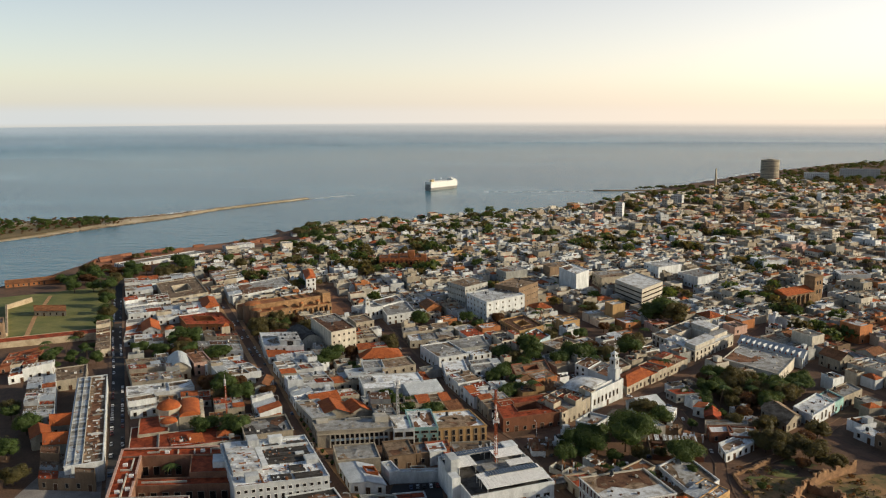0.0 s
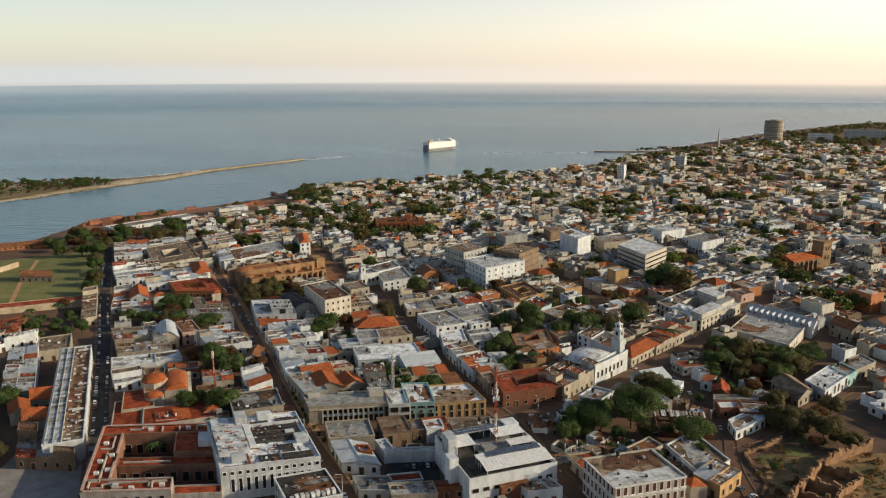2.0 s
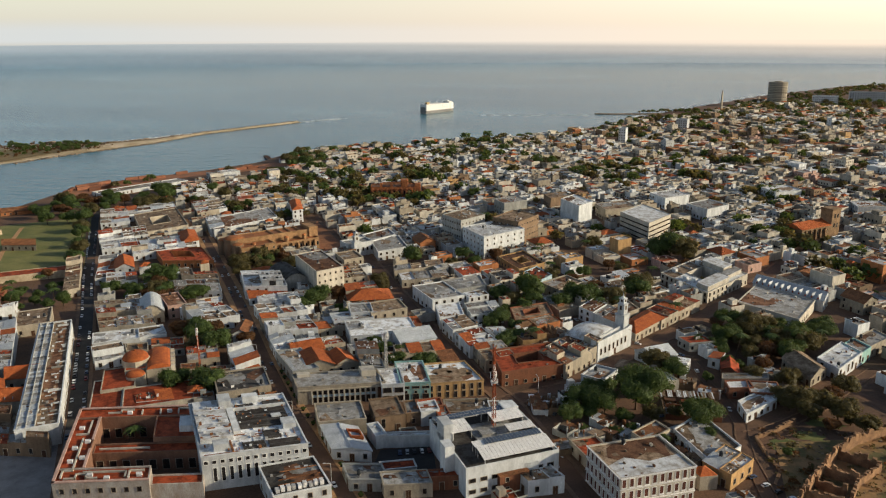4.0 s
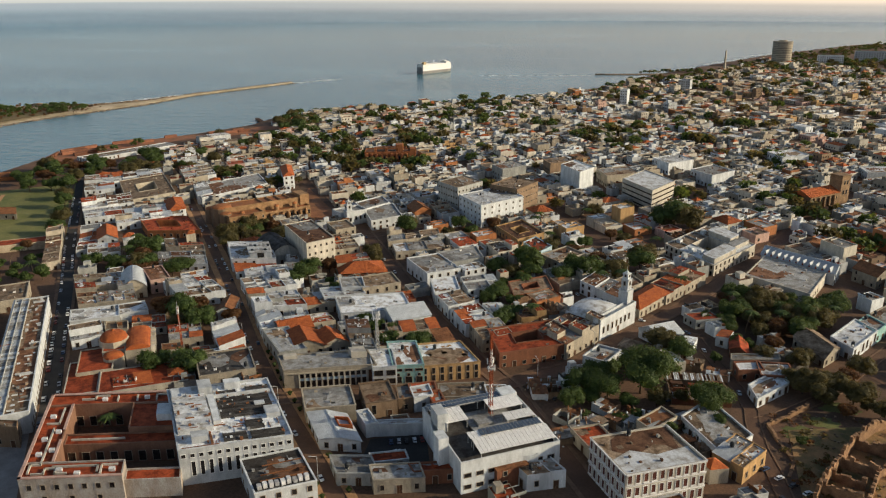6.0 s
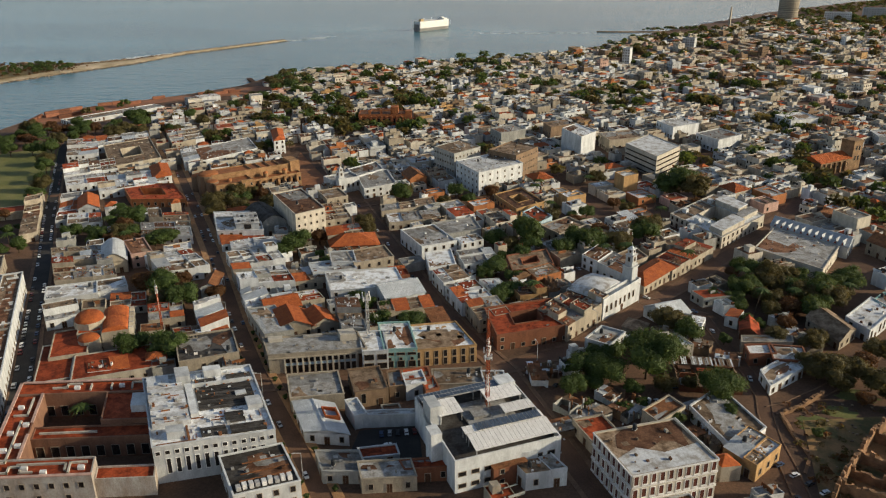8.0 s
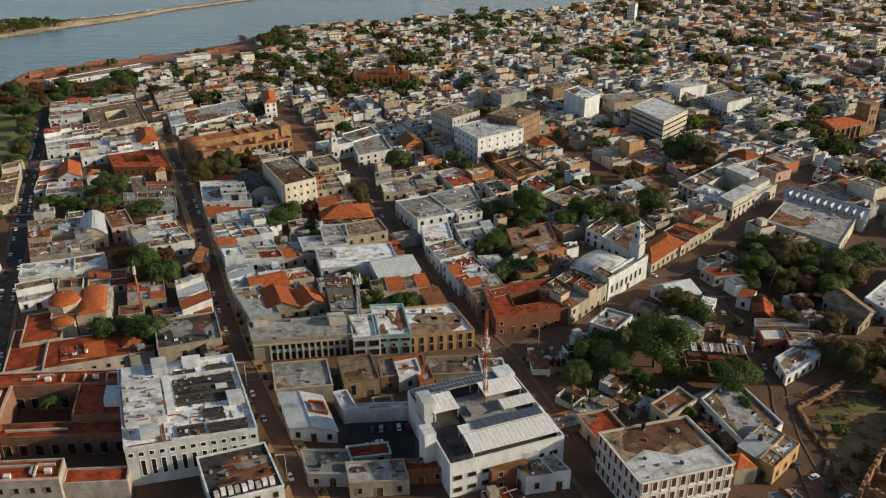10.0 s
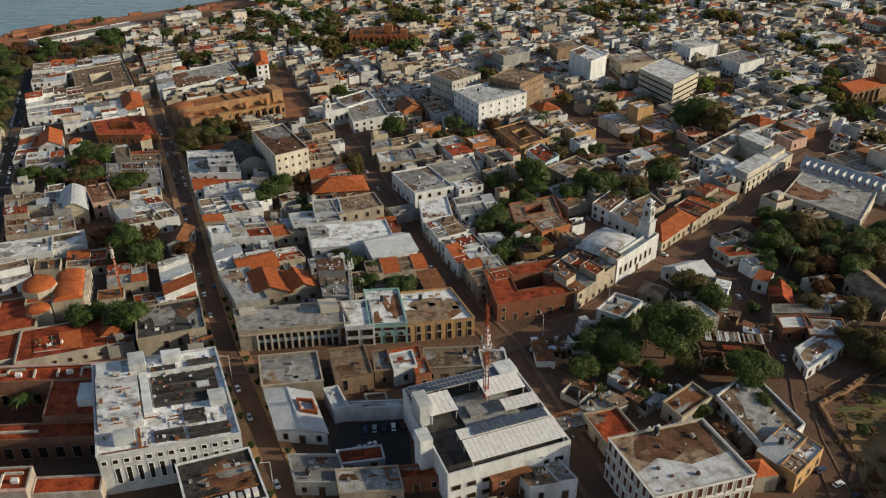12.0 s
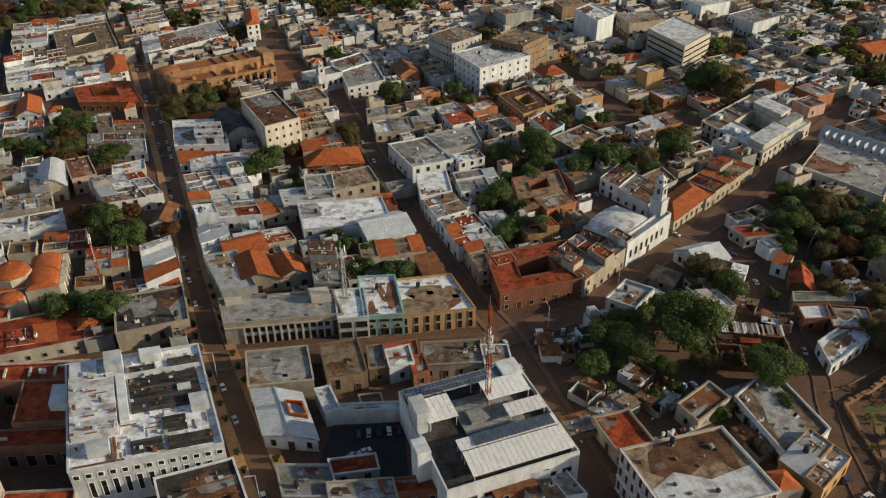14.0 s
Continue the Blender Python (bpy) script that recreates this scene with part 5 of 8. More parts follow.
house(56.8, 290.9, 11.0, 17.7, 5.1, 72.4, 4.0, "c", "G", "block")
house(58.0, 301.8, -38.2, 7.5, 10.6, 122.0, 4.0, "b", "R", "gable")
house(54.2, 312.2, -32.2, 5.0, 7.6, 98.7, 4.2, "w", "R", "flat")
house(83.5, 316.9, -69.6, 19.3, 13.5, 122.0, 4.2, "c", "S", "gable", "long cream shed with a tan roof beside the field")
house(102.1, 306.9, 54.2, 24.2, 11.7, 63.3, 5.3, "w", "W", "block", "white row house with tall windows facing the field")
house(115.4, 325.4, 52.9, 10.5, 10.3, 62.7, 5.3, "n", "G", "block", "mint-green row house facing the field")
house(121.9, 335.3, 47.7, 17.5, 10.0, 65.7, 5.3, "c", "G", "block", "cream row house with balconies facing the field")
house(61.0, 262.6, 48.0, 19.0, 10.0, 50.0, 3.4, "w", "W", "block", "white corner house at the bend of the lane")
house(17.0, 198.0, 27.0, 23.6, 18.8, 93.0, 11.6, "h", "S", "block", "ornate pale three-storey palace with a weathered roof")
house(42.0, 224.8, -45.6, 10.4, 13.5, 99.3, 5.3, "y", "G", "flat", "ochre corner house with arched windows")
house(35.2, 244.8, -63.5, 22.7, 16.4, 116.4, 4.0, "w", "S", "block", "long low white-walled house with a stained roof")
house(21.4, 239.0, -49.9, 6.9, 12.7, 100.3, 4.5, "c", "U", "block")
shanty(1.2, 236.6, -43.8, 6.6, 10.6, "g", "G")
shanty(17.5, 230.1, -55.2, 9.4, 12.9, "w", "W")
house(4.0, 279.0, -23.0, 9.0, 12.0, 86, 6.0, "w", "G", "block", "grey-white two-storey house with a parapet roof")
house(17.1, 298.3, -26.3, 7.7, 7.7, 97.8, 3.0, "c", "S", "hip")
house(25.2, 314.7, -47.2, 11.0, 11.3, 81.0, 4.2, "w", "M", "gable")
house(33.8, 300.3, -15.1, 10.3, 11.2, 88.2, 4.2, "w", "W", "flat")
broken_compound(34.0, 260.4, 4, 19.0, 17.5)
house(9.5, 218.5, 27.0, 9.5, 15.0, 94.0, 3.6, "c", "R", "block", "low ochre-walled row with a red flat roof")
for sx, sy, sr, sw, sd, wk, rk in ((41.5, 247.5, -50, 6.0, 7.5, "w", "G"), (27.5, 246.5, -55, 7.0, 6.0, "c", "M"), (20.0, 223.5, -58, 5.5, 7.0, "w", "M"), (-5.5, 231.5, -60, 6.0, 6.5, "g", "G"), (47.0, 281.0, -10, 7.5, 6.0, "s", "U"), (40.0, 287.5, -20, 6.0, 6.0, "c", "S"), (12.0, 288.0, -30, 6.5, 7.0, "c", "G"), (66.0, 301.5, -40, 7.0, 6.0, "w", "R"), (73.0, 306.0, -40, 6.0, 6.5, "g", "M")):
    shanty(sx, sy, sr, sw, sd, wk, rk)
shanty(-11.7, 254.2, 14.0, 9.2, 11.2, "w", "W")
shanty(15.3, 244.9, -28.3, 6.6, 7.2, "w", "W")
shanty(-4.2, 241.5, -31.3, 6.0, 7.9, "g", "S")
shanty(11.9, 242.6, -38.6, 7.2, 7.2, "g", "G")
shanty(33.9, 249.2, -59.9, 6.2, 7.9, "w", "G")
shanty(7.8, 250.6, -36.1, 6.2, 7.6, "w", "M")
shanty(33.5, 235.1, -53.6, 9.3, 8.7, "c", "S")
shanty(23.5, 227.7, -50.3, 9.1, 8.7, "b", "S")
house(4.9, 603.7, -70.9, 23.4, 27.4, 104.0, 9.1, "c", "S", "block", "ornate cream block with rows of small windows")
house(-73.9, 599.2, -57.6, 18.7, 22.9, 104.0, 10.6, "g", "G", "block", "grey concrete tower block with small windows")
house(-37.0, 624.9, -65.8, 16.7, 21.4, 104.0, 10.6, "s", "S", "block", "tan concrete tower block with small windows")
house(48.4, 653.4, -61.9, 23.4, 27.4, 104.0, 9.1, "w", "W", "block", "long white three-storey block")
house(74.0, 614.1, -56.2, 23.4, 27.4, 104.0, 9.1, "w", "G", "block", "long white block with a grey roof")
house(142.5, 692.8, -71.4, 23.4, 27.4, 104.0, 9.1, "w", "W", "block")
house(242.3, 907.5, -87.9, 23.4, 27.4, 104.0, 6.8, "c", "S", "block")
house(203.1, 658.4, -89.7, 21.1, 24.7, 104.0, 6.1, "w", "W", "block")
house(-55.9, 827.7, -42.4, 23.4, 27.4, 104.0, 4.6, "c", "S", "block")



# ---- landmarks ----
def raised(name, label, category, x, y, rot):
    return thing(name, label, category, pose(x, y, level(x, y), 0, 0, rot))


def block_shape(b, u0, v0, u1, v1, h, par, th=0.4, z0=-1.5, mat=0, top=1):
    """Walls with a parapet in b, roof faces in the second slot."""
    for p, q in (((u0, v0), (u1, v0)), ((u1, v0), (u1, v1)), ((u1, v1), (u0, v1)), ((u0, v1), (u0, v0))):
        b.face((*p, z0), (*q, z0), (*q, h + par), (*p, h + par), mat=mat)
    i = [(u0 + th, v0 + th), (u1 - th, v0 + th), (u1 - th, v1 - th), (u0 + th, v1 - th)]
    o = [(u0, v0), (u1, v0), (u1, v1), (u0, v1)]
    for k in range(4):
        j = (k + 1) % 4
        b.face((*o[k], h + par), (*o[j], h + par), (*i[j], h + par), (*i[k], h + par), mat=mat)
        b.face((*i[k], h + par), (*i[j], h + par), (*i[j], h), (*i[k], h), mat=mat)
    b.face(*((*p, h) for p in i), mat=top)


def museum():
    """Two-patio palace with red roofs and white roof-edge pipes."""
    x, y, rot = -140.0, 171.0, 15.0
    claim(corners(x, y, rot, 42, 47, 102))
    root = raised("palace_museum", "old stone palace with red roofs around two courtyards", "palace", x, y, rot)
    L = math.radians(102)

    def P(u, v, z):
        return (u + v * math.cos(L), v * math.sin(L), z)

    h = 7.6
    wings = (("front_wing", 0, 0, 27, 8), ("low_front_wing", 27, 1.5, 42, 7), ("west_wing", 0, 8, 8, 40), ("middle_wing", 8, 19, 42, 25), ("back_wing", 0, 40, 42, 47), ("east_wing", 26, 25, 42, 40))
    for name, u0, v0, u1, v1 in wings:
        b = Mesh()
        block_shape(b, u0, v0, u1, v1, h - {"middle_wing": 1.6, "low_front_wing": 2.4}.get(name, 0), 0.5)
        b.v = [P(*p) for p in b.v]
        part(name, b.data(name, material("museum_limewash", (0.50, 0.48, 0.44), (0.30, 0.24, 0.19), 0.25, streak=0.4) if "front" in name else material("museum_plaster", (0.26, 0.14, 0.09), (0.16, 0.085, 0.055), 0.3, streak=0.4), roof_mat("R")), root)
    c = Mesh()
    for u0, v0, u1, v1 in ((0, 0, 27, 0.7), (0, 0, 0.7, 47), (0, 46.3, 42, 47), (41.3, 25, 42, 47), (7.4, 8, 8, 19), (7.4, 25, 8, 40)):
        c.box(u0 - 0.1, v0 - 0.1, h + 0.5, u1 + 0.1, v1 + 0.1, h + 0.8, fn=P)
    part("coping", c.data("coping", wall_mat("k")), root, label="faded pinkish lime-washed coping")
    for run in (((1.8, 3), (1.8, 7), (4.5, 7), (4.5, 26)), ((3, 2.5), (6, 2.5), (6, 5), (9, 5), (9, 2.5), (12, 2.5)), ((8, 5.8), (20, 5.8), (20, 3)), ((21, 2), (21, 6), (25, 6)),
                ((2, 29), (5.5, 29), (5.5, 38)), ((10, 43.5), (14, 43.5), (14, 45.5), (18, 45.5)), ((21, 42), (21, 45)), ((27, 42), (27, 45)), ((33, 42), (33, 45.4), (38, 45.4)), ((10, 22), (25, 22))):
        d, z = Mesh(), (h - 1.6 if run == ((10, 22), (25, 22)) else h)          # ducts that turn across the roof
        for (a, c), (e, f) in zip(run, run[1:]):
            d.box(min(a, e) - 0.25, min(c, f) - 0.25, z, max(a, e) + 0.25, max(c, f) + 0.25, z + 0.55, fn=P)
        part("roof_duct", d.data("roof_duct", wall_mat("h")), root, label="white roof duct")
    for u, v in ((3, 12), (6.2, 14), (3, 20), (6.2, 24), (3, 33), (10, 4), (15, 2), (24, 3.5), (17, 43), (30, 43.5)):
        d = Mesh()
        d.box(u - 0.8, v - 0.6, h, u + 0.8, v + 0.6, h + 0.9, fn=P)
        part("vent_box", d.data("vent_box", WHITE), root)
    cab = Mesh()
    cab.box(34, 29, h, 40, 36, h + 2.2, fn=P)
    part("roof_room", cab.data("roof_room", wall_mat("w"), roof_mat("R")), root)
    for i in range(7):
        part("window", window_mesh(1.2, 1.5), root, pose(2.5 + 3.6 * i, 0, 4.6))
        if i % 2:
            part("window", window_mesh(1.2, 1.6), root, pose(2.5 + 3.6 * i, 0, 0.9))
    for i in range(9):
        q = P(0, 4 + 4.6 * i, 4.2)
        part("window", window_mesh(1.2, 1.8), root, pose(*q, 0, 0, 102 + 180))
    for v, us in ((40, range(9, 25, 4)), (19, range(10, 41, 4)), (25, range(10, 25, 4))):
        for u in us:
            q = P(u, v, 0.6)
            part("arch_opening", window_mesh(2.0, 3.2), root, pose(*q, 0, 0, 0 if v != 25 else 180))


museum()


def pantheon():
    """Red-domed stone church with a lower red-roofed wing."""
    x, y, rot = -160.0, 246.0, 31.0
    claim(corners(-171, 225, 15, 32, 45, 102))
    root = raised("domed_church", "old stone church with a red dome and red roofs", "church", x, y, rot)
    root.scale = (1, 1, 0.8)
    low = Mesh()
    block_shape(low, -6, -23, 23, -6, 5, 0.4)
    block_shape(low, -17, -20, -6.2, 6, 4.4, 0.4)
    part("low_wing", low.data("low_wing", wall_mat("h"), roof_mat("R")), root)
    yard = Mesh()
    block_shape(yard, -14, -6, -2, 14, 5.5, 0.5)
    part("west_wing", yard.data("west_wing", wall_mat("c"), roof_mat("R")), root)
    nave = Mesh()
    block_shape(nave, 2, 3, 11, 22, 8, 0.3)
    part("nave", nave.data("nave", wall_mat("c"), roof_mat("R")), root)
    vault = Mesh()
    n = 10
    for i in range(n):
        a0, a1 = math.pi * i / n, math.pi * (i + 1) / n
        vault.face((6.5 - 4.3 * math.cos(a0), 3.5, 8 + 2.6 * math.sin(a0)), (6.5 - 4.3 * math.cos(a0), 21.5, 8 + 2.6 * math.sin(a0)), (6.5 - 4.3 * math.cos(a1), 21.5, 8 + 2.6 * math.sin(a1)), (6.5 - 4.3 * math.cos(a1), 3.5, 8 + 2.6 * math.sin(a1)))
    vault.face(*((6.5 - 4.3 * math.cos(math.pi * i / n), 3.5, 8 + 2.6 * math.sin(math.pi * i / n)) for i in range(n + 1)))
    part("vault", vault.data("vault", roof_mat("T")), root)
    tr = Mesh()
    block_shape(tr, -6, 6, 2, 20, 7.5, 0.4)
    tr.tube(-2, 13, 7, 10.5, 5.3, 5.3, 8, cap=True)
    part("transept", tr.data("transept", wall_mat("c"), roof_mat("R")), root)
    dm = Mesh()
    dm.dome(-2, 13, 10.5, 4.9, 0.75, 24, 7)
    dm.tube(-2, 13, 13.8, 14.8, 0.5, 0.4, 8)
    d = dm.data("dome", roof_mat("T"))
    d.polygons.foreach_set("use_smooth", [True] * len(d.polygons))
    part("dome", d, root, label="red tiled dome")
    ap = Mesh()
    ap.tube(-2, 3, 0, 7, 3.6, 3.6, 16)
    ap.dome(-2, 3, 7, 3.6, 0.5, 16, 4, mat=1)
    part("apse", ap.data("apse", wall_mat("c"), roof_mat("T")), root)
    for i in range(5):
        q = Mesh()
        q.box(11, 4 + 4.2 * i, -1, 12.4, 5.2 + 4.2 * i, 8.6)
        part("buttress", q.data("buttress", wall_mat("h")), root)
    court = Mesh()
    court.box(11, -6, -1, 20, -5.4, 3.4)
    court.box(19.4, -6, -1, 20, 16, 3.4)
    part("yard_wall", court.data("yard_wall", wall_mat("o")), root)
    for i in range(7):
        part("window", window_mesh(1.0, 1.5), root, pose(-4 + 4 * i, -23, 1.6))


pantheon()


def solar_house():
    """White modern building with sheet canopies and solar panels on its roof."""
    x, y, rot, w, d = -26.0, 198.0, 32.0, 30.0, 31.5
    claim(corners(x, y, rot, w, d, 88))
    root = raised("modern_building", "white modern building with roof canopies and solar panels", "building", x, y, rot)
    b = Mesh()
    block_shape(b, 0, 0, w, d, 8.6, 1.4)
    part("wall", b.data("wall", wall_mat("w"), roof_mat("D")), root)
    for q0 in ((0, 18, 8, 3.2, 24, 14.5), (-3.0, 9, 0, 0, 13.5, 12.5), (24, 26, 8, 29, 31, 12)):
        b = Mesh()
        b.box(*q0)
        part("stair_tower", b.data("stair_tower", wall_mat("w")), root)
    deck = Mesh()
    deck.box(10, 14, 8.6, 24, 25, 9.1)
    deck.box(12, 16, 9.1, 17, 20, 9.9)
    part("roof_deck", deck.data("roof_deck", roof_mat("G")), root)
    for u0, v0, u1, v1, z, t in ((6, 0.6, 29, 6.8, 11.0, 0.9), (2.5, 17.5, 9.5, 25, 11.5, 0.3), (17.5, 19.5, 28, 25.5, 11.6, 0.4), (20, 13.5, 29, 17.5, 11.0, 0.3), (6.0, 7.6, 29, 10.8, 11.4, 0.2)):
        c = Mesh()
        n = max(4, int((u1 - u0) / 1.2))
        for i in range(n):
            a0, a1 = u0 + (u1 - u0) * i / n, u0 + (u1 - u0) * (i + 0.94) / n
            c.box(a0, v0, 0, a1, v1, 0.12, fn=lambda u, v, q: (u, v, z + q + t * (v - v0) / (v1 - v0)), bottom=True)
        part("canopy", c.data("canopy", WHITE), root, label="white ribbed sheet canopy")
        for u in (u0 + 0.4, u1 - 0.4):
            for v in (v0 + 0.4, v1 - 0.4):
                q = Mesh()
                q.box(u - 0.1, v - 0.1, 8.6, u + 0.1, v + 0.1, z + 0.05)
                part("post", q.data("post", STEEL), root)
    cell = Mesh()
    cell.box(-0.48, -0.78, 0, 0.48, 0.78, 0.05, 1, bottom=True)
    cell.box(-0.5, -0.8, -0.03, 0.5, 0.8, 0.03, 0, bottom=True)
    cd = cell.data("solar_panel", STEEL, PANEL)
    rack = Mesh()
    rack.box(0.5, 26.3, 11.15, 24, 30.2, 11.3, bottom=True)
    for u in (1, 8, 16, 23.5):
        rack.box(u - 0.1, 26.4, 8.6, u + 0.1, 26.6, 11.2)
        rack.box(u - 0.1, 29.9, 8.6, u + 0.1, 30.1, 11.2)
    part("panel_rack", rack.data("rack", STEEL), root)
    for i in range(22):
        for j in range(2):
            part("solar_panel", cd, root, pose(1.2 + 1.06 * i, 27.3 + 1.75 * j, 11.4))
    for i in range(17):
        for j in range(2):
            part("solar_panel", cd, root, pose(10.0 + 1.1 * i, 8.5 + 1.65 * j, 11.85, 3))
    for i in range(8):
        for fl in range(2):
            part("window", window_mesh(2.0, 1.2), root, pose(2 + 3.6 * i, 0, 1.4 + 3.6 * fl))
    for i in range(6):
        part("window", window_mesh(1.6, 1.2), root, pose(w, 3 + 4.5 * i, 4.8, 0, 0, 90))


solar_house()


def mast(x, y, z, height, r, label, lean=0.0, reach=1.0, red=True, crown=0.82):
    """A lattice mast with three legs, braces and antennas."""
    root = thing("radio_mast", label, "mast", pose(x, y, z, lean))
    legs = [(r * math.cos(a), r * math.sin(a)) for a in (0.5, 2.6, 4.7)]
    for k, (lx, ly) in enumerate(legs):
        b = Mesh()
        b.beam((lx, ly, 0), (lx * 0.55, ly * 0.55, height), 0.09)
        part("leg", b.data("leg", REDSTEEL if red else STEEL), root)
    n = int(height / 1.4)
    for i in range(n):
        b = Mesh()
        for k in range(3):
            s0, s1 = 1 - 0.45 * i / n, 1 - 0.45 * (i + 1) / n
            (ax, ay), (bx, by) = legs[k], legs[(k + 1) % 3]
            b.beam((ax * s0, ay * s0, height * i / n), (bx * s1, by * s1, height * (i + 1) / n), 0.05)
            b.beam((ax * s0, ay * s0, height * i / n), (bx * s0, by * s0, height * i / n), 0.05)
        part("lattice", b.data("lattice", (REDSTEEL if i // 4 % 2 == 0 else WHITE) if red else STEEL), root)
    for k in range(6):
        b = Mesh()
        a = k * 1.05
        q = 1.1 * reach
        b.box(-0.15, -0.1, 0, 0.15, 0.1, 1.9)
        part("antenna", b.data("antenna", WHITE), root, pose(q * math.cos(a), q * math.sin(a), height * (crown + 0.07 * (k % 2)), 0, 0, math.degrees(a)))
    b = Mesh()
    b.beam((0, 0, height), (0, 0, height + 2.5), 0.04)
    b.tube(0, 0, height * (crown + 0.02), height * (crown + 0.04), 1.15 * reach, 1.15 * reach, 12)
    part("ring", b.data("ring", STEEL), root)


mast(-22, 226, 16.7, 28, 0.75, "red and white lattice radio mast on a roof", red=True, crown=0.55)
mast(-68, 263, 16.5, 15, 0.8, "weathered grey lattice mast on a roof", reach=1.2, red=False)
mast(-145, 263, 12.4, 15, 0.35, "thin red radio mast above a garden", reach=0.3)


def cathedral():
    """Long golden stone church with a red roof, apse and buttresses."""
    x, y, rot = -205.0, 424.0, 45.0
    claim(corners(x - 12, y - 6, rot, 66, 44, 88))
    root = raised("cathedral", "long golden stone cathedral with an orange-red roof", "cathedral", x, y, rot)
    stone = material("coral_stone", (0.40, 0.24, 0.12), (0.22, 0.125, 0.06), 0.3)
    clay = material("clay_dust_roof", (0.40, 0.145, 0.05), (0.24, 0.10, 0.045), 0.25)
    for name, (u0, v0, u1, v1, top) in (("front_wing", (0, 0, 22, 13, 9.5)), ("chapel_range", (22, 6, 54, 13, 7.5)), ("nave", (2, 13.02, 54, 26, 12)), ("far_aisle", (0, 26.02, 50, 36, 8))):
        b = Mesh()
        block_shape(b, u0, v0, u1, v1, top, 0.6)
        part(name, b.data(name, stone, clay), root)
    for u, v, rad, top in ((2, 19.5, 6.5, 12), (-1, 31, 4.0, 9), (0.5, 8.5, 3.6, 10.5)):
        a = Mesh()
        a.tube(u, v, -1, top, rad, rad, 14)
        a.dome(u, v, top, rad * 0.95, 0.3, 14, 3, mat=1)
        part("round_apse", a.data("round_apse", wall_mat("s"), clay), root)
    p = Mesh()
    p.box(14.5, -1.2, -1, 21.5, 0, 10.4)
    p.box(14.2, -1.5, 10.4, 21.8, 0, 11.0)
    part("portal", p.data("portal", stone), root)
    part("portal_arch", window_mesh(3.6, 5.8), root, pose(18, -1.2, 0.2))
    for u in (1.8, 4.4, 7.0, 9.6, 12.2):
        part("arch_opening", window_mesh(1.6, 2.9), root, pose(u, 0, 0.3))
    for u in (2.5, 6.0, 9.5, 13.0):
        part("window", window_mesh(1.0, 1.5), root, pose(u, 0, 6.2))
    for k in (-1, 1):
        part("niche", window_mesh(0.9, 1.5), root, pose(18 + 2.2 * k, -1.2, 7.4))
    for k in range(8):
        q = Mesh()
        q.box(23 + 3.9 * k, 4.2, -1, 24.2 + 3.9 * k, 6.0, 6.6 + 0.5 * (k % 2))
        part("buttress", q.data("buttress", stone), root)
        part("window", window_mesh(1.2, 2.4), root, pose(25.6 + 3.9 * k, 6.0, 3.0))
    for k in range(5):
        c = Mesh()
        c.box(26 + 6 * k, 13.4, 12, 26.5 + 6 * k, 25.6, 12.7)
        part("roof_rib", c.data("roof_rib", stone), root)
    for u, v in ((10, 6.5), (33, 9.5), (45, 9.5)):
        c = Mesh()
        c.tube(u, v, 7.4, 9.9, 1.5, 1.5, 10)
        c.dome(u, v, 9.9, 1.6, 0.8, 10, 4, mat=1)
        part("small_dome", c.data("small_dome", stone, clay), root)
    g = Mesh()
    g.box(50, 12, -1, 56, 24, 14)
    part("gable_wall", g.data("gable_wall", stone), root)



cathedral()
claim([(-212, 540), (-180, 500), (-176, 472), (-158, 452), (-152, 468), (-184, 512), (-203, 545)])
house(-136.4, 415.5, 41.4, 12.2, 17.0, 86, 8.5, "c", "S", "block", "tan three-storey block with a cluttered flat roof")


def bell_wall_tower(root, x, y, size, height, tiers):
    """A white bell tower in receding tiers with openings and a small cupola."""
    z, s = -1.0, size
    for k in range(tiers):
        hh = (height - z) * (0.62 if k == 0 else 0.5)
        b = Mesh()
        b.box(x - s / 2, y - s / 2, z, x + s / 2, y + s / 2, z + hh)
        b.box(x - s / 2 - 0.25, y - s / 2 - 0.25, z + hh, x + s / 2 + 0.25, y + s / 2 + 0.25, z + hh + 0.35)
        part("tower_tier", b.data("tier", wall_mat("w")), root)
        for a, (dx, dy) in ((0, (0, -s / 2)), (90, (s / 2, 0)), (270, (-s / 2, 0))):
            part("bell_opening", window_mesh(s * 0.3, min(2.2, hh * 0.4)), root, pose(x + dx, y + dy, z + hh * 0.45, 0, 0, a))
        z, s = z + hh + 0.35, s * 0.72
    b = Mesh()
    b.dome(x, y, z, s * 0.55, 1.1, 12, 4)
    b.tube(x, y, z + s * 0.5, z + s * 0.5 + 1.8, 0.09, 0.05, 6)
    part("cupola", b.data("cupola", wall_mat("w")), root)


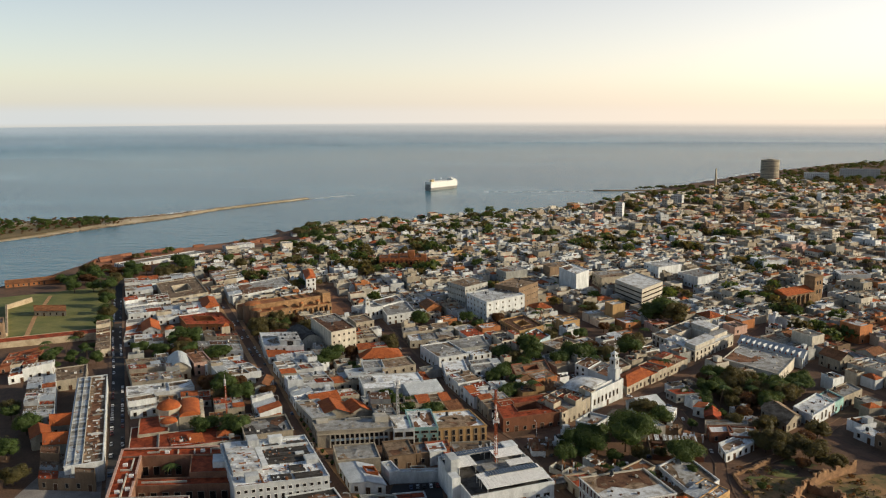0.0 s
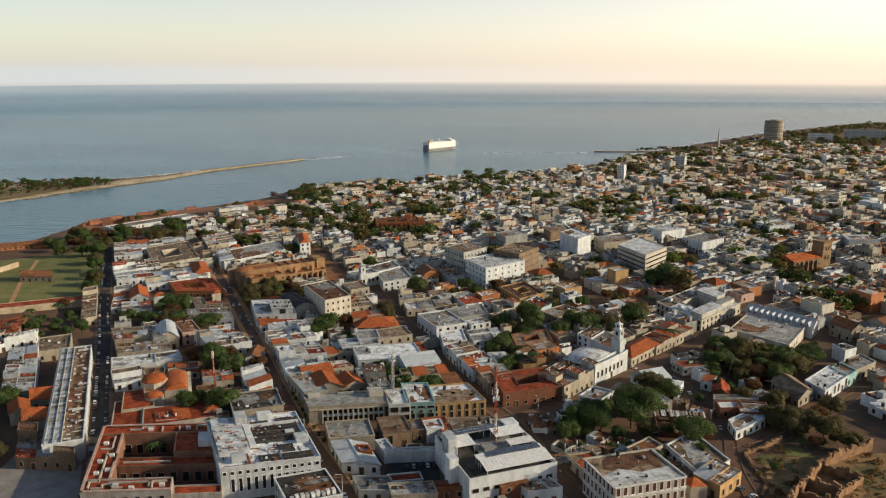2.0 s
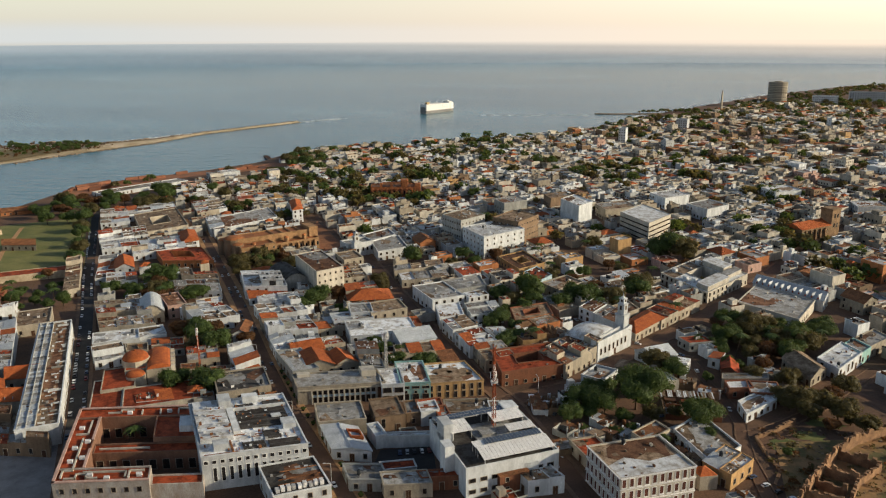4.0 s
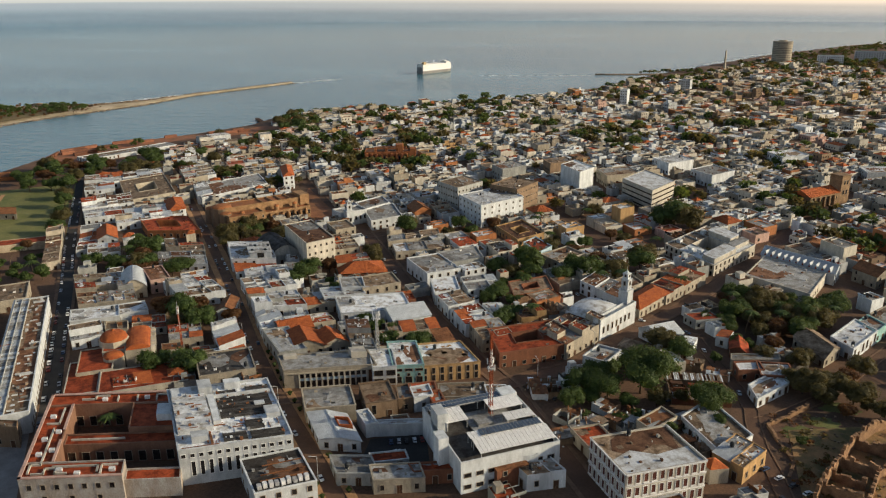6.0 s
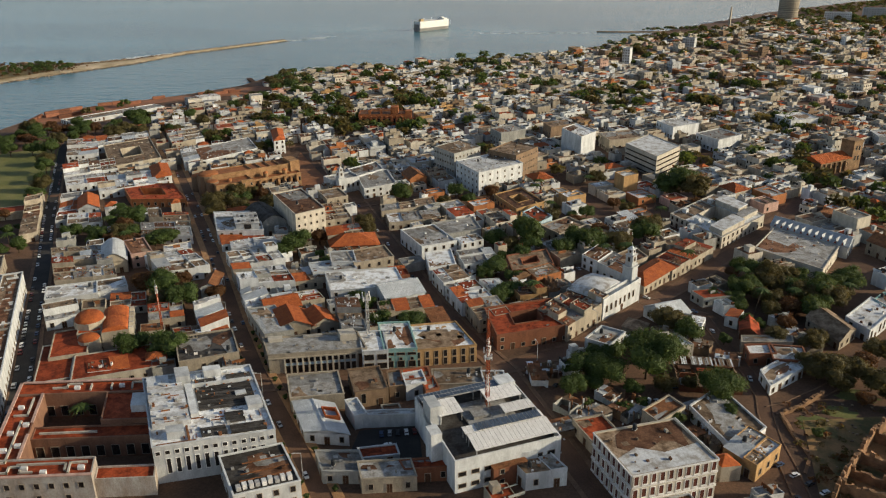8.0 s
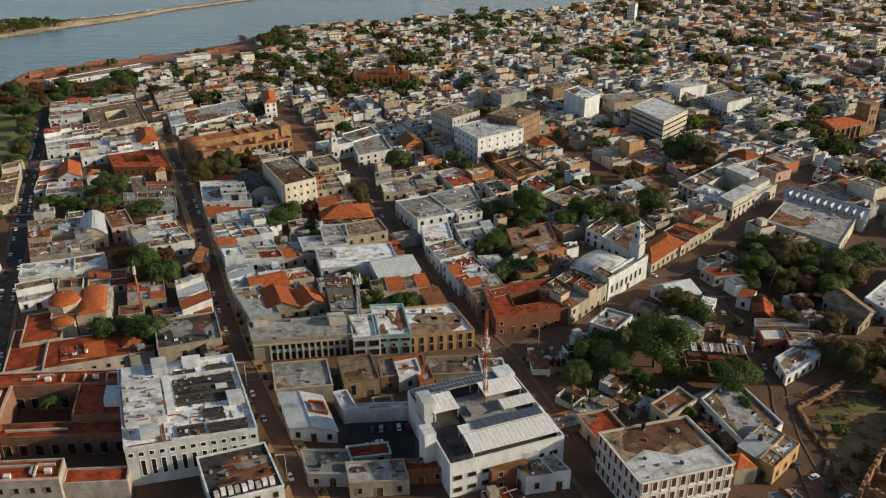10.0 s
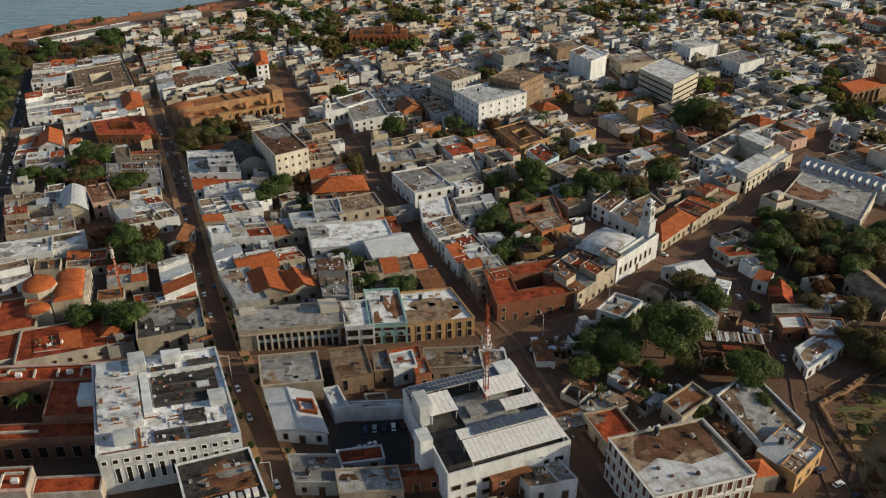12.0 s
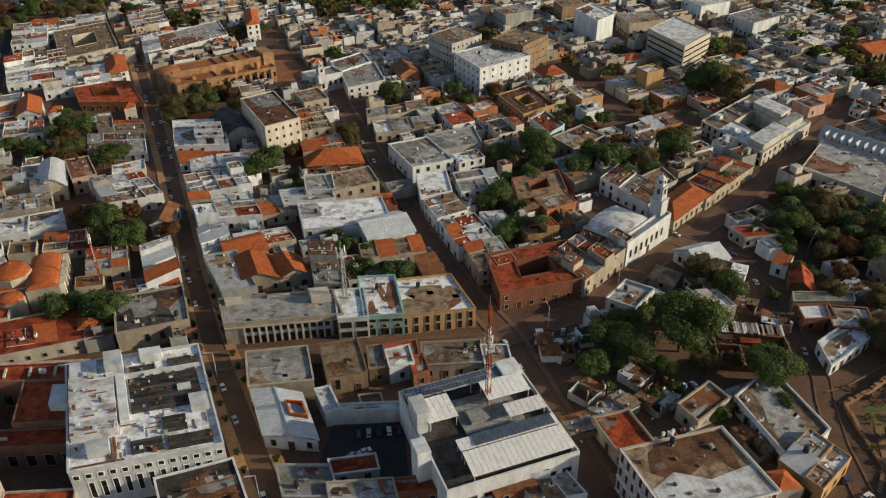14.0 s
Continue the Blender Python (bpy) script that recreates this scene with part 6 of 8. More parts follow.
def white_church():
    x, y, rot = 10.0, 307.0, 58.0
    claim(corners(x, y, rot, 30, 22, 80))
    root = raised("white_church", "white-washed church with a bright vaulted roof and bell tower", "church", x, y, rot)
    b = Mesh()
    block_shape(b, 0, 0, 27, 3.5, 8, 1.2)
    block_shape(b, 2, 3.5, 22, 18, 7, 0.5)
    part("wall", b.data("wall", wall_mat("w"), roof_mat("W")), root)
    v = Mesh()
    n, m = 12, 10
    for i in range(n):                                     # low vault over the nave
        for j in range(m):
            def q(i, j):
                a = math.pi * i / n
                return (12 - 9.5 * math.cos(a), 4 + 13.4 * j / m, 7 + 3.4 * math.sin(a) * (0.75 + 0.25 * math.sin(math.pi * j / m)))
            v.face(q(i, j), q(i + 1, j), q(i + 1, j + 1), q(i, j + 1))
    for j in (0, m):
        v.face(*((12 - 9.5 * math.cos(math.pi * i / n), 4 + 13.4 * j / m, 7 + 3.4 * 0.75 * math.sin(math.pi * i / n)) for i in range(n + 1)))
    part("vault", v.data("vault", roof_mat("W")), root, label="white-washed vaulted roof")
    for i in range(7):
        part("window", window_mesh(1.1, 2.6), root, pose(2.5 + 3.2 * i, 0, 3.0))
    part("door", door_mesh(), root, pose(13.5, 0, 0))
    bell_wall_tower(root, 25.0, 4.0, 4.3, 23.0, 3)


white_church()


def tower_church():
    x, y, rot = -141.0, 452.0, 45.0
    root = raised("bell_tower_church", "white church with a slender bell tower", "church", x, y, rot)
    b = Mesh()
    block_shape(b, -4, 3, 14, 15, 8, 0.8)
    part("nave", b.data("nave", wall_mat("w"), roof_mat("G")), root)
    bell_wall_tower(root, 0, 0, 4.6, 17.5, 3)
    for i in range(4):
        part("window", window_mesh(1.1, 2.2), root, pose(3.5 + 3 * i, 3, 3))


tower_church()


def red_church():
    x, y, rot = -186.0, 632.0, 12.0
    claim(corners(x, y, rot, 44, 40, 95))
    root = raised("brick_church", "tall orange-red brick church with buttresses and towers", "church", x, y, rot)
    mat = material("orange_brick", (0.45, 0.17, 0.06), (0.25, 0.09, 0.04), 0.3)
    b = Mesh()
    block_shape(b, 0, 0, 38, 16, 10, 0.6)
    block_shape(b, 8, 16, 34, 34, 8, 0.6)
    b.box(26, 2, 0, 32, 10, 16)
    b.box(38, 0, 0, 43, 7, 13)
    part("wall", b.data("wall", mat, roof_mat("B")), root)
    for i in range(9):
        q = Mesh()
        q.box(1 + 4.2 * i, -1.5, -1, 2.4 + 4.2 * i, 0, 9)
        part("buttress", q.data("buttress", mat), root)
        part("window", window_mesh(1.3, 3.4), root, pose(3.8 + 4.2 * i, 0, 3.5))
    for k in range(3):
        q = Mesh()
        q.box(8 + 9 * k, 2, 10, 10 + 9 * k, 4, 13.5)
        part("pinnacle", q.data("pinnacle", mat), root)


red_church()


# ---- lawn, plaza, car park ----
def sheet(name, pts, dz, mat, label, category):
    b = Mesh()
    n = 8
    for i in range(n):
        for j in range(n):
            def q(i, j):
                a, c = i / n, j / n
                x = (1 - a) * (1 - c) * pts[0][0] + a * (1 - c) * pts[1][0] + a * c * pts[2][0] + (1 - a) * c * pts[3][0]
                y = (1 - a) * (1 - c) * pts[0][1] + a * (1 - c) * pts[1][1] + a * c * pts[2][1] + (1 - a) * c * pts[3][1]
                return (x, y, level(x, y) + dz)
            b.face(q(i, j), q(i + 1, j), q(i + 1, j + 1), q(i, j + 1))
    claim(pts)
    return tagged(new(name, b.data(name, mat)), label, category, kind="structure")


sheet("ground_lawn", [(-345, 345), (-292, 392), (-385, 530), (-450, 470)], 0.15, LAWN, "mown fort lawn with worn pale patches", "lawn")
sheet("pavement_plaza", [(-178, 150), (-128, 150), (-160, 214), (-190, 206)], 0.12, material("plaza_stone", (0.36, 0.33, 0.30), (0.24, 0.21, 0.19), 0.2), "open stone-paved square", "square")
sheet("pavement_cathedral_square", [(-157, 449), (-151, 468), (-203, 546), (-184, 470)], 0.12, material("red_square_paving", (0.36, 0.16, 0.075), (0.22, 0.10, 0.05), 0.2, fine=3.0), "red paved square beside the cathedral", "square")
sheet("pavement_car_park", [(-57, 199), (-36, 206), (-42, 226), (-58, 220)], 0.1, ASPHALT, "small asphalt car park behind the houses", "car park")
sheet("ground_yard", [(62, 190), (130, 190), (130, 268), (68, 250)], 0.1, material("dusty_yard", (0.33, 0.19, 0.085), (0.12, 0.105, 0.042), 0.1, amount=0.3), "dusty open yard with worn grass", "yard")


def ruin(x, y, rot, pieces, label):
    """Broken brown stone walls with ragged tops."""
    root = raised("stone_ruin", label, "ruin", x, y, rot)
    rnd = random.Random(int(x * 3 + y))
    for u0, v0, u1, v1, h in pieces:
        b = Mesh()
        n = max(4, int(math.hypot(u1 - u0, v1 - v0) / 1.2))
        for i in range(n):
            a, c = i / n, (i + 1) / n
            t = 0.45
            hh = h * rnd.uniform(0.55, 1.0)
            x0, y0, x1, y1 = u0 + (u1 - u0) * a, v0 + (v1 - v0) * a, u0 + (u1 - u0) * c, v0 + (v1 - v0) * c
            nx, ny = -(y1 - y0), x1 - x0
            k = t / math.hypot(nx, ny)
            q = [(x0 - nx * k, y0 - ny * k), (x1 - nx * k, y1 - ny * k), (x1 + nx * k, y1 + ny * k), (x0 + nx * k, y0 + ny * k)]
            m = len(b.v)
            b.v += [(*p, -1) for p in q] + [(q[0][0], q[0][1], hh), (q[1][0], q[1][1], hh * rnd.uniform(0.85, 1.1)), (q[2][0], q[2][1], hh * rnd.uniform(0.85, 1.1)), (q[3][0], q[3][1], hh)]
            b.f += [(m, m + 1, m + 5, m + 4), (m + 1, m + 2, m + 6, m + 5), (m + 2, m + 3, m + 7, m + 6), (m + 3, m, m + 4, m + 7), (m + 4, m + 5, m + 6, m + 7)]
            b.m += [0] * 5
        part("ruined_wall", b.data("ruined_wall", material("ruin_stone", (0.36, 0.21, 0.11), (0.16, 0.09, 0.05), 0.4)), root)


ruin(66.7, 212.2, 0, ((0, 0, 2.7, 5.3, 5), (2.7, 5.3, 11.3, 19.7, 5.5), (11.3, 19.7, 18.1, 30.8, 6), (18.1, 30.8, 27.1, 41.7, 5), (27.1, 41.7, 40, 52, 4), (2.7, 5.3, 13, 0, 4.5), (7, 12.5, 15, 8.5, 4), (11.3, 19.7, 20, 15, 5), (18.1, 30.8, 29, 25, 4.5), (13, 0, 20, 15, 4), (20, 15, 29, 25, 3)), "roofless brown stone ruin with long broken walls in a dusty yard")
ruin(62.4, 251.6, 0, ((0, 0, 7.5, 6.6, 1.7), (7.5, 6.6, 15, 14.2, 1.9), (0, 0, 1.0, -8, 1.5), (1.0, -8, 3.6, -20, 1.2), (3.6, -20, 0.5, -28, 1.0)), "low stone retaining walls along the fork of the lane")
ruin(-20, 318, 30, ((0, 0, 14, 0, 6), (14, 0, 14, 16, 7), (0, 0, 0, 15, 5), (0, 15, 9, 15, 7)), "roofless red brick ruin with tall broken walls")



def dormer_hall():
    """A long hall under a light metal roof, with a row of pointed dormers, behind a low flat wing."""
    house(77, 388, -41, 32, 33, 106, 5.5, "h", "G", "block", "cream-walled wing with a grey flat roof")
    x, y, w, d, h = 90.0, 421.0, 38.0, 14.0, 6.5
    root = house(x, y, -41, w, d, 106, h, "w", "M", "gable", "long white hall with a row of pointed dormers")
    for i in range(11):
        u = 2.2 + 3.3 * i
        b = Mesh()
        b.face((u - 1.1, -0.1, h - 0.3), (u + 1.1, -0.1, h - 0.3), (u, -0.1, h + 2.4))
        b.face((u - 1.1, -0.1, h - 0.3), (u, -0.1, h + 2.4), (u - 0.6, 5.4, h + 2.2), (u - 1.4, 1.0, h))
        b.face((u, -0.1, h + 2.4), (u + 1.1, -0.1, h - 0.3), (u + 1.0, 1.0, h), (u - 0.6, 5.4, h + 2.2))
        dm = part("dormer", b.data("dormer", roof_mat("M")), root)
        g = Mesh()
        g.face((u - 0.55, -0.14, h), (u + 0.55, -0.14, h), (u, -0.14, h + 1.4))
        part("dormer_window", g.data("dormer_window", roof_mat("R")), dm)


dormer_hall()


def stone_church():
    """A brown stone church with a square tower and a red roof."""
    root = raised("stone_church", "old brown stone church with a square tower and red roof", "church", 143, 545, 40)
    st = material("church_stone", (0.34, 0.22, 0.12), (0.18, 0.11, 0.06), 0.3)
    b = Mesh()
    b.box(30, 1, -1, 39, 10, 19)
    part("tower", b.data("tower", st), root)
    c = Mesh()
    c.box(29.7, 0.7, 18.2, 39.3, 10.3, 18.9)
    part("cornice", c.data("cornice", st), root)
    for k in range(2):
        for zz in (6, 12.5):
            part("window", window_mesh(1.3, 2.8), root, pose(33 + 3 * k, 1, zz))
            part("window", window_mesh(1.3, 2.8), root, pose(39, 4 + 3 * k, zz, 0, 0, 90))
    n = Mesh()
    n.box(0, 1, -1, 30, 17, 8)
    part("nave", n.data("nave", st), root)
    r = Mesh()
    r.face((-0.5, 0.4, 8), (30, 0.4, 8), (30, 9, 11.4), (-0.5, 9, 11.4))
    r.face((30, 17.6, 8), (-0.5, 17.6, 8), (-0.5, 9, 11.4), (30, 9, 11.4))
    r.face((-0.4, 1, 8), (-0.4, 17, 8), (-0.4, 9, 11.2))
    part("roof", r.data("roof", roof_mat("T")), root)
    for k in range(5):
        q = Mesh()
        q.box(3 + 5 * k, -0.2, -1, 4.2 + 5 * k, 1, 7)
        part("buttress", q.data("buttress", st), root)
        part("window", window_mesh(1.2, 2.6), root, pose(6 + 5 * k, 1, 3))
    claim([(138, 530), (180, 566), (166, 590), (126, 552)])


stone_church()


def fort_wall():
    """The low stone wall round the fort lawn, with a red-topped gallery along the street side."""
    st = material("fort_stone", (0.54, 0.44, 0.31), (0.34, 0.26, 0.17), 0.3)
    for a, c, hh, top in (((-410, 464), (-410, 439), 3.6, "S"), ((-410, 439), (-352, 373), 3.6, "S"), ((-348, 352), (-296, 388), 3.4, "R")):
        ln, rot = math.dist(a, c), math.degrees(math.atan2(c[1] - a[1], c[0] - a[0]))
        root = raised("fort_wall", "low stone rampart wall round the lawn", "wall", a[0], a[1], rot)
        b = Mesh()
        wd = 1.2 if top == "S" else 11.0
        block_shape(b, 0, -wd, ln, 0, hh, 0.3)
        part("wall", b.data("wall", st, roof_mat(top)), root)
    b = Mesh()
    ribbon(b, densify([(-330, 360), (-372, 420), (-412, 486)], 6), -1.4, 1.4, 0.2)
    tagged(new("pavement_lawn_path", b.data("path", PAVE)), "pale path across the fort lawn", "path", kind="structure")


fort_wall()


# ---- trees ----
def crown_mesh(seed, r, mat, leaves=620, squash=0.8, size=0.28):
    """A crown of uneven lobes, each a lumpy mass of foliage with leaf clumps standing out of it."""
    rnd = random.Random(seed)
    lobes = [(Vector((rnd.uniform(-0.58, 0.58) * r, rnd.uniform(-0.58, 0.58) * r, rnd.uniform(-0.2, 0.5) * r * squash)), rnd.uniform(0.24, 0.46) * r) for _ in range(17)]
    b = Mesh()
    for c, lr in lobes:
        k, n, rings = len(b.v), 9, 6
        for j in range(rings + 1):
            e = -math.pi / 2 + math.pi * j / rings
            for i in range(n):
                a = 2 * math.pi * (i + 0.5 * (j % 2)) / n
                q = lr * 0.88 * rnd.uniform(0.8, 1.12)
                b.v.append((c.x + q * math.cos(a) * math.cos(e), c.y + q * math.sin(a) * math.cos(e), c.z + q * squash * math.sin(e)))
        for j in range(rings):
            for i in range(n):
                b.f.append((k + j * n + i, k + j * n + (i + 1) % n, k + (j + 1) * n + (i + 1) % n, k + (j + 1) * n + i))
                b.m.append(0)
    for _ in range(leaves):
        c, lr = rnd.choice(lobes)
        a, e = rnd.uniform(0, 2 * math.pi), math.asin(rnd.uniform(-0.5, 1))
        n = Vector((math.cos(a) * math.cos(e), math.sin(a) * math.cos(e), math.sin(e)))
        p = c + Vector((n.x, n.y, n.z * squash)) * lr * rnd.uniform(0.84, 1.28)
        m = (n + Vector((rnd.uniform(-0.7, 0.7), rnd.uniform(-0.7, 0.7), rnd.uniform(-0.4, 0.7)))).normalized()
        t = m.cross(Vector((rnd.uniform(-1, 1), rnd.uniform(-1, 1), rnd.uniform(-1, 1)))).normalized()
        s = m.cross(t).normalized()
        k = size * rnd.uniform(0.5, 1.2)
        b.face(p - t * k, p - s * k * 0.7, p + t * k, p + s * k * 0.7)
    return b.data("crown", mat)


def trunk_mesh(h, r):
    b = Mesh()
    b.tube(0, 0, -0.5, h * 0.55, 0.32, 0.2, 8, cap=False)
    for k in range(5):
        a = k * 1.26
        b.beam((0, 0, h * (0.4 + 0.03 * k)), (math.cos(a) * r * 0.5, math.sin(a) * r * 0.5, h * 0.85), 0.09)
    return b.data("trunk", BARK)


TREES, DISTANT = [], []
for k, (mat, r, word) in enumerate(((LEAF, 4.2, "green"), (LEAF, 5.4, "dark green"), (LEAF2, 4.6, "olive green"), (LEAF3, 4.0, "russet and green"), (LEAF, 3.2, "small green"), (LEAF2, 5.8, "wide olive"), (LEAF, 8.2, "large dark green"))):
    TREES.append((crown_mesh(k + 3, r, mat, int((800 if r < 7 else 1300) * r)), trunk_mesh(r * 0.95, r), r, f"{word} broad-leaved tree among the houses"))


def tree(x, y, k=None, scale=1.0):
    k = random.choice((0, 0, 1, 1, 2, 3, 4, 5)) if k is None else k
    if math.hypot(x, y - 40) > 470 and x > -300:
        DISTANT.append((x, y, TREES[k][2] * scale * 0.85))
        return
    crown, trunk, r, label = TREES[k]
    root = thing("tree", label, "tree", pose(x, y, level(x, y), 0, 0, random.uniform(0, 360)))
    root.scale = (scale, scale, scale * random.uniform(0.85, 1.1))
    part("trunk", trunk, root)
    part("crown", crown, root, pose(0, 0, r * 0.86))


def palm(x, y, h=8.0):
    if "palm" not in SHARED:
        t = Mesh()
        for i in range(7):
            t.v += [(0.0208 * i * i + (0.03 - 0.002 * i) * math.cos(2 * math.pi * k / 7), (0.03 - 0.002 * i) * math.sin(2 * math.pi * k / 7), i / 6) for k in range(7)]
        t.f = [(7 * i + k, 7 * i + (k + 1) % 7, 7 * i + 7 + (k + 1) % 7, 7 * i + 7 + k) for i in range(6) for k in range(7)]
        t.m = [0] * len(t.f)
        c = Mesh()
        rnd = random.Random(5)
        for f in range(22):
            a, el = f * 0.838, rnd.uniform(-0.1, 0.75)
            prev = None
            for i in range(7):
                s = i / 6
                rad, z = 3.7 * s * math.cos(el * 0.6), 1.5 * s * math.sin(el) - 1.7 * s * s + 0.4
                p = Vector((math.cos(a) * rad, math.sin(a) * rad, z))
                if prev is not None:
                    side = Vector((-math.sin(a), math.cos(a), 0)) * 0.62 * math.sin(math.pi * min(s + 0.08, 0.97))
                    c.face(prev, p, p + side - Vector((0, 0, 0.25)), prev + side - Vector((0, 0, 0.2)))
                    c.face(p, prev, prev - side - Vector((0, 0, 0.2)), p - side - Vector((0, 0, 0.25)))
                prev = p
        SHARED["palm"] = (t.data("palm_trunk", BARK), c.data("palm_crown", LEAF))
    tm, cm = SHARED["palm"]
    root = thing("palm_tree", "tall palm with a crown of drooping fronds", "palm", pose(x, y, level(x, y), 0, 0, random.uniform(0, 360)))
    o = part("trunk", tm, root)
    o.scale = (6, 6, h)
    part("crown", cm, root, pose(4.5, 0, h))


def wood(poly, count, kinds, smin=0.9, smax=1.3, gap=4.5, palms=0.0):
    """Trees strewn over a four-sided patch."""
    done = []
    for _ in range(count * 6):
        if len(done) >= count:
            break
        a, c = random.random(), random.random()
        x = (1 - a) * (1 - c) * poly[0][0] + a * (1 - c) * poly[1][0] + a * c * poly[2][0] + (1 - a) * c * poly[3][0]
        y = (1 - a) * (1 - c) * poly[0][1] + a * (1 - c) * poly[1][1] + a * c * poly[2][1] + (1 - a) * c * poly[3][1]
        if all(math.dist((x, y), q) > gap for q in done):
            done.append((x, y))
            if random.random() < palms:
                palm(x, y, random.uniform(7, 10))
            else:
                tree(x, y, random.choice(kinds), random.uniform(smin, smax))


random.seed(11)
for x, y, k, s in ((24, 266, 6, 0.95), (13, 260, 6, 0.62), (5, 262, 1, 0.8), (33, 303, 2, 0.95), (40, 294, 0, 0.95), (45, 258, 6, 0.68), (1, 251, 1, 0.6), (20, 255, 0, 0.6), (9, 270, 1, 0.7), (29, 258, 2, 0.6),
                   (-30, 317, 1, 0.7), (-26, 322, 1, 0.7), (-80, 299, 4, 0.9), (-72, 299, 0, 0.6), (-70, 285, 0, 0.7), (-58, 284, 1, 0.7), (-129, 353, 0, 1.2), (-132, 347, 0, 1.0),
                   (-200, 409, 2, 0.9), (-194, 414, 2, 0.9), (-184, 409, 2, 0.9), (-176, 405, 0, 0.8), (-173, 298, 3, 1.1), (-163, 296, 1, 1.0), (-152, 290, 3, 1.0), (-158, 285, 2, 0.8),
                   (-147, 248, 0, 1.0), (-134, 249, 1, 0.9), (-226, 374, 1, 1.0), (-230, 351, 0, 0.9), (-221, 355, 2, 0.9), (-194, 356, 4, 1.0), (-41, 382, 1, 0.8), (-33, 378, 2, 0.8),
                   (-23, 377, 1, 0.8), (-8, 374, 1, 0.8), (-2, 384, 0, 1.2), (4, 381, 1, 1.0), (17, 384, 2, 1.1), (53, 489, 1, 1.5), (61, 481, 2, 1.4), (-103, 444, 1, 0.9), (-168, 415, 2, 1.0), (-157, 420, 3, 1.0), (-85, 304, 4, 0.8), (61, 464, 3, 0.8)):
    tree(x, y, k, s * 1.4)
for x, y, k, s in ((81, 275, 5, 1.1), (88, 279, 2, 1.2), (95, 286, 3, 1.0), (101, 294, 2, 1.1), (76, 281, 5, 0.9), (-306, 404, 1, 1.1), (-318, 424, 5, 1.1), (-331, 440, 0, 1.2), (-344, 462, 1, 1.2), (-358, 482, 5, 1.2), (-372, 505, 1, 1.3), (-300, 372, 3, 0.9), (9, 262, 1, 0.8), (7, 255, 1, 0.7), (31, 240, 4, 0.9), (47, 246, 1, 0.6), (37, 262, 2, 0.6), (17, 244, 4, 0.8), (70, 300, 2, 0.9), (76, 312, 3, 1.0), (80, 296, 5, 0.8), (88, 262, 3, 0.8), (84, 270, 2, 0.9), (78, 276, 5, 0.8), (96, 268, 2, 0.7), (70, 242, 4, 0.6), (-104, 452, 2, 0.9)):
    tree(x, y, k, s)
def grove(cx, cy, rad, n, smin, smax, palms=0.1):
    """Trees in the yards behind the houses, where nothing stands."""
    done = 0
    for _ in range(n * 8):
        x, y = cx + random.uniform(-rad, rad), cy + random.uniform(-rad, rad)
        if done < n and is_free([(x - 1.5, y - 1.5), (x + 1.5, y - 1.5), (x + 1.5, y + 1.5), (x - 1.5, y + 1.5)]) and not near_street(x, y, 6):
            done += 1
            claim([(x - 3, y - 3), (x + 3, y - 3), (x + 3, y + 3), (x - 3, y + 3)])
            if random.random() < palms:
                palm(x, y, random.uniform(7, 9))
            else:
                tree(x, y, random.choice((0, 1, 1, 2, 3, 5)), random.uniform(smin, smax))


for cx0, cy0, rad, n in ((-240, 362, 14, 7), (-218, 352, 14, 7), (-200, 356, 12, 5), (-240, 384, 10, 4), (-200, 408, 12, 5), (-189, 428, 10, 4), (-150, 300, 14, 5), (-90, 330, 16, 5), (-110, 380, 16, 4), (-40, 350, 16, 5), (-10, 420, 20, 6), (30, 440, 18, 5), (-60, 460, 20, 6),
                        (-257, 652, 26, 9), (-300, 705, 24, 8), (-244, 722, 24, 8), (-189, 644, 24, 8), (-171, 710, 24, 7), (-330, 570, 14, 5), (-290, 560, 18, 6), (0, 520, 26, 7), (60, 560, 26, 7), (-90, 560, 24, 7)):
    grove(cx0, cy0, rad, n, 0.75, 1.25)
tree(66, 428, 2, 0.9)
tree(61, 433, 0, 0.7)
PARK = [(60, 318), (94, 322), (118, 360), (62, 370)]
claim(PARK)
wood(PARK, 38, (0, 1, 1, 0, 2, 5, 3), 0.85, 1.3, 5.0, 0.22)
for p in ([(-386, 525), (-352, 590), (-375, 645), (-412, 580)], [(-391, 473), (-378, 526), (-428, 588), (-442, 534)]):
    claim(p)
    wood(p, 18, (0, 1, 1, 0, 5, 3), 1.1, 1.45, 8, 0.1)
for p, n in (([(-320, 723), (-202, 808), (-246, 940), (-350, 860)], 34), ([(-230, 622), (-190, 618), (-229, 738), (-271, 716)], 20), ([(-180, 703), (-135, 711), (-156, 815), (-208, 807)], 14), ([(-190, 600), (-123, 600), (-135, 630), (-190, 628)], 9)):
    wood(p, n, (0, 1, 1, 2, 5), 1.0, 1.6, 9, 0.1)
claim([(-190, 175), (-183, 190), (-235, 262), (-275, 262)])
wood([(-200, 165), (-190, 195), (-240, 262), (-300, 262)], 18, (1, 1, 0, 5), 0.8, 1.2, 6)
claim([(-284, 312), (-256, 327), (-279, 363), (-312, 348)])
wood([(-284, 312), (-256, 327), (-279, 363), (-312, 348)], 16, (0, 1, 4), 0.8, 1.2, 5, 0.45)
for x, y in ((-138, 203), (-126, 205), (14, 372), (50, 372), (-28, 470), (-24, 474), (-22, 322), (20, 378), (24, 376)):
    palm(x, y, 6.0 if y < 210 else 8.5)


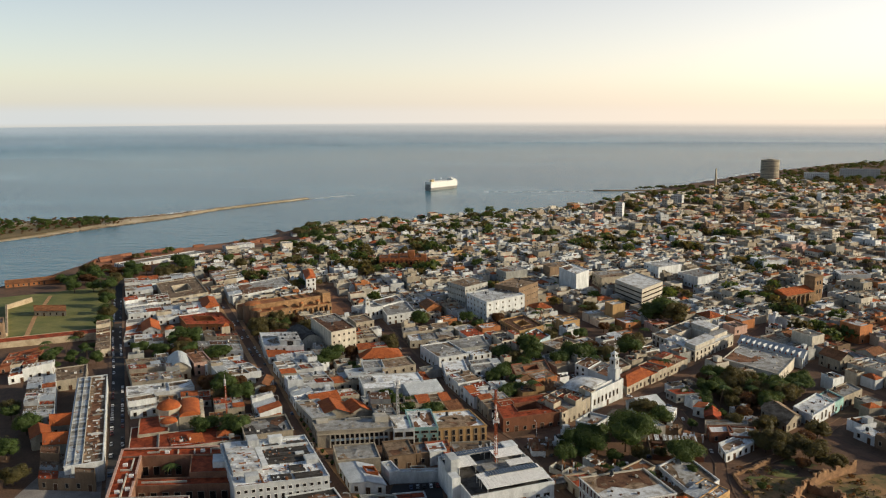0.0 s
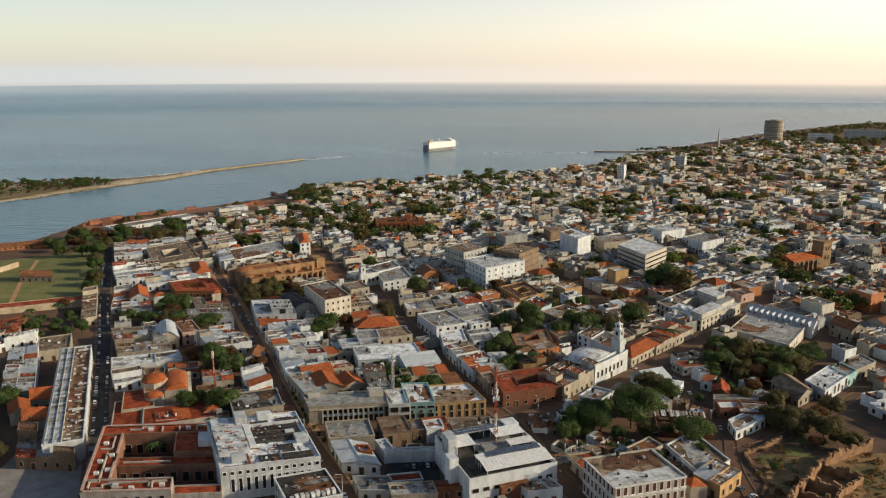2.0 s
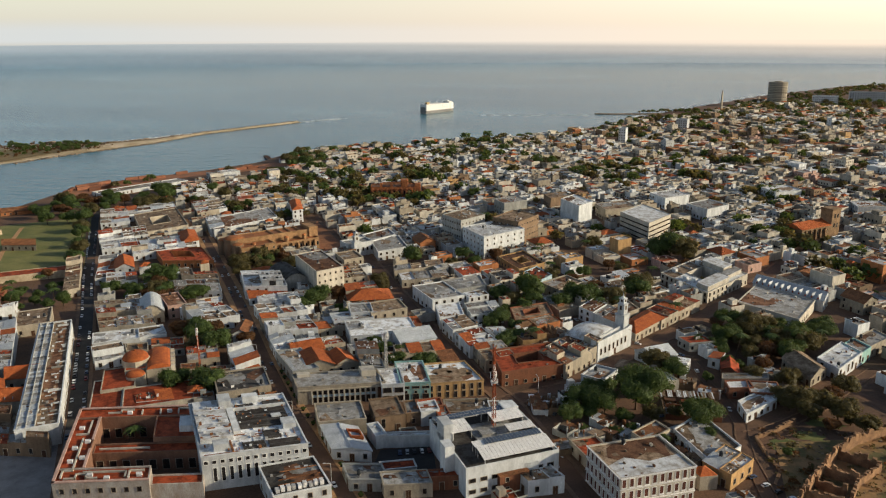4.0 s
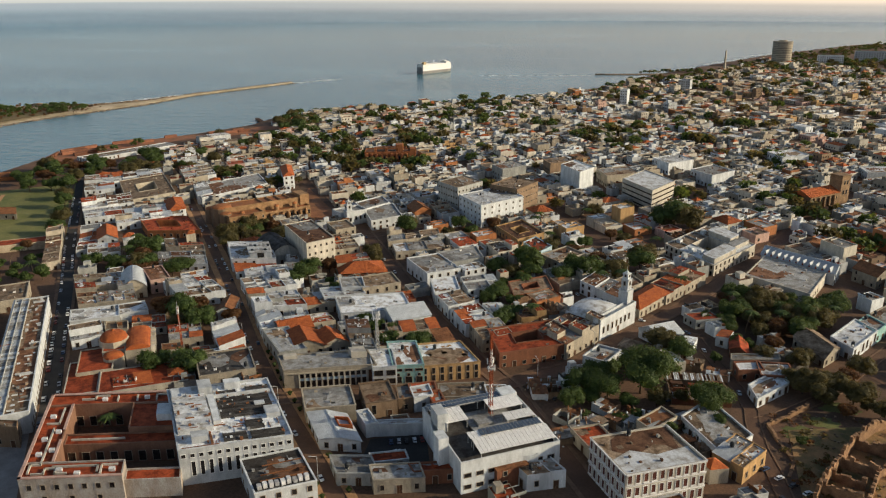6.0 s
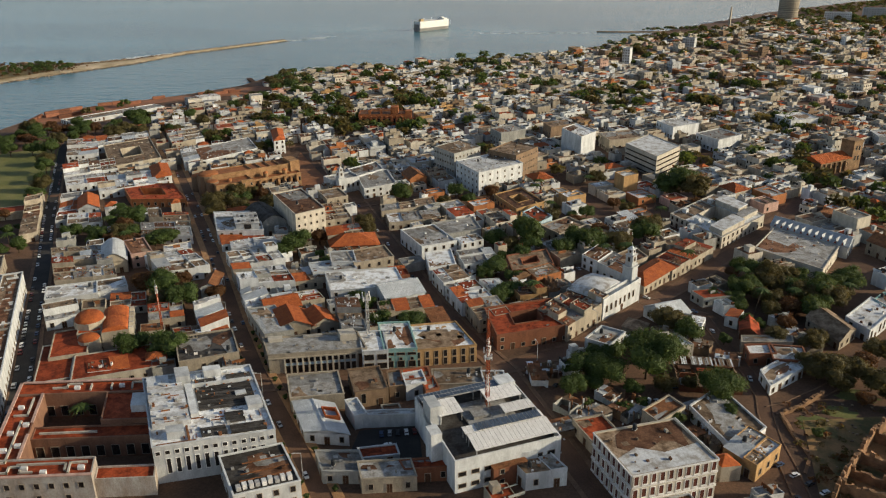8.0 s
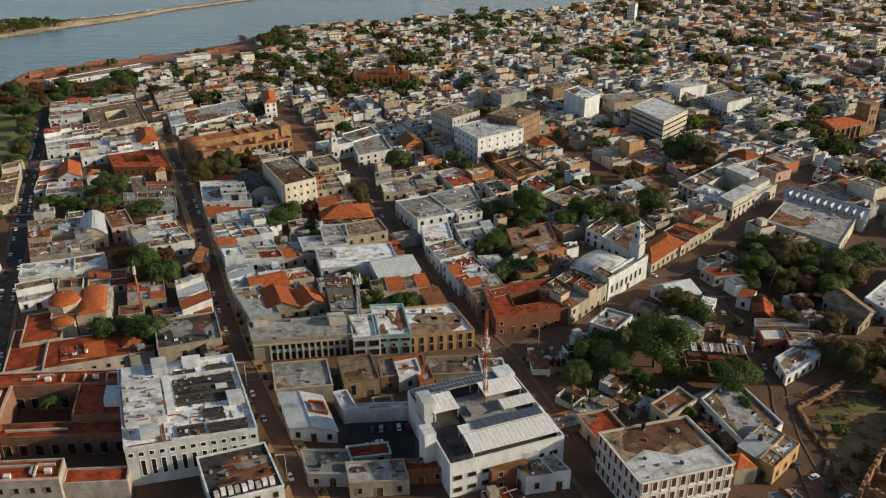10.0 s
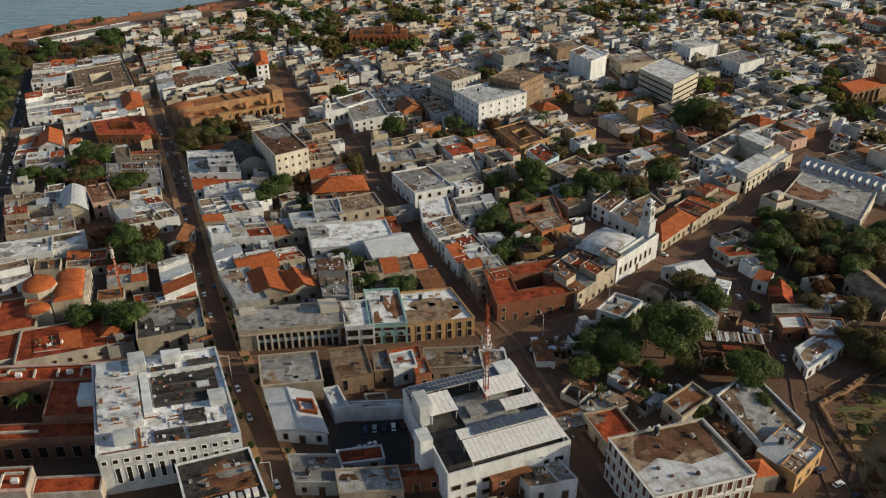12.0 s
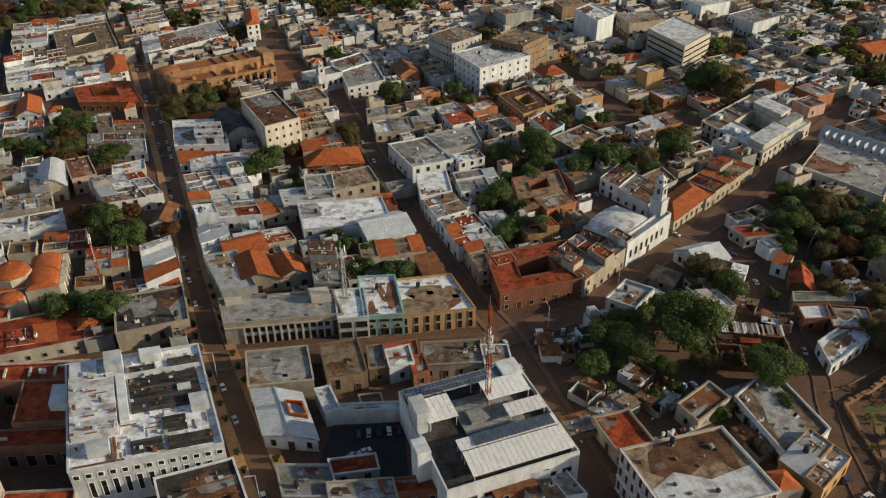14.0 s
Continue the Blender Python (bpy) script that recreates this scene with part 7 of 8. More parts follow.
def yard_scrub():
    """Dry weeds, low bushes and loose stones over the open yard."""
    rnd, b, stones = random.Random(61), Mesh(), Mesh()
    for _ in range(260):
        x, y = rnd.uniform(63, 112), rnd.uniform(205, 262)
        if x < 64:
            continue
        z, r = level(x, y), rnd.uniform(0.25, 1.3) ** 1.5
        for _ in range(26):
            a, e = rnd.uniform(0, 6.28), rnd.uniform(0, 1.4)
            p = Vector((x + r * math.cos(a) * math.cos(e), y + r * math.sin(a) * math.cos(e), z + 0.15 + 0.8 * r * math.sin(e)))
            t = Vector((rnd.uniform(-1, 1), rnd.uniform(-1, 1), rnd.uniform(-0.5, 0.8))).normalized() * r * 0.35
            q = Vector((rnd.uniform(-1, 1), rnd.uniform(-1, 1), rnd.uniform(-1, 1))).normalized() * r * 0.25
            b.face(p - t, p - q, p + t, p + q, mat=int(x * 7) % 2)
    for _ in range(240):
        x, y, q = rnd.uniform(68, 112), rnd.uniform(200, 262), rnd.uniform(0.12, 0.55)
        stones.box(x, y, level(x, y) - 0.1, x + q * rnd.uniform(0.6, 1.8), y + q, level(x, y) + 0.1 + q * rnd.uniform(0.3, 0.9))
    tagged(new("yard_weeds", b.data("weeds", LEAF2, LEAF3)), "dry weeds and low bushes in the dusty yard", "weeds", kind="stuff")
    tagged(new("yard_rubble", stones.data("rubble", ROCK)), "loose brown stones in the dusty yard", "rubble", kind="stuff")


yard_scrub()


def grass_patch(cx, cy, rx, ry, seed):
    rnd, b = random.Random(seed), Mesh()
    rim = [(cx + rx * k * math.cos(6.283 * i / 28), cy + ry * k * math.sin(6.283 * i / 28)) for i, k in ((i, rnd.uniform(0.7, 1.1)) for i in range(28))]
    for p, q in zip(rim, rim[1:] + rim[:1]):
        b.face((cx, cy, level(cx, cy) + 0.05), (*p, level(*p) + 0.03), (*q, level(*q) + 0.03))
    tagged(new("grass_patch", b.data("grass_patch", LAWN)), "worn grass patch on the dusty slope", "grass", kind="stuff")


for cx, cy, rx, ry, seed in ((72, 249, 6.5, 5.0, 1), (80, 257, 5.0, 4.0, 2), (74, 237, 6.0, 4.5, 3), (88, 268, 7.0, 4.0, 4)):
    grass_patch(cx, cy, rx, ry, seed)


claim([(62.5, 212), (100, 212), (96, 285), (80, 266), (62.5, 250)])


def street_lamp(x, y, rot):
    root = thing("street_lamp", "tall grey steel street lamp on the kerb", "street lamp", pose(x, y, level(x, y) + 0.2, 0, 0, rot), "street lamps")
    for name, make in (("pole", lambda m: m.tube(0, 0, 0, 8.2, 0.11, 0.07, 8)), ("arm", lambda m: m.beam((0, 0, 8.1), (1.7, 0, 8.5), 0.05)), ("lamp_head", lambda m: m.box(1.5, -0.16, 8.42, 2.3, 0.16, 8.6, bottom=True))):
        m = Mesh()
        make(m)
        part(name, m.data(name, STEEL), root)


for x, y, rot in ((-11.2, 268.4, 120), (8, 297, 150), (24, 327, 150), (-66, 196, 210), (-93, 232, 210), (-128, 279, 210)):
    street_lamp(x, y, rot)


# ---- cars ----
def car_meshes(paint):
    b = Mesh()
    prof = [(-2.15, 0.35), (2.15, 0.35), (2.2, 0.7), (1.95, 0.86), (-2.1, 0.95), (-2.2, 0.65)]
    for s in (-1, 1):
        b.face(*((x, s * 0.85, z) for x, z in (prof if s < 0 else prof[::-1])))
    for (x0, z0), (x1, z1) in zip(prof, prof[1:] + prof[:1]):
        b.face((x0, -0.85, z0), (x0, 0.85, z0), (x1, 0.85, z1), (x1, -0.85, z1))
    c = Mesh()
    low, high = [(-1.75, -0.8), (0.95, -0.8), (0.95, 0.8), (-1.75, 0.8)], [(-1.35, -0.66), (0.3, -0.66), (0.3, 0.66), (-1.35, 0.66)]
    for i in range(4):
        j = (i + 1) % 4
        c.face((*low[i], 0.9), (*low[j], 0.9), (*high[j], 1.4), (*high[i], 1.4))
    t = Mesh()
    t.box(-1.38, -0.68, 1.38, 0.33, 0.68, 1.46)
    w = Mesh()
    n = 12
    for s in (-0.1, 0.1):
        w.face(*((0.32 * math.cos(2 * math.pi * i / n), s, 0.32 * math.sin(2 * math.pi * i / n)) for i in range(n)))
    for i in range(n):
        a0, a1 = 2 * math.pi * i / n, 2 * math.pi * (i + 1) / n
        w.face((0.32 * math.cos(a0), -0.1, 0.32 * math.sin(a0)), (0.32 * math.cos(a1), -0.1, 0.32 * math.sin(a1)), (0.32 * math.cos(a1), 0.1, 0.32 * math.sin(a1)), (0.32 * math.cos(a0), 0.1, 0.32 * math.sin(a0)))
    return b.data("car_body", paint), c.data("car_glass", GLASS), t.data("car_top", paint), w.data("wheel", RUBBER)


CARS = []
for word, tone in (("white", (0.75, 0.75, 0.74)), ("silver grey", (0.40, 0.41, 0.42)), ("black", (0.03, 0.03, 0.035)), ("dark red", (0.14, 0.02, 0.015)), ("dark blue", (0.04, 0.07, 0.14)), ("white", (0.72, 0.72, 0.70))):
    paint = material(f"car_paint_{word.replace(' ', '_')}", tone, tuple(c * 0.9 for c in tone), 1.0, rough=0.3, bump=0.0, vary=0.05)
    body, glass, top, wheel = SHARED.setdefault(("car", word), car_meshes(paint))
    root = thing("car", f"{word} saloon car parked at the kerb", "car", pose(0, 0, -50), "parked cars")
    part("body", body, root)
    part("cabin_glass", glass, root)
    part("car_roof", top, root)
    for px in (-1.3, 1.35):
        for py in (-0.8, 0.8):
            part("wheel", wheel, root, pose(px, py, 0.32))
    CARS.append([root, False])


def car(x, y, rot, dz=0.1):
    slot = CARS[random.choice((0, 0, 0, 1, 1, 2, 3, 4, 5, 5))]
    m = pose(x, y, level(x, y) + dz, 0, 0, rot)
    m = m @ Matrix.Scale(1 / TOWN, 4)
    if not slot[1]:
        slot[0].matrix_basis, slot[1] = m, True
    else:
        copy_thing(slot[0], m)


def park(street, offset, a, b, gap, chance):
    pts = densify(STREETS[street], 1.0)
    i = a
    while i < min(b, len(pts) - 2):
        p, q = pts[i], pts[i + 1]
        t = math.degrees(math.atan2(q[1] - p[1], q[0] - p[0]))
        if random.random() < chance:
            n = radians(t + 90)
            car(p[0] + math.cos(n) * offset, p[1] + math.sin(n) * offset, t + random.choice((0, 180)) + random.uniform(-2, 2))
        i += gap


random.seed(21)
park("road_river", 2.1, 120, 460, 6, 0.7)
park("road_river", -2.1, 120, 460, 7, 0.6)
park("road_middle", 1.6, 20, 125, 13, 0.4)
park("road_middle", 1.8, 125, 480, 7, 0.55)
park("road_middle", -1.8, 130, 470, 9, 0.35)
park("road_upper", 2.1, 60, 330, 11, 0.4)
park("road_lane", 0.9, 75, 140, 17, 0.5)
park("road_hill", -2.1, 5, 120, 10, 0.4)
for i, (x, y) in enumerate(((-51.2, 219.0), (-49.0, 219.9), (-46.8, 220.6), (-44.5, 221.4), (-42.3, 222.2), (-40.3, 222.9))):
    car(x, y, 108 + 3 * math.sin(5 * i), 0.14)
car(-50.4, 212.6, 32, 0.14)
car(-48.2, 214.2, 40, 0.14)
for x, y, r in ((60, 222, 40), (63, 219, 40), (57, 226, 40), (66, 216, 40), (59, 212, 100), (-4, 256, 60), (-7, 258, 60), (6, 268, 20), (27, 252, 120)):
    car(x, y, r)
for slot in CARS:
    if not slot[1]:
        bpy.data.objects.remove(slot[0])


# ---- river mouth: quay, breakwater, ship ----
def quay():
    root = tagged(new("quay"), "low concrete quay with red-brown paving along the river", "quay", kind="structure")
    line = [(-457, 580), (-478, 628), (-456, 676), (-412, 730), (-394, 742), (-364, 778), (-352, 806)]
    inner = [(-432, 586), (-432, 641), (-418, 680), (-388, 722), (-368, 735), (-340, 762), (-326, 800)]
    b = Mesh()
    for (a, c), (p, q) in zip(zip(line, line[1:]), zip(inner, inner[1:])):
        b.face((*a, 2.2), (*p, 2.2), (*q, 2.2), (*c, 2.2), mat=1)
        b.face((*a, -1), (*c, -1), (*c, 2.2), (*a, 2.2))
    part("quay_deck", b.data("quay", material("quay_concrete", (0.36, 0.31, 0.26)), material("red_brown_quay", (0.33, 0.13, 0.06), (0.2, 0.1, 0.06), 0.08)), root)


quay()


def pier():
    """A short timber pier at the quay's end."""
    root = thing("pier", "short dark timber pier at the end of the quay", "pier", pose(-350, 808, 1.0, 0, 0, 126))
    b = Mesh()
    b.box(0, -2.5, 0.2, 60, 2.5, 0.9)
    part("deck", b.data("pier_deck", WOOD), root)
    for k in range(8):
        for v in (-2, 2):
            q = Mesh()
            q.tube(4 + 7.5 * k, v, -4, 0.25, 0.3, 0.3, 8)
            part("pile", q.data("pile", WOOD), root)


pier()


def container(x, y, z, rot, length=12.0):
    if "container" not in SHARED:
        b = Mesh()
        ribs = [(-6 + 0.3 * i, 1.2 - (0.07 if (i // 2) % 2 else 0)) for i in range(41)]
        out = [(x, -y) for x, y in ribs] + [(x, y) for x, y in ribs[::-1]]
        for i in range(len(out)):
            j = (i + 1) % len(out)
            b.face((*out[i], 0), (*out[j], 0), (*out[j], 2.6), (*out[i], 2.6))
        b.face(*((*p, 2.6) for p in out))
        d = Mesh()
        for s in (-1, 1):
            d.box(5.98, s * 0.6 - 0.55, 0.1, 6.06, s * 0.6 + 0.55, 2.5)
        t = thing("shipping_container", "red-brown steel shipping container on the quay", "container", pose(x, y, z, 0, 0, rot), "containers on the quay")
        part("body", b.data("container", CONTAINER), t)
        part("door", d.data("container_door", CONTAINER), t)
        SHARED["container"] = t
    else:
        copy_thing(SHARED["container"], pose(x, y, z, 0, 0, rot))


random.seed(31)
for (ax, ay), (bx, by), n in (((-464, 600), (-472, 626), 2), ((-474, 632), (-454, 672), 4), ((-466, 622), (-446, 664), 4), ((-456, 610), (-440, 652), 4), ((-452, 676), (-412, 725), 5), ((-446, 668), (-404, 718), 5), ((-388, 744), (-362, 774), 3), ((-380, 740), (-354, 770), 3)):
    rot = math.degrees(math.atan2(by - ay, bx - ax))
    for i in range(n):
        s = (i + 0.5) / n
        if random.random() < 0.6:
            container(ax + (bx - ax) * s, ay + (by - ay) * s, 2.2, rot + random.uniform(-2, 2))
house(-422, 596, 62, 86, 18, 90, 2.8, "w", "G", "block", "long white dock shed with a grey roof", True, "shed")
house(-366, 690, 51, 30, 14, 88, 7, "w", "W", "flat", "white dockside terminal with balconies", True)
house(-470, 505, 40, 42, 12, 90, 3, "o", "U", "gable", "dock shed with a rust-red roof by the river", True, "shed")


def east_bank():
    """The spit of land and the long breakwater across the river."""
    b = Mesh()
    near = [(-760, 600), (-668, 718), (-650, 762), (-640, 812), (-621, 865), (-587, 944), (-569, 1050), (-527, 1140), (-488, 1222)]
    far = [(-1150, 760), (-815, 880), (-775, 903), (-735, 925), (-650, 930), (-602, 990), (-577, 1056), (-534, 1146), (-496, 1228)]
    for i in range(len(near) - 1):
        a, c, d, e = near[i], near[i + 1], far[i + 1], far[i]
        def at(p, q, s, z):
            return (p[0] + (q[0] - p[0]) * s, p[1] + (q[1] - p[1]) * s, z)
        steps = ((0.0, -0.6), (0.12, 1.0), (0.3, 1.9), (0.75, 2.0), (0.92, 0.9), (1.0, -0.6))
        for (s0, z0), (s1, z1) in zip(steps, steps[1:]):
            b.face(at(a, e, s0, z0), at(c, d, s0, z0), at(c, d, s1, z1), at(a, e, s1, z1))
    tagged(new("ground_breakwater", b.data("spit", SAND)), "long sandy breakwater with a pale road along it", "breakwater", kind="structure")
    rnd = random.Random(8)
    r = Mesh()
    pts = densify(near[2:], 2.2)
    for x, y in pts:
        for k in range(2):
            s, q = rnd.uniform(0.5, 1.3), (rnd.uniform(-2.5, 2.5), rnd.uniform(-1, 1))
            r.box(x + q[0] - s, y + q[1] - s, -0.5, x + q[0] + s * 0.8, y + q[1] + s, rnd.uniform(0.3, 1.1), fn=lambda u, v, w: (u + 0.3 * math.sin(v * 3 + w), v + 0.3 * math.sin(u * 2 + w), w))
    for x, y in densify(far[3:], 2.2):
        s = rnd.uniform(1.0, 2.2)
        r.box(x - s, y - s, -0.5, x + s, y + s * 0.8, rnd.uniform(1.4, 3.0), fn=lambda u, v, w: (u + 0.3 * math.sin(v * 3 + w), v + 0.3 * math.sin(u * 2 + w), w))
    tagged(new("breakwater_rocks", r.data("rocks", ROCK)), "rough brown armour rocks along the breakwater", "rocks", kind="stuff")


east_bank()


def headland():
    """The low rocky point that runs out from the far shore."""
    b = Mesh()
    mid = [(-8, 1429, 1.5), (30, 1432, 4), (60, 1437, 7), (95, 1444, 12), (150, 1470, 20)]
    for (x0, y0, w0), (x1, y1, w1) in zip(mid, mid[1:]):
        for s in (-1, 1):
            b.face((x0, y0, 2.0), (x1, y1, 2.0), (x1, y1 + s * w1, -0.5), (x0, y0 + s * w0, -0.5))
    tagged(new("ground_headland", b.data("headland", ROCK)), "low rocky point running out into the sea", "headland", kind="structure")


headland()


def stuff_trees(name, spots, label, leaf=None):
    """Far trees, joined: clumps of leaf faces on short trunks."""
    b = Mesh()
    rnd = random.Random(len(spots))
    for x, y, r in spots:
        z = level(x, y) if x > shore(y) else 2.0
        b.tube(x, y, z - 0.5, z + r, 0.25, 0.18, 5, mat=1, cap=False)
        for _ in range(90):
            a, e = rnd.uniform(0, 6.28), math.asin(rnd.uniform(-0.3, 1))
            k = rnd.uniform(0.6, 1.05)
            p = Vector((x + r * k * math.cos(a) * math.cos(e), y + r * k * math.sin(a) * math.cos(e), z + r * 0.8 + 0.75 * r * k * math.sin(e)))
            t = Vector((rnd.uniform(-1, 1), rnd.uniform(-1, 1), rnd.uniform(-0.6, 0.6))).normalized() * r * 0.3
            s = Vector((rnd.uniform(-1, 1), rnd.uniform(-1, 1), rnd.uniform(-1, 1))).normalized() * r * 0.24
            b.face(p - t, p - s, p + t, p + s)
    return tagged(new(name, b.data(name, leaf or LEAF, BARK)), label, "trees", kind="stuff")


def spit_grass():
    b = Mesh()
    near = [(-700, 690), (-668, 728), (-656, 765), (-648, 812), (-634, 862)]
    for (x0, y0), (x1, y1), q0, q1 in zip(near, near[1:], (150, 120, 95, 68), (120, 95, 68, 14)):
        b.face((x0 - 8, y0 + 9, 2.1), (x1 - 8, y1 + 9, 2.1), (x1 - 8 - q1 * 0.7, y1 + 9 + q1 * 0.75, 2.1), (x0 - 8 - q0 * 0.7, y0 + 9 + q0 * 0.75, 2.1))
    tagged(new("ground_spit_grass", b.data("spit_grass", material("dry_spit_grass", (0.17, 0.15, 0.06), (0.26, 0.18, 0.09), 0.06, fine=0.8))), "rough dry grass on the river spit", "grass", kind="structure")


spit_grass()
rs = random.Random(77)
spit = []
for _ in range(110):
    s, o = rs.random() ** 1.3, rs.uniform(0.25, 0.95)
    x, y = -668 + 47 * s, 722 + 140 * s
    spit.append((x - o * 150 * (1 - 0.8 * s), y + o * 160 * (1 - 0.6 * s), rs.uniform(1.8, 4.2)))
stuff_trees("spit_scrub", [(x + rs.gauss(0, 9), y + rs.gauss(0, 12), rs.uniform(0.8, 1.8)) for x, y, _ in spit for _ in range(3)], "low brown scrub on the river spit", LEAF3)
stuff_trees("spit_trees", spit, "low wind-bent trees on the river spit")


def foam():
    """Broken white water off the breakwater's end and along the far shore."""
    rnd = random.Random(4)
    b = Mesh()
    runs = [((-482, 1228), (-436, 1290), 7, 60), ((-205, 1385), (-20, 1410), 5, 50), ((60, 1390), (185, 1600), 7, 80), ((185, 1605), (345, 1885), 11, 140), ((345, 1885), (615, 2245), 16, 260), ((615, 2245), (820, 2450), 22, 260), ((-745, 930), (-655, 938), 4, 70), ((-655, 938), (-584, 1064), 4, 110), ((-584, 1064), (-530, 1160), 2, 30)]
    for a, c, wd, n in runs:
        for _ in range(n):
            s = rnd.random()
            x, y = a[0] + (c[0] - a[0]) * s + rnd.gauss(0, wd * 0.5) - wd * 0.5, a[1] + (c[1] - a[1]) * s + rnd.gauss(0, wd * 0.5)
            L, q, ang = rnd.uniform(3, 12), rnd.uniform(0.5, 1.8), rnd.uniform(-0.3, 0.6)
            pts = []
            for i in range(9):
                t = 2 * math.pi * i / 9
                px, py = L * math.cos(t) * rnd.uniform(0.6, 1), q * math.sin(t) * rnd.uniform(0.6, 1.2)
                pts.append((x + px * math.cos(ang) - py * math.sin(ang), y + px * math.sin(ang) + py * math.cos(ang), 0.12 + 0.01 * rnd.random()))
            b.face(*pts)
    tagged(new("surf", b.data("foam", FOAM)), "broken white surf on the sea", "surf", kind="stuff")


foam()


def ship():
    """A white box-shaped car carrier, seen from its stern quarter."""
    root = thing("cargo_ship", "large white car-carrier ship lying off the river mouth", "ship", pose(-296, 1432, 0, 0, 0, 58))
    root.scale = (0.78, 0.78, 0.8)
    L, B, H = 52.0, 10.5, 20.0
    hull = Mesh()
    secs = []
    for s in (-1.0, -0.97, -0.6, 0.0, 0.6, 0.82, 0.94, 1.0):
        f = 1.0 if s < 0.55 else max(0.04, 1 - ((s - 0.55) / 0.45) ** 1.8)
        x = s * L
        secs.append([(x - (2 if s > 0.9 else 0), 0, -2), (x, -B * f * 0.8, -1), (x, -B * f, 5), (x + (3 if s > 0.9 else 0), -B * f, 7), (x + (3 if s > 0.9 else 0), B * f, 7), (x, B * f, 5), (x, B * f * 0.8, -1)])
    for p, q in zip(secs, secs[1:]):
        for i in range(7):
            j = (i + 1) % 7
            hull.face(p[i], p[j], q[j], q[i])
    hull.face(*secs[0])
    part("hull", hull.data("hull", material("ship_hull_grey", (0.30, 0.29, 0.28), (0.2, 0.19, 0.18), 0.1)), root, label="weathered grey lower hull")
    up = Mesh()
    ring0, ring1 = [], []
    for s, f in ((-0.98, 1), (0.72, 1), (0.86, 0.72), (0.94, 0.35)):
        ring0.append((s * L, -B * f)), ring1.append((s * L, B * f))
    out = ring0 + ring1[::-1]
    n = len(out)
    for i in range(n):
        j = (i + 1) % n
        up.face((*out[i], 7), (*out[j], 7), (*out[j], H), (*out[i], H))
        up.face((*out[i], H), (*out[j], H), (*out[j], H + 0.9), (*out[i], H + 0.9))
    up.face(*((*p, H + 0.3) for p in out))
    for i in range(20):                                     # vent recesses and plates along the sides
        x = -0.9 * L + i * 5.0
        up.box(x, -B - 0.12, 9, x + 0.3, -B, H - 1)
        up.box(x, B, 9, x + 0.3, B + 0.12, H - 1)
    part("superstructure", up.data("superstructure", WHITE), root)
    br = Mesh()
    br.box(0.52 * L, -B * 0.95, H, 0.70 * L, B * 0.95, H + 4.2)
    br.box(0.50 * L, -B * 0.4, H + 4.2, 0.64 * L, B * 0.4, H + 6)
    part("bridge", br.data("bridge", WHITE), root)
    for k in range(9):
        part("bridge_window", window_mesh(1.5, 1.2), root, pose(0.70 * L + 0.05, -B * 0.8 + 2.2 * k, H + 2.2, 0, 0, 90))
    fu = Mesh()
    fu.box(-0.80 * L, -3.5, H, -0.64 * L, 3.5, H + 5.5)
    part("funnel", fu.data("funnel", material("funnel_buff", (0.6, 0.45, 0.25))), root)
    ramp = Mesh()
    ramp.box(-L - 0.4, -7.5, 2, -L + 0.2, 7.5, 15)
    for k in range(5):
        rib = Mesh()
        rib.box(-L - 0.7, -7 + 3.4 * k, 2, -L - 0.4, -6.6 + 3.4 * k, 15)
        part("ramp_rib", rib.data("ramp_rib", material("ship_hull_grey", (0.3, 0.29, 0.28))), root)
    part("stern_ramp", ramp.data("ramp", material("ship_hull_grey", (0.3, 0.29, 0.28))), root, label="raised grey stern ramp")
    for x in (0.6 * L, -0.1 * L, -0.55 * L):
        mm = Mesh()
        mm.beam((x, 0, H), (x, 0, H + 8), 0.25)
        mm.beam((x, -2, H + 6), (x, 2, H + 6), 0.15)
        part("ship_mast", mm.data("ship_mast", WHITE), root)


ship()


def far_block(name, label, x, y, rot, w, d, h, wall, floors, cols):
    root = raised(name, label, "hotel", x, y, rot)
    b = Mesh()
    block_shape(b, 0, 0, w, d, h, 1.0)
    part("wall", b.data("wall", wall_mat(wall), roof_mat("G")), root)
    for fl in range(floors):
        for i in range(cols):
            part("window", window_mesh(w / cols * 0.4, h / floors * 0.35), root, pose(w * (i + 0.5) / cols, 0, h * (fl + 0.3) / floors))


def round_tower():
    root = raised("hotel_tower", "tall hazy curved hotel tower near the far shore", "hotel", 340, 1640, 0)
    root.scale = (0.74, 0.74, 0.9)
    n = 24
    core = Mesh()
    core.tube(0, 0, 0, 46.8, 23.2, 23.2, n, cap=False)
    part("glazing", core.data("glazing", GLASS), root)
    for fl in range(14):
        b = Mesh()
        b.tube(0, 0, fl * 3.6, fl * 3.6 + 3.0, 24, 24, n)
        part("storey_band", b.data("storey_band", wall_mat("c")), root)
    b = Mesh()
    b.tube(0, 0, 49, 52, 10, 10, 12)
    part("roof_room", b.data("roof_room", wall_mat("c")), root)


round_tower()
far_block("hotel", "long hazy hotel block near the far shore", 415, 1680, -12, 46, 18, 15, "w", 4, 12)
far_block("hotel", "wide hazy hotel block with stepped roof", 505, 1760, -12, 75, 18, 18, "w", 5, 16)
far_block("hotel", "pale seaside apartment block", 112, 1180, -20, 16, 12, 16, "w", 5, 5)
far_block("hotel", "slim pale tower block by the shore", 28, 1020, -20, 9, 9, 20, "w", 6, 3)


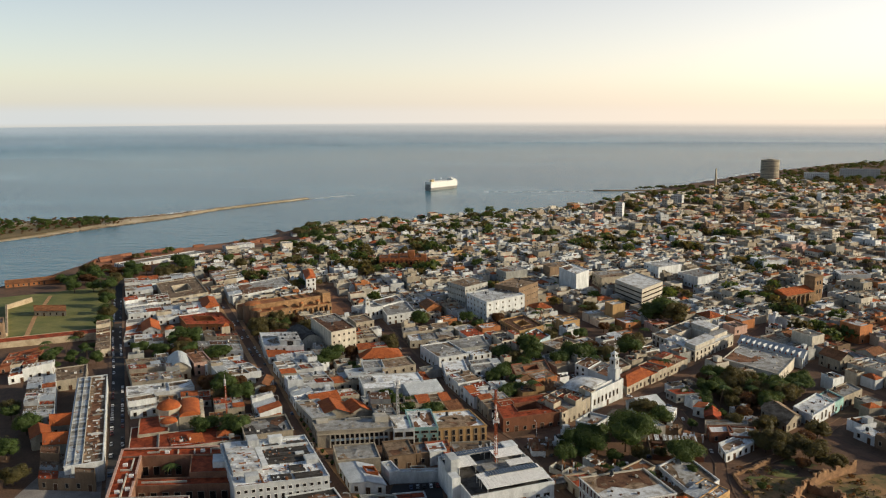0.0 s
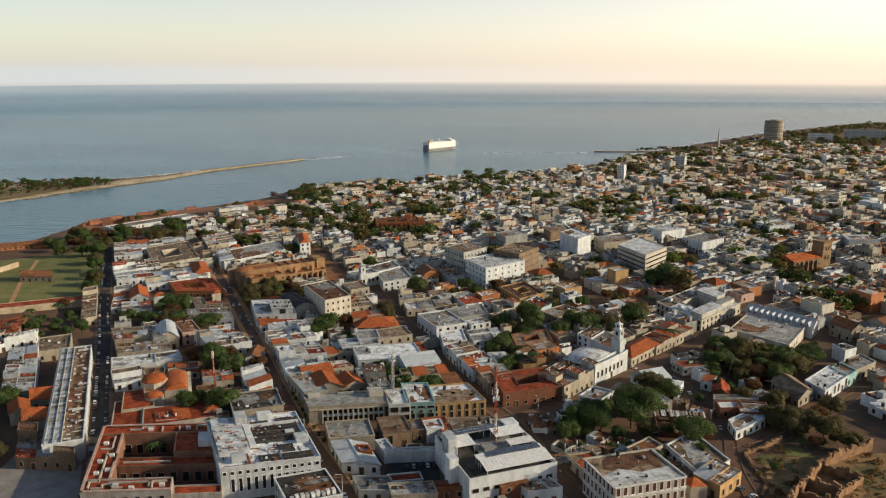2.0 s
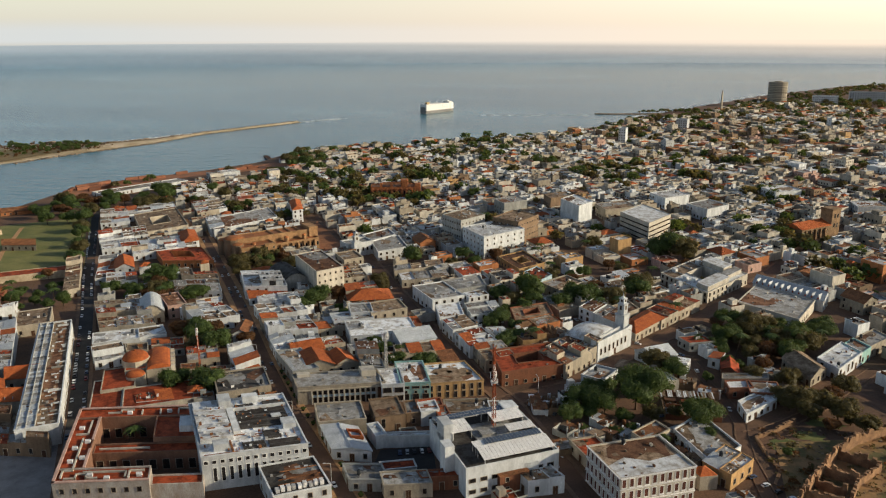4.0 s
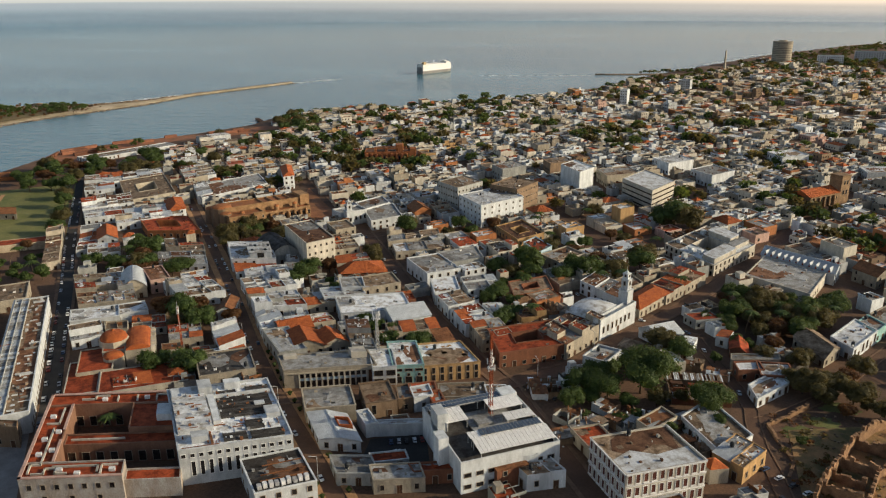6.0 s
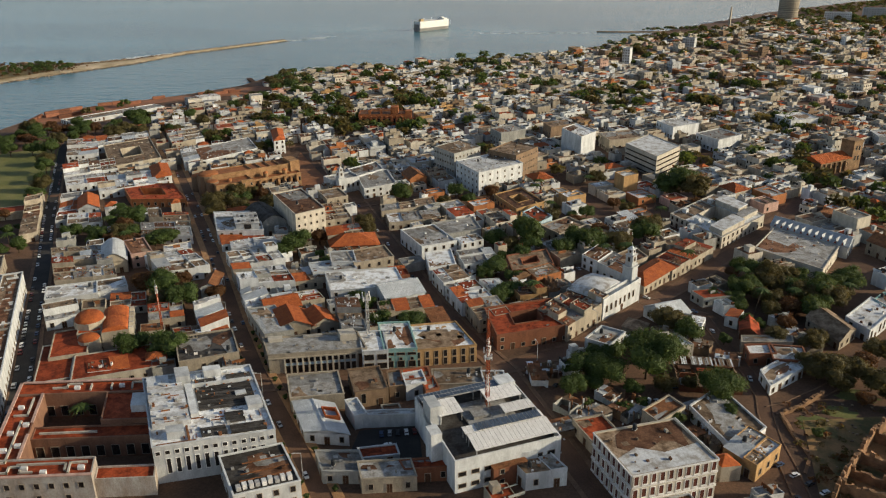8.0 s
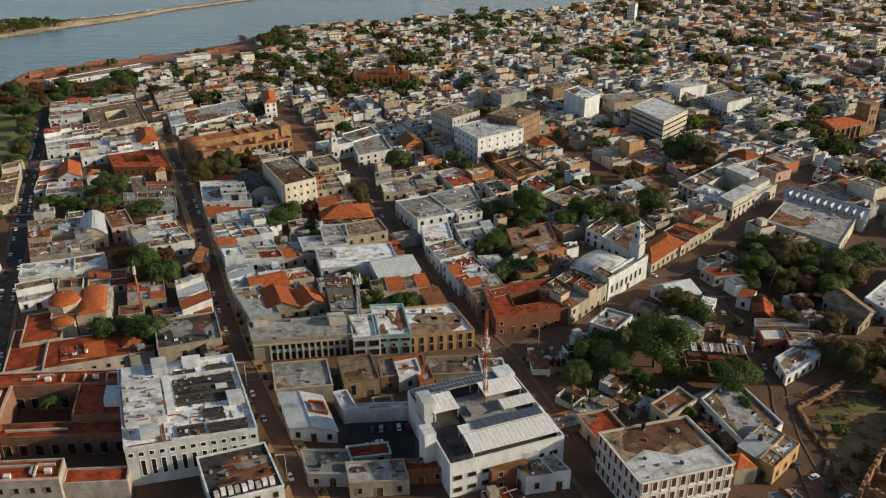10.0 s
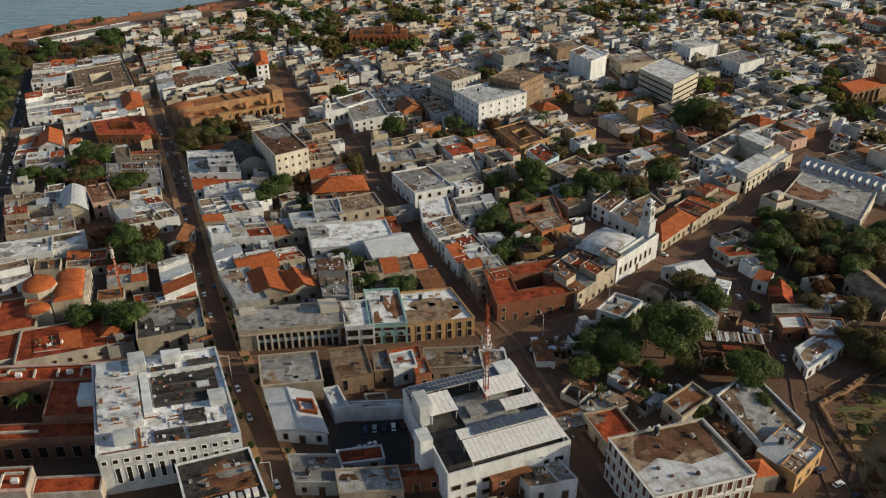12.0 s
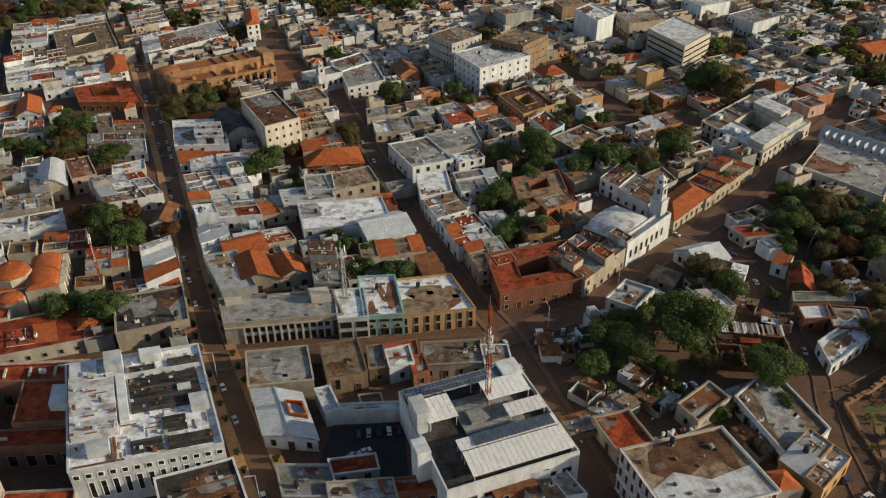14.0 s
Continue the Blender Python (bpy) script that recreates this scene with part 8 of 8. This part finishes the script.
def obelisk():
    root = raised("obelisk", "slender tapering obelisk near the shore", "obelisk", 215, 1480, 0)
    b = Mesh()
    b.box(-3, -3, 0, 3, 3, 3)
    part("plinth", b.data("plinth", wall_mat("c")), root)
    b = Mesh()
    b.tube(0, 0, 3, 36, 2.4, 1.3, 4)
    b.tube(0, 0, 36, 39, 1.3, 0.05, 4)
    part("shaft", b.data("shaft", wall_mat("c")), root)


obelisk()


# ---- the rest of the town ----
random.seed(17)
for x, y, n in ((-390, 565, 2), (-360, 562, 2), (-376, 607, 2), (-315, 725, 3), (-321, 774, 2), (-268, 689, 2), (-251, 628, 2), (-224, 629, 2), (-203, 614, 2), (-185, 592, 1), (-336, 633, 1), (-309, 607, 1), (-250, 861, 3), (-218, 838, 2), (-165, 735, 2), (-148, 709, 2),
                (-103, 447, 1), (-227, 542, 2), (-188, 639, 2), (-219, 671, 2), (-3, 762, 3), (20, 746, 2), (50, 490, 2), (58, 503, 1), (96, 764, 2), (136, 537, 2), (142, 518, 2), (-82, 779, 2), (137, 695, 2), (25, 400, 2), (-30, 386, 2), (144, 607, 2)):
    claim([(x - 6, y - 6), (x + 6, y - 6), (x + 6, y + 6), (x - 6, y + 6)])
    for _ in range(n):
        tree(x + random.uniform(-6, 6), y + random.uniform(-6, 6), random.choice((0, 1, 1, 2, 5)), random.uniform(1.1, 1.6))
claim([(74, 258), (104, 258), (108, 290), (84, 290)])
for x, y, k, q in ((36, 281, 4, 0.9), (30, 288, 2, 0.7), (48, 268, 3, 0.6), (14, 278, 1, 0.7), (0, 264, 0, 0.7), (22, 248, 4, 0.7), (6, 246, 4, 0.6), (38, 243, 0, 0.5), (44, 252, 4, 0.6), (62, 309, 0, 0.9), (84, 302, 2, 0.9), (20, 284, 0, 0.8), (52, 296, 4, 0.8), (93, 272, 5, 1.1), (100, 262, 2, 0.9)):
    tree(x, y, k, q)
for x, y, r in ((-6, 262, 35), (-3, 263.5, 35), (3, 268, 100), (12, 253, 60), (33, 262, 20)):
    car(x, y, r)
claim([(-2, 250), (12, 240), (38, 258), (20, 280)])
def lots():
    """Plots along the street grid, nearest first, that keep clear of streets and of all that stands."""
    rnd = random.Random(99)
    out = []
    for i in range(-9, 88):
        n0 = 12 + 13.6 * i
        a = 30.0
        while a < 2200:
            ln = rnd.uniform(8, 16)
            x, y = n0 * NORMAL[0] + a * ALONG[0], n0 * NORMAL[1] + a * ALONG[1]
            a += ln + rnd.choice((0.2, 0.2, 0.4, 1.5, 3))
            if y < 190 or y > 2300 or x < shore(y) + (85 if 540 < y < 800 else 30 if y < 1350 else 75) or x > 0.55 * y + 240 or x < -0.72 * y - 30:
                continue
            out.append((x, y, ln, rnd.uniform(10.5, 13.4), rnd.random()))
    return sorted(out, key=lambda q: math.hypot(q[0], q[1] - 60))


def far_house(poly, ground_z, h, wall, roof, openings=True):
    """Adds one house of the distant town to the joined meshes: walls, parapet, roof, roof room, openings."""
    cx, cy = (poly[0][0] + poly[2][0]) / 2, (poly[0][1] + poly[2][1]) / 2
    b = FAR_WALL.setdefault(wall, Mesh())
    r = FAR_ROOF.setdefault(roof, Mesh())
    par = rf.uniform(0.2, 0.7)
    top = ground_z + h + par
    k = len(b.v)
    b.v += [(*p, ground_z - 1) for p in poly] + [(*p, top) for p in poly]
    b.f += [(k, k + 1, k + 5, k + 4), (k + 1, k + 2, k + 6, k + 5), (k + 2, k + 3, k + 7, k + 6), (k + 3, k, k + 4, k + 7)]
    ins = [((p[0] - cx) * 0.96 + cx, (p[1] - cy) * 0.96 + cy) for p in poly]
    b.v += [(*p, top) for p in ins] + [(*p, top - par) for p in ins]
    for i in range(4):
        j = (i + 1) % 4
        b.f += [(k + 4 + i, k + 4 + j, k + 8 + j, k + 8 + i), (k + 8 + i, k + 8 + j, k + 12 + j, k + 12 + i)]
    if roof == "T":
        for i in range(4):
            r.face((*poly[i], top + 0.02), (*poly[(i + 1) % 4], top + 0.02), (cx, cy, top + 1.8))
    else:
        r.face(*((*p, top - par + 0.05) for p in ins))
        if rf.random() < 0.4:
            s, ox, oy = rf.uniform(0.2, 0.45), rf.uniform(-2, 2), rf.uniform(-2, 2)
            q = [((p[0] - cx) * s + cx + ox, (p[1] - cy) * s + cy + oy) for p in poly]
            k = len(b.v)
            b.v += [(*p, top - par) for p in q] + [(*p, top + 2) for p in q]
            b.f += [(k, k + 1, k + 5, k + 4), (k + 1, k + 2, k + 6, k + 5), (k + 2, k + 3, k + 7, k + 6), (k + 3, k, k + 4, k + 7), (k + 4, k + 5, k + 6, k + 7)]
    if math.hypot(cx, cy) < 760 and roof != "T":              # tanks, kerbs, hatches and lean-tos on the roof
        for _ in range(rf.choice((2, 3, 5, 7))):
            e, f = rf.choice(((rf.uniform(0.4, 1.4), rf.uniform(0.4, 1.4)), (rf.uniform(2, 5), 0.2), (0.2, rf.uniform(2, 5))))
            u, v = rf.uniform(0.08, 0.75), rf.uniform(0.08, 0.75)
            px = poly[0][0] + (poly[1][0] - poly[0][0]) * u + (poly[3][0] - poly[0][0]) * v
            py = poly[0][1] + (poly[1][1] - poly[0][1]) * u + (poly[3][1] - poly[0][1]) * v
            t = rf.choice((b, b, FAR_WALL.setdefault("g", Mesh()), FAR_ROOF.setdefault("U", Mesh()), FAR_ROOF.setdefault("D", Mesh())))
            ca, sa = math.cos(radians(36)), math.sin(radians(36))
            z = top - par
            t.box(0, 0, z, e, f, z + rf.uniform(0.25, 1.5), fn=lambda p, q, w: (px + p * ca - q * sa, py + p * sa + q * ca, w))
    g = FAR_WALL.setdefault("glass", Mesh())
    for i in (0, 1, 3) if openings else ():
        p, q = poly[i], poly[(i + 1) % 4]
        L = math.dist(p, q)
        ux, uy = (q[0] - p[0]) / L, (q[1] - p[1]) / L
        nx, ny = uy * 0.05, -ux * 0.05
        for fl in range(max(1, int(h / 3.4))):
            for s in range(int(L / 3.2)):
                c, z, w2 = 1.6 + 3.2 * s, ground_z + 1.0 + 3.3 * fl, 0.55
                g.face((p[0] + ux * (c - w2) + nx, p[1] + uy * (c - w2) + ny, z), (p[0] + ux * (c + w2) + nx, p[1] + uy * (c + w2) + ny, z),
                       (p[0] + ux * (c + w2) + nx, p[1] + uy * (c + w2) + ny, z + 1.5), (p[0] + ux * (c - w2) + nx, p[1] + uy * (c - w2) + ny, z + 1.5))


FAR_WALL, FAR_ROOF, FAR_TREES = {}, {}, []
rf = random.Random(123)
near_count = 0
for x, y, ln, dp, pick in lots():
    far_away = math.hypot(x, y) > 620
    cross = 26 if y < 330 else 40
    rot = cross + rf.uniform(-4, 4)
    lean = 122 - rot
    poly = corners(x, y, rot, dp, ln, lean)
    cx, cy = (poly[0][0] + poly[2][0]) / 2, (poly[0][1] + poly[2][1]) / 2
    if near_street(cx, cy, 7.0) or any(near_street(*p, 3.4 if far_away else 5.4 if y < 345 else 4.3) for p in poly):
        continue
    if not is_free(poly):
        poly = corners(x + 1.5, y + 2, rot, dp * 0.6, ln * 0.6, lean)
        if pick > 0.55 and not far_away and is_free(poly):
            tree(cx, cy, None, rf.uniform(0.5, 0.75))
        continue
    wall = rf.choice("wwhhhhhccccccyksso" if cx > -60 or y > 420 else "wwwwhccy")
    roof = rf.choice("WWWGGGSSSSSRTBU" if y > 300 else "WWGGSSRRTB")
    h = rf.choice((3.6, 4.2, 5, 5.5) if y < 345 else (3.8, 4.2, 4.8, 5, 5.5, 6.5)) + (rf.random() < 0.06) * rf.uniform(3, 8)
    if pick < (0.13 if far_away else 0.10):
        if far_away:
            FAR_TREES.append((cx, cy, rf.uniform(3.5, 7)))
        else:
            tree(cx, cy, None, rf.uniform(0.8, 1.2))
        continue
    if near_count < 170 and not far_away:
        near_count += 1
        form = "flat" if roof in "WGSRDB" else "hip" if roof == "T" and rf.random() < 0.5 else "gable"
        house(x, y, rot, dp, ln, lean, h, wall, roof, form, "", near_count < 85)
        continue
    ground_z = level(cx, cy)
    cuts = sorted([0, 1] + [rf.uniform(0.3, 0.7)] * (rf.random() < 0.4))
    for c0, c1 in zip(cuts, cuts[1:]):
        e = [poly[0], poly[1], poly[2], poly[3]]
        sub = [tuple(e[0][k] + (e[3][k] - e[0][k]) * c0 for k in (0, 1)), tuple(e[1][k] + (e[2][k] - e[1][k]) * c0 for k in (0, 1)),
               tuple(e[1][k] + (e[2][k] - e[1][k]) * c1 for k in (0, 1)), tuple(e[0][k] + (e[3][k] - e[0][k]) * c1 for k in (0, 1))]
        far_house(sub, ground_z, max(3.0, h * 0.85 + rf.choice((0, 0, -1.5, 1.5, 3)) * (c0 > 0)), wall, roof if c0 == 0 else rf.choice("WWGGSSSB"))
# low sheds and yards that close the gaps inside the blocks
ra = random.Random(55)
annex = 0
for size, tries in ((10.0, 900), (7.0, 1800), (10.0, 6000), (7.0, 6001), (5.0, 2600)):
    for _ in range(tries):
        n0, a0 = ra.uniform(-35, 230 if tries < 3000 else 560), ra.uniform(90, 560 if tries < 3000 else 1000)
        x, y = n0 * NORMAL[0] + a0 * ALONG[0], n0 * NORMAL[1] + a0 * ALONG[1]
        if y < 190 or annex > 2200 or x < shore(y) + (85 if 540 < y < 800 else 25):
            continue
        rot = (24 if y < 330 else 40) + ra.uniform(-5, 5)
        w, d = size * ra.uniform(0.8, 1.3), size * ra.uniform(0.7, 1.2)
        poly = corners(x, y, rot, w, d, 122 - rot)
        if not is_free(poly) or any(near_street(*p, 5.6 if y < 345 else 4.4 if y < 480 else 2.9) for p in poly):
            continue
        annex += 1
        claim(poly)
        far_house(poly, level(x, y), ra.uniform(2.8, 4.4) if y < 345 else ra.uniform(3.5, 6), ra.choice("wwwhhccg"), ra.choice("SSSGGWWRTUB"), annex % 4 == 0)
for k, b in FAR_WALL.items():
    mat = GLASS if k == "glass" else wall_mat(k, True)
    b.m = [0] * len(b.f)
    tagged(new("far_house_windows" if k == "glass" else "far_house_walls", b.data("far", mat)), "small dark windows of the distant houses" if k == "glass" else f"distant {WORDS[k]} house walls of the old town", "houses", kind="stuff")
for k, b in FAR_ROOF.items():
    tagged(new("far_house_roofs", b.data("far", roof_mat(k, True))), f"distant houses' {RWORDS[k]}s", "roofs", kind="stuff")
for _ in range(1100):                                       # trees of the far districts and along the shore
    y = rs.uniform(620, 2350)
    x = shore(y) + abs(rs.gauss(0, 1)) * 60 + (8 if y < 1350 else 60) if rs.random() < 0.45 and y > 880 else rs.uniform(shore(y) + 20, 0.5 * y + 200)
    FAR_TREES.append((x, y, rs.uniform(2.4, 5.2)))
for cx0, cy0, rad, n in ((-148, 896, 40, 14), (-141, 1000, 40, 12), (-61, 849, 25, 8), (15, 792, 35, 16), (98, 775, 20, 7), (144, 882, 30, 9), (138, 554, 30, 12), (150, 470, 25, 10), (158, 683, 30, 10), (330, 1580, 90, 60), (480, 1650, 110, 60)):
    FAR_TREES += [(cx0 + rs.gauss(0, rad / 2), cy0 + rs.gauss(0, rad / 2), rs.uniform(4, 7)) for _ in range(n)]
FAR_TREES += [(70 + 8 * k, 1440 + 3 * k + rs.uniform(-6, 6), rs.uniform(2.5, 5)) for k in range(14)]
FAR_TREES += DISTANT
stuff_trees("far_trees", FAR_TREES[::2], "dark green trees among the distant houses")
stuff_trees("far_trees", FAR_TREES[1::2], "olive brown trees among the distant houses", LEAF2)


# ---- planting along the middle street ----
random.seed(41)
pts = densify(STREETS["road_middle"], 1.0)
for i in range(44, 150, 6):
    for o in (3.7, -3.7):
        p, q = pts[i], pts[i + 1]
        t = math.atan2(q[1] - p[1], q[0] - p[0])
        x, y = p[0] - math.sin(t) * o, p[1] + math.cos(t) * o
        if random.random() < 0.8:
            root = thing("planter", "small leafy shrub in a dark planter on the pavement", "planter", pose(x, y, level(x, y) + 0.22, 0, 0, random.uniform(0, 360)), "street planters")
            if "pot" not in SHARED:
                b = Mesh()
                b.tube(0, 0, 0, 0.5, 0.32, 0.42, 10)
                SHARED["pot"] = b.data("pot", RUBBER)
            part("pot", SHARED["pot"], root)
            o2 = part("shrub", TREES[4][0], root, pose(0, 0, 0.9))
            o2.scale = (0.28, 0.28, 0.35)


# ---- from plan to metres ----
for ob in list(scene.objects):
    if ob.parent is None and ob.type in ("MESH", "EMPTY"):
        ob.matrix_basis = Matrix.Scale(TOWN, 4) @ ob.matrix_basis
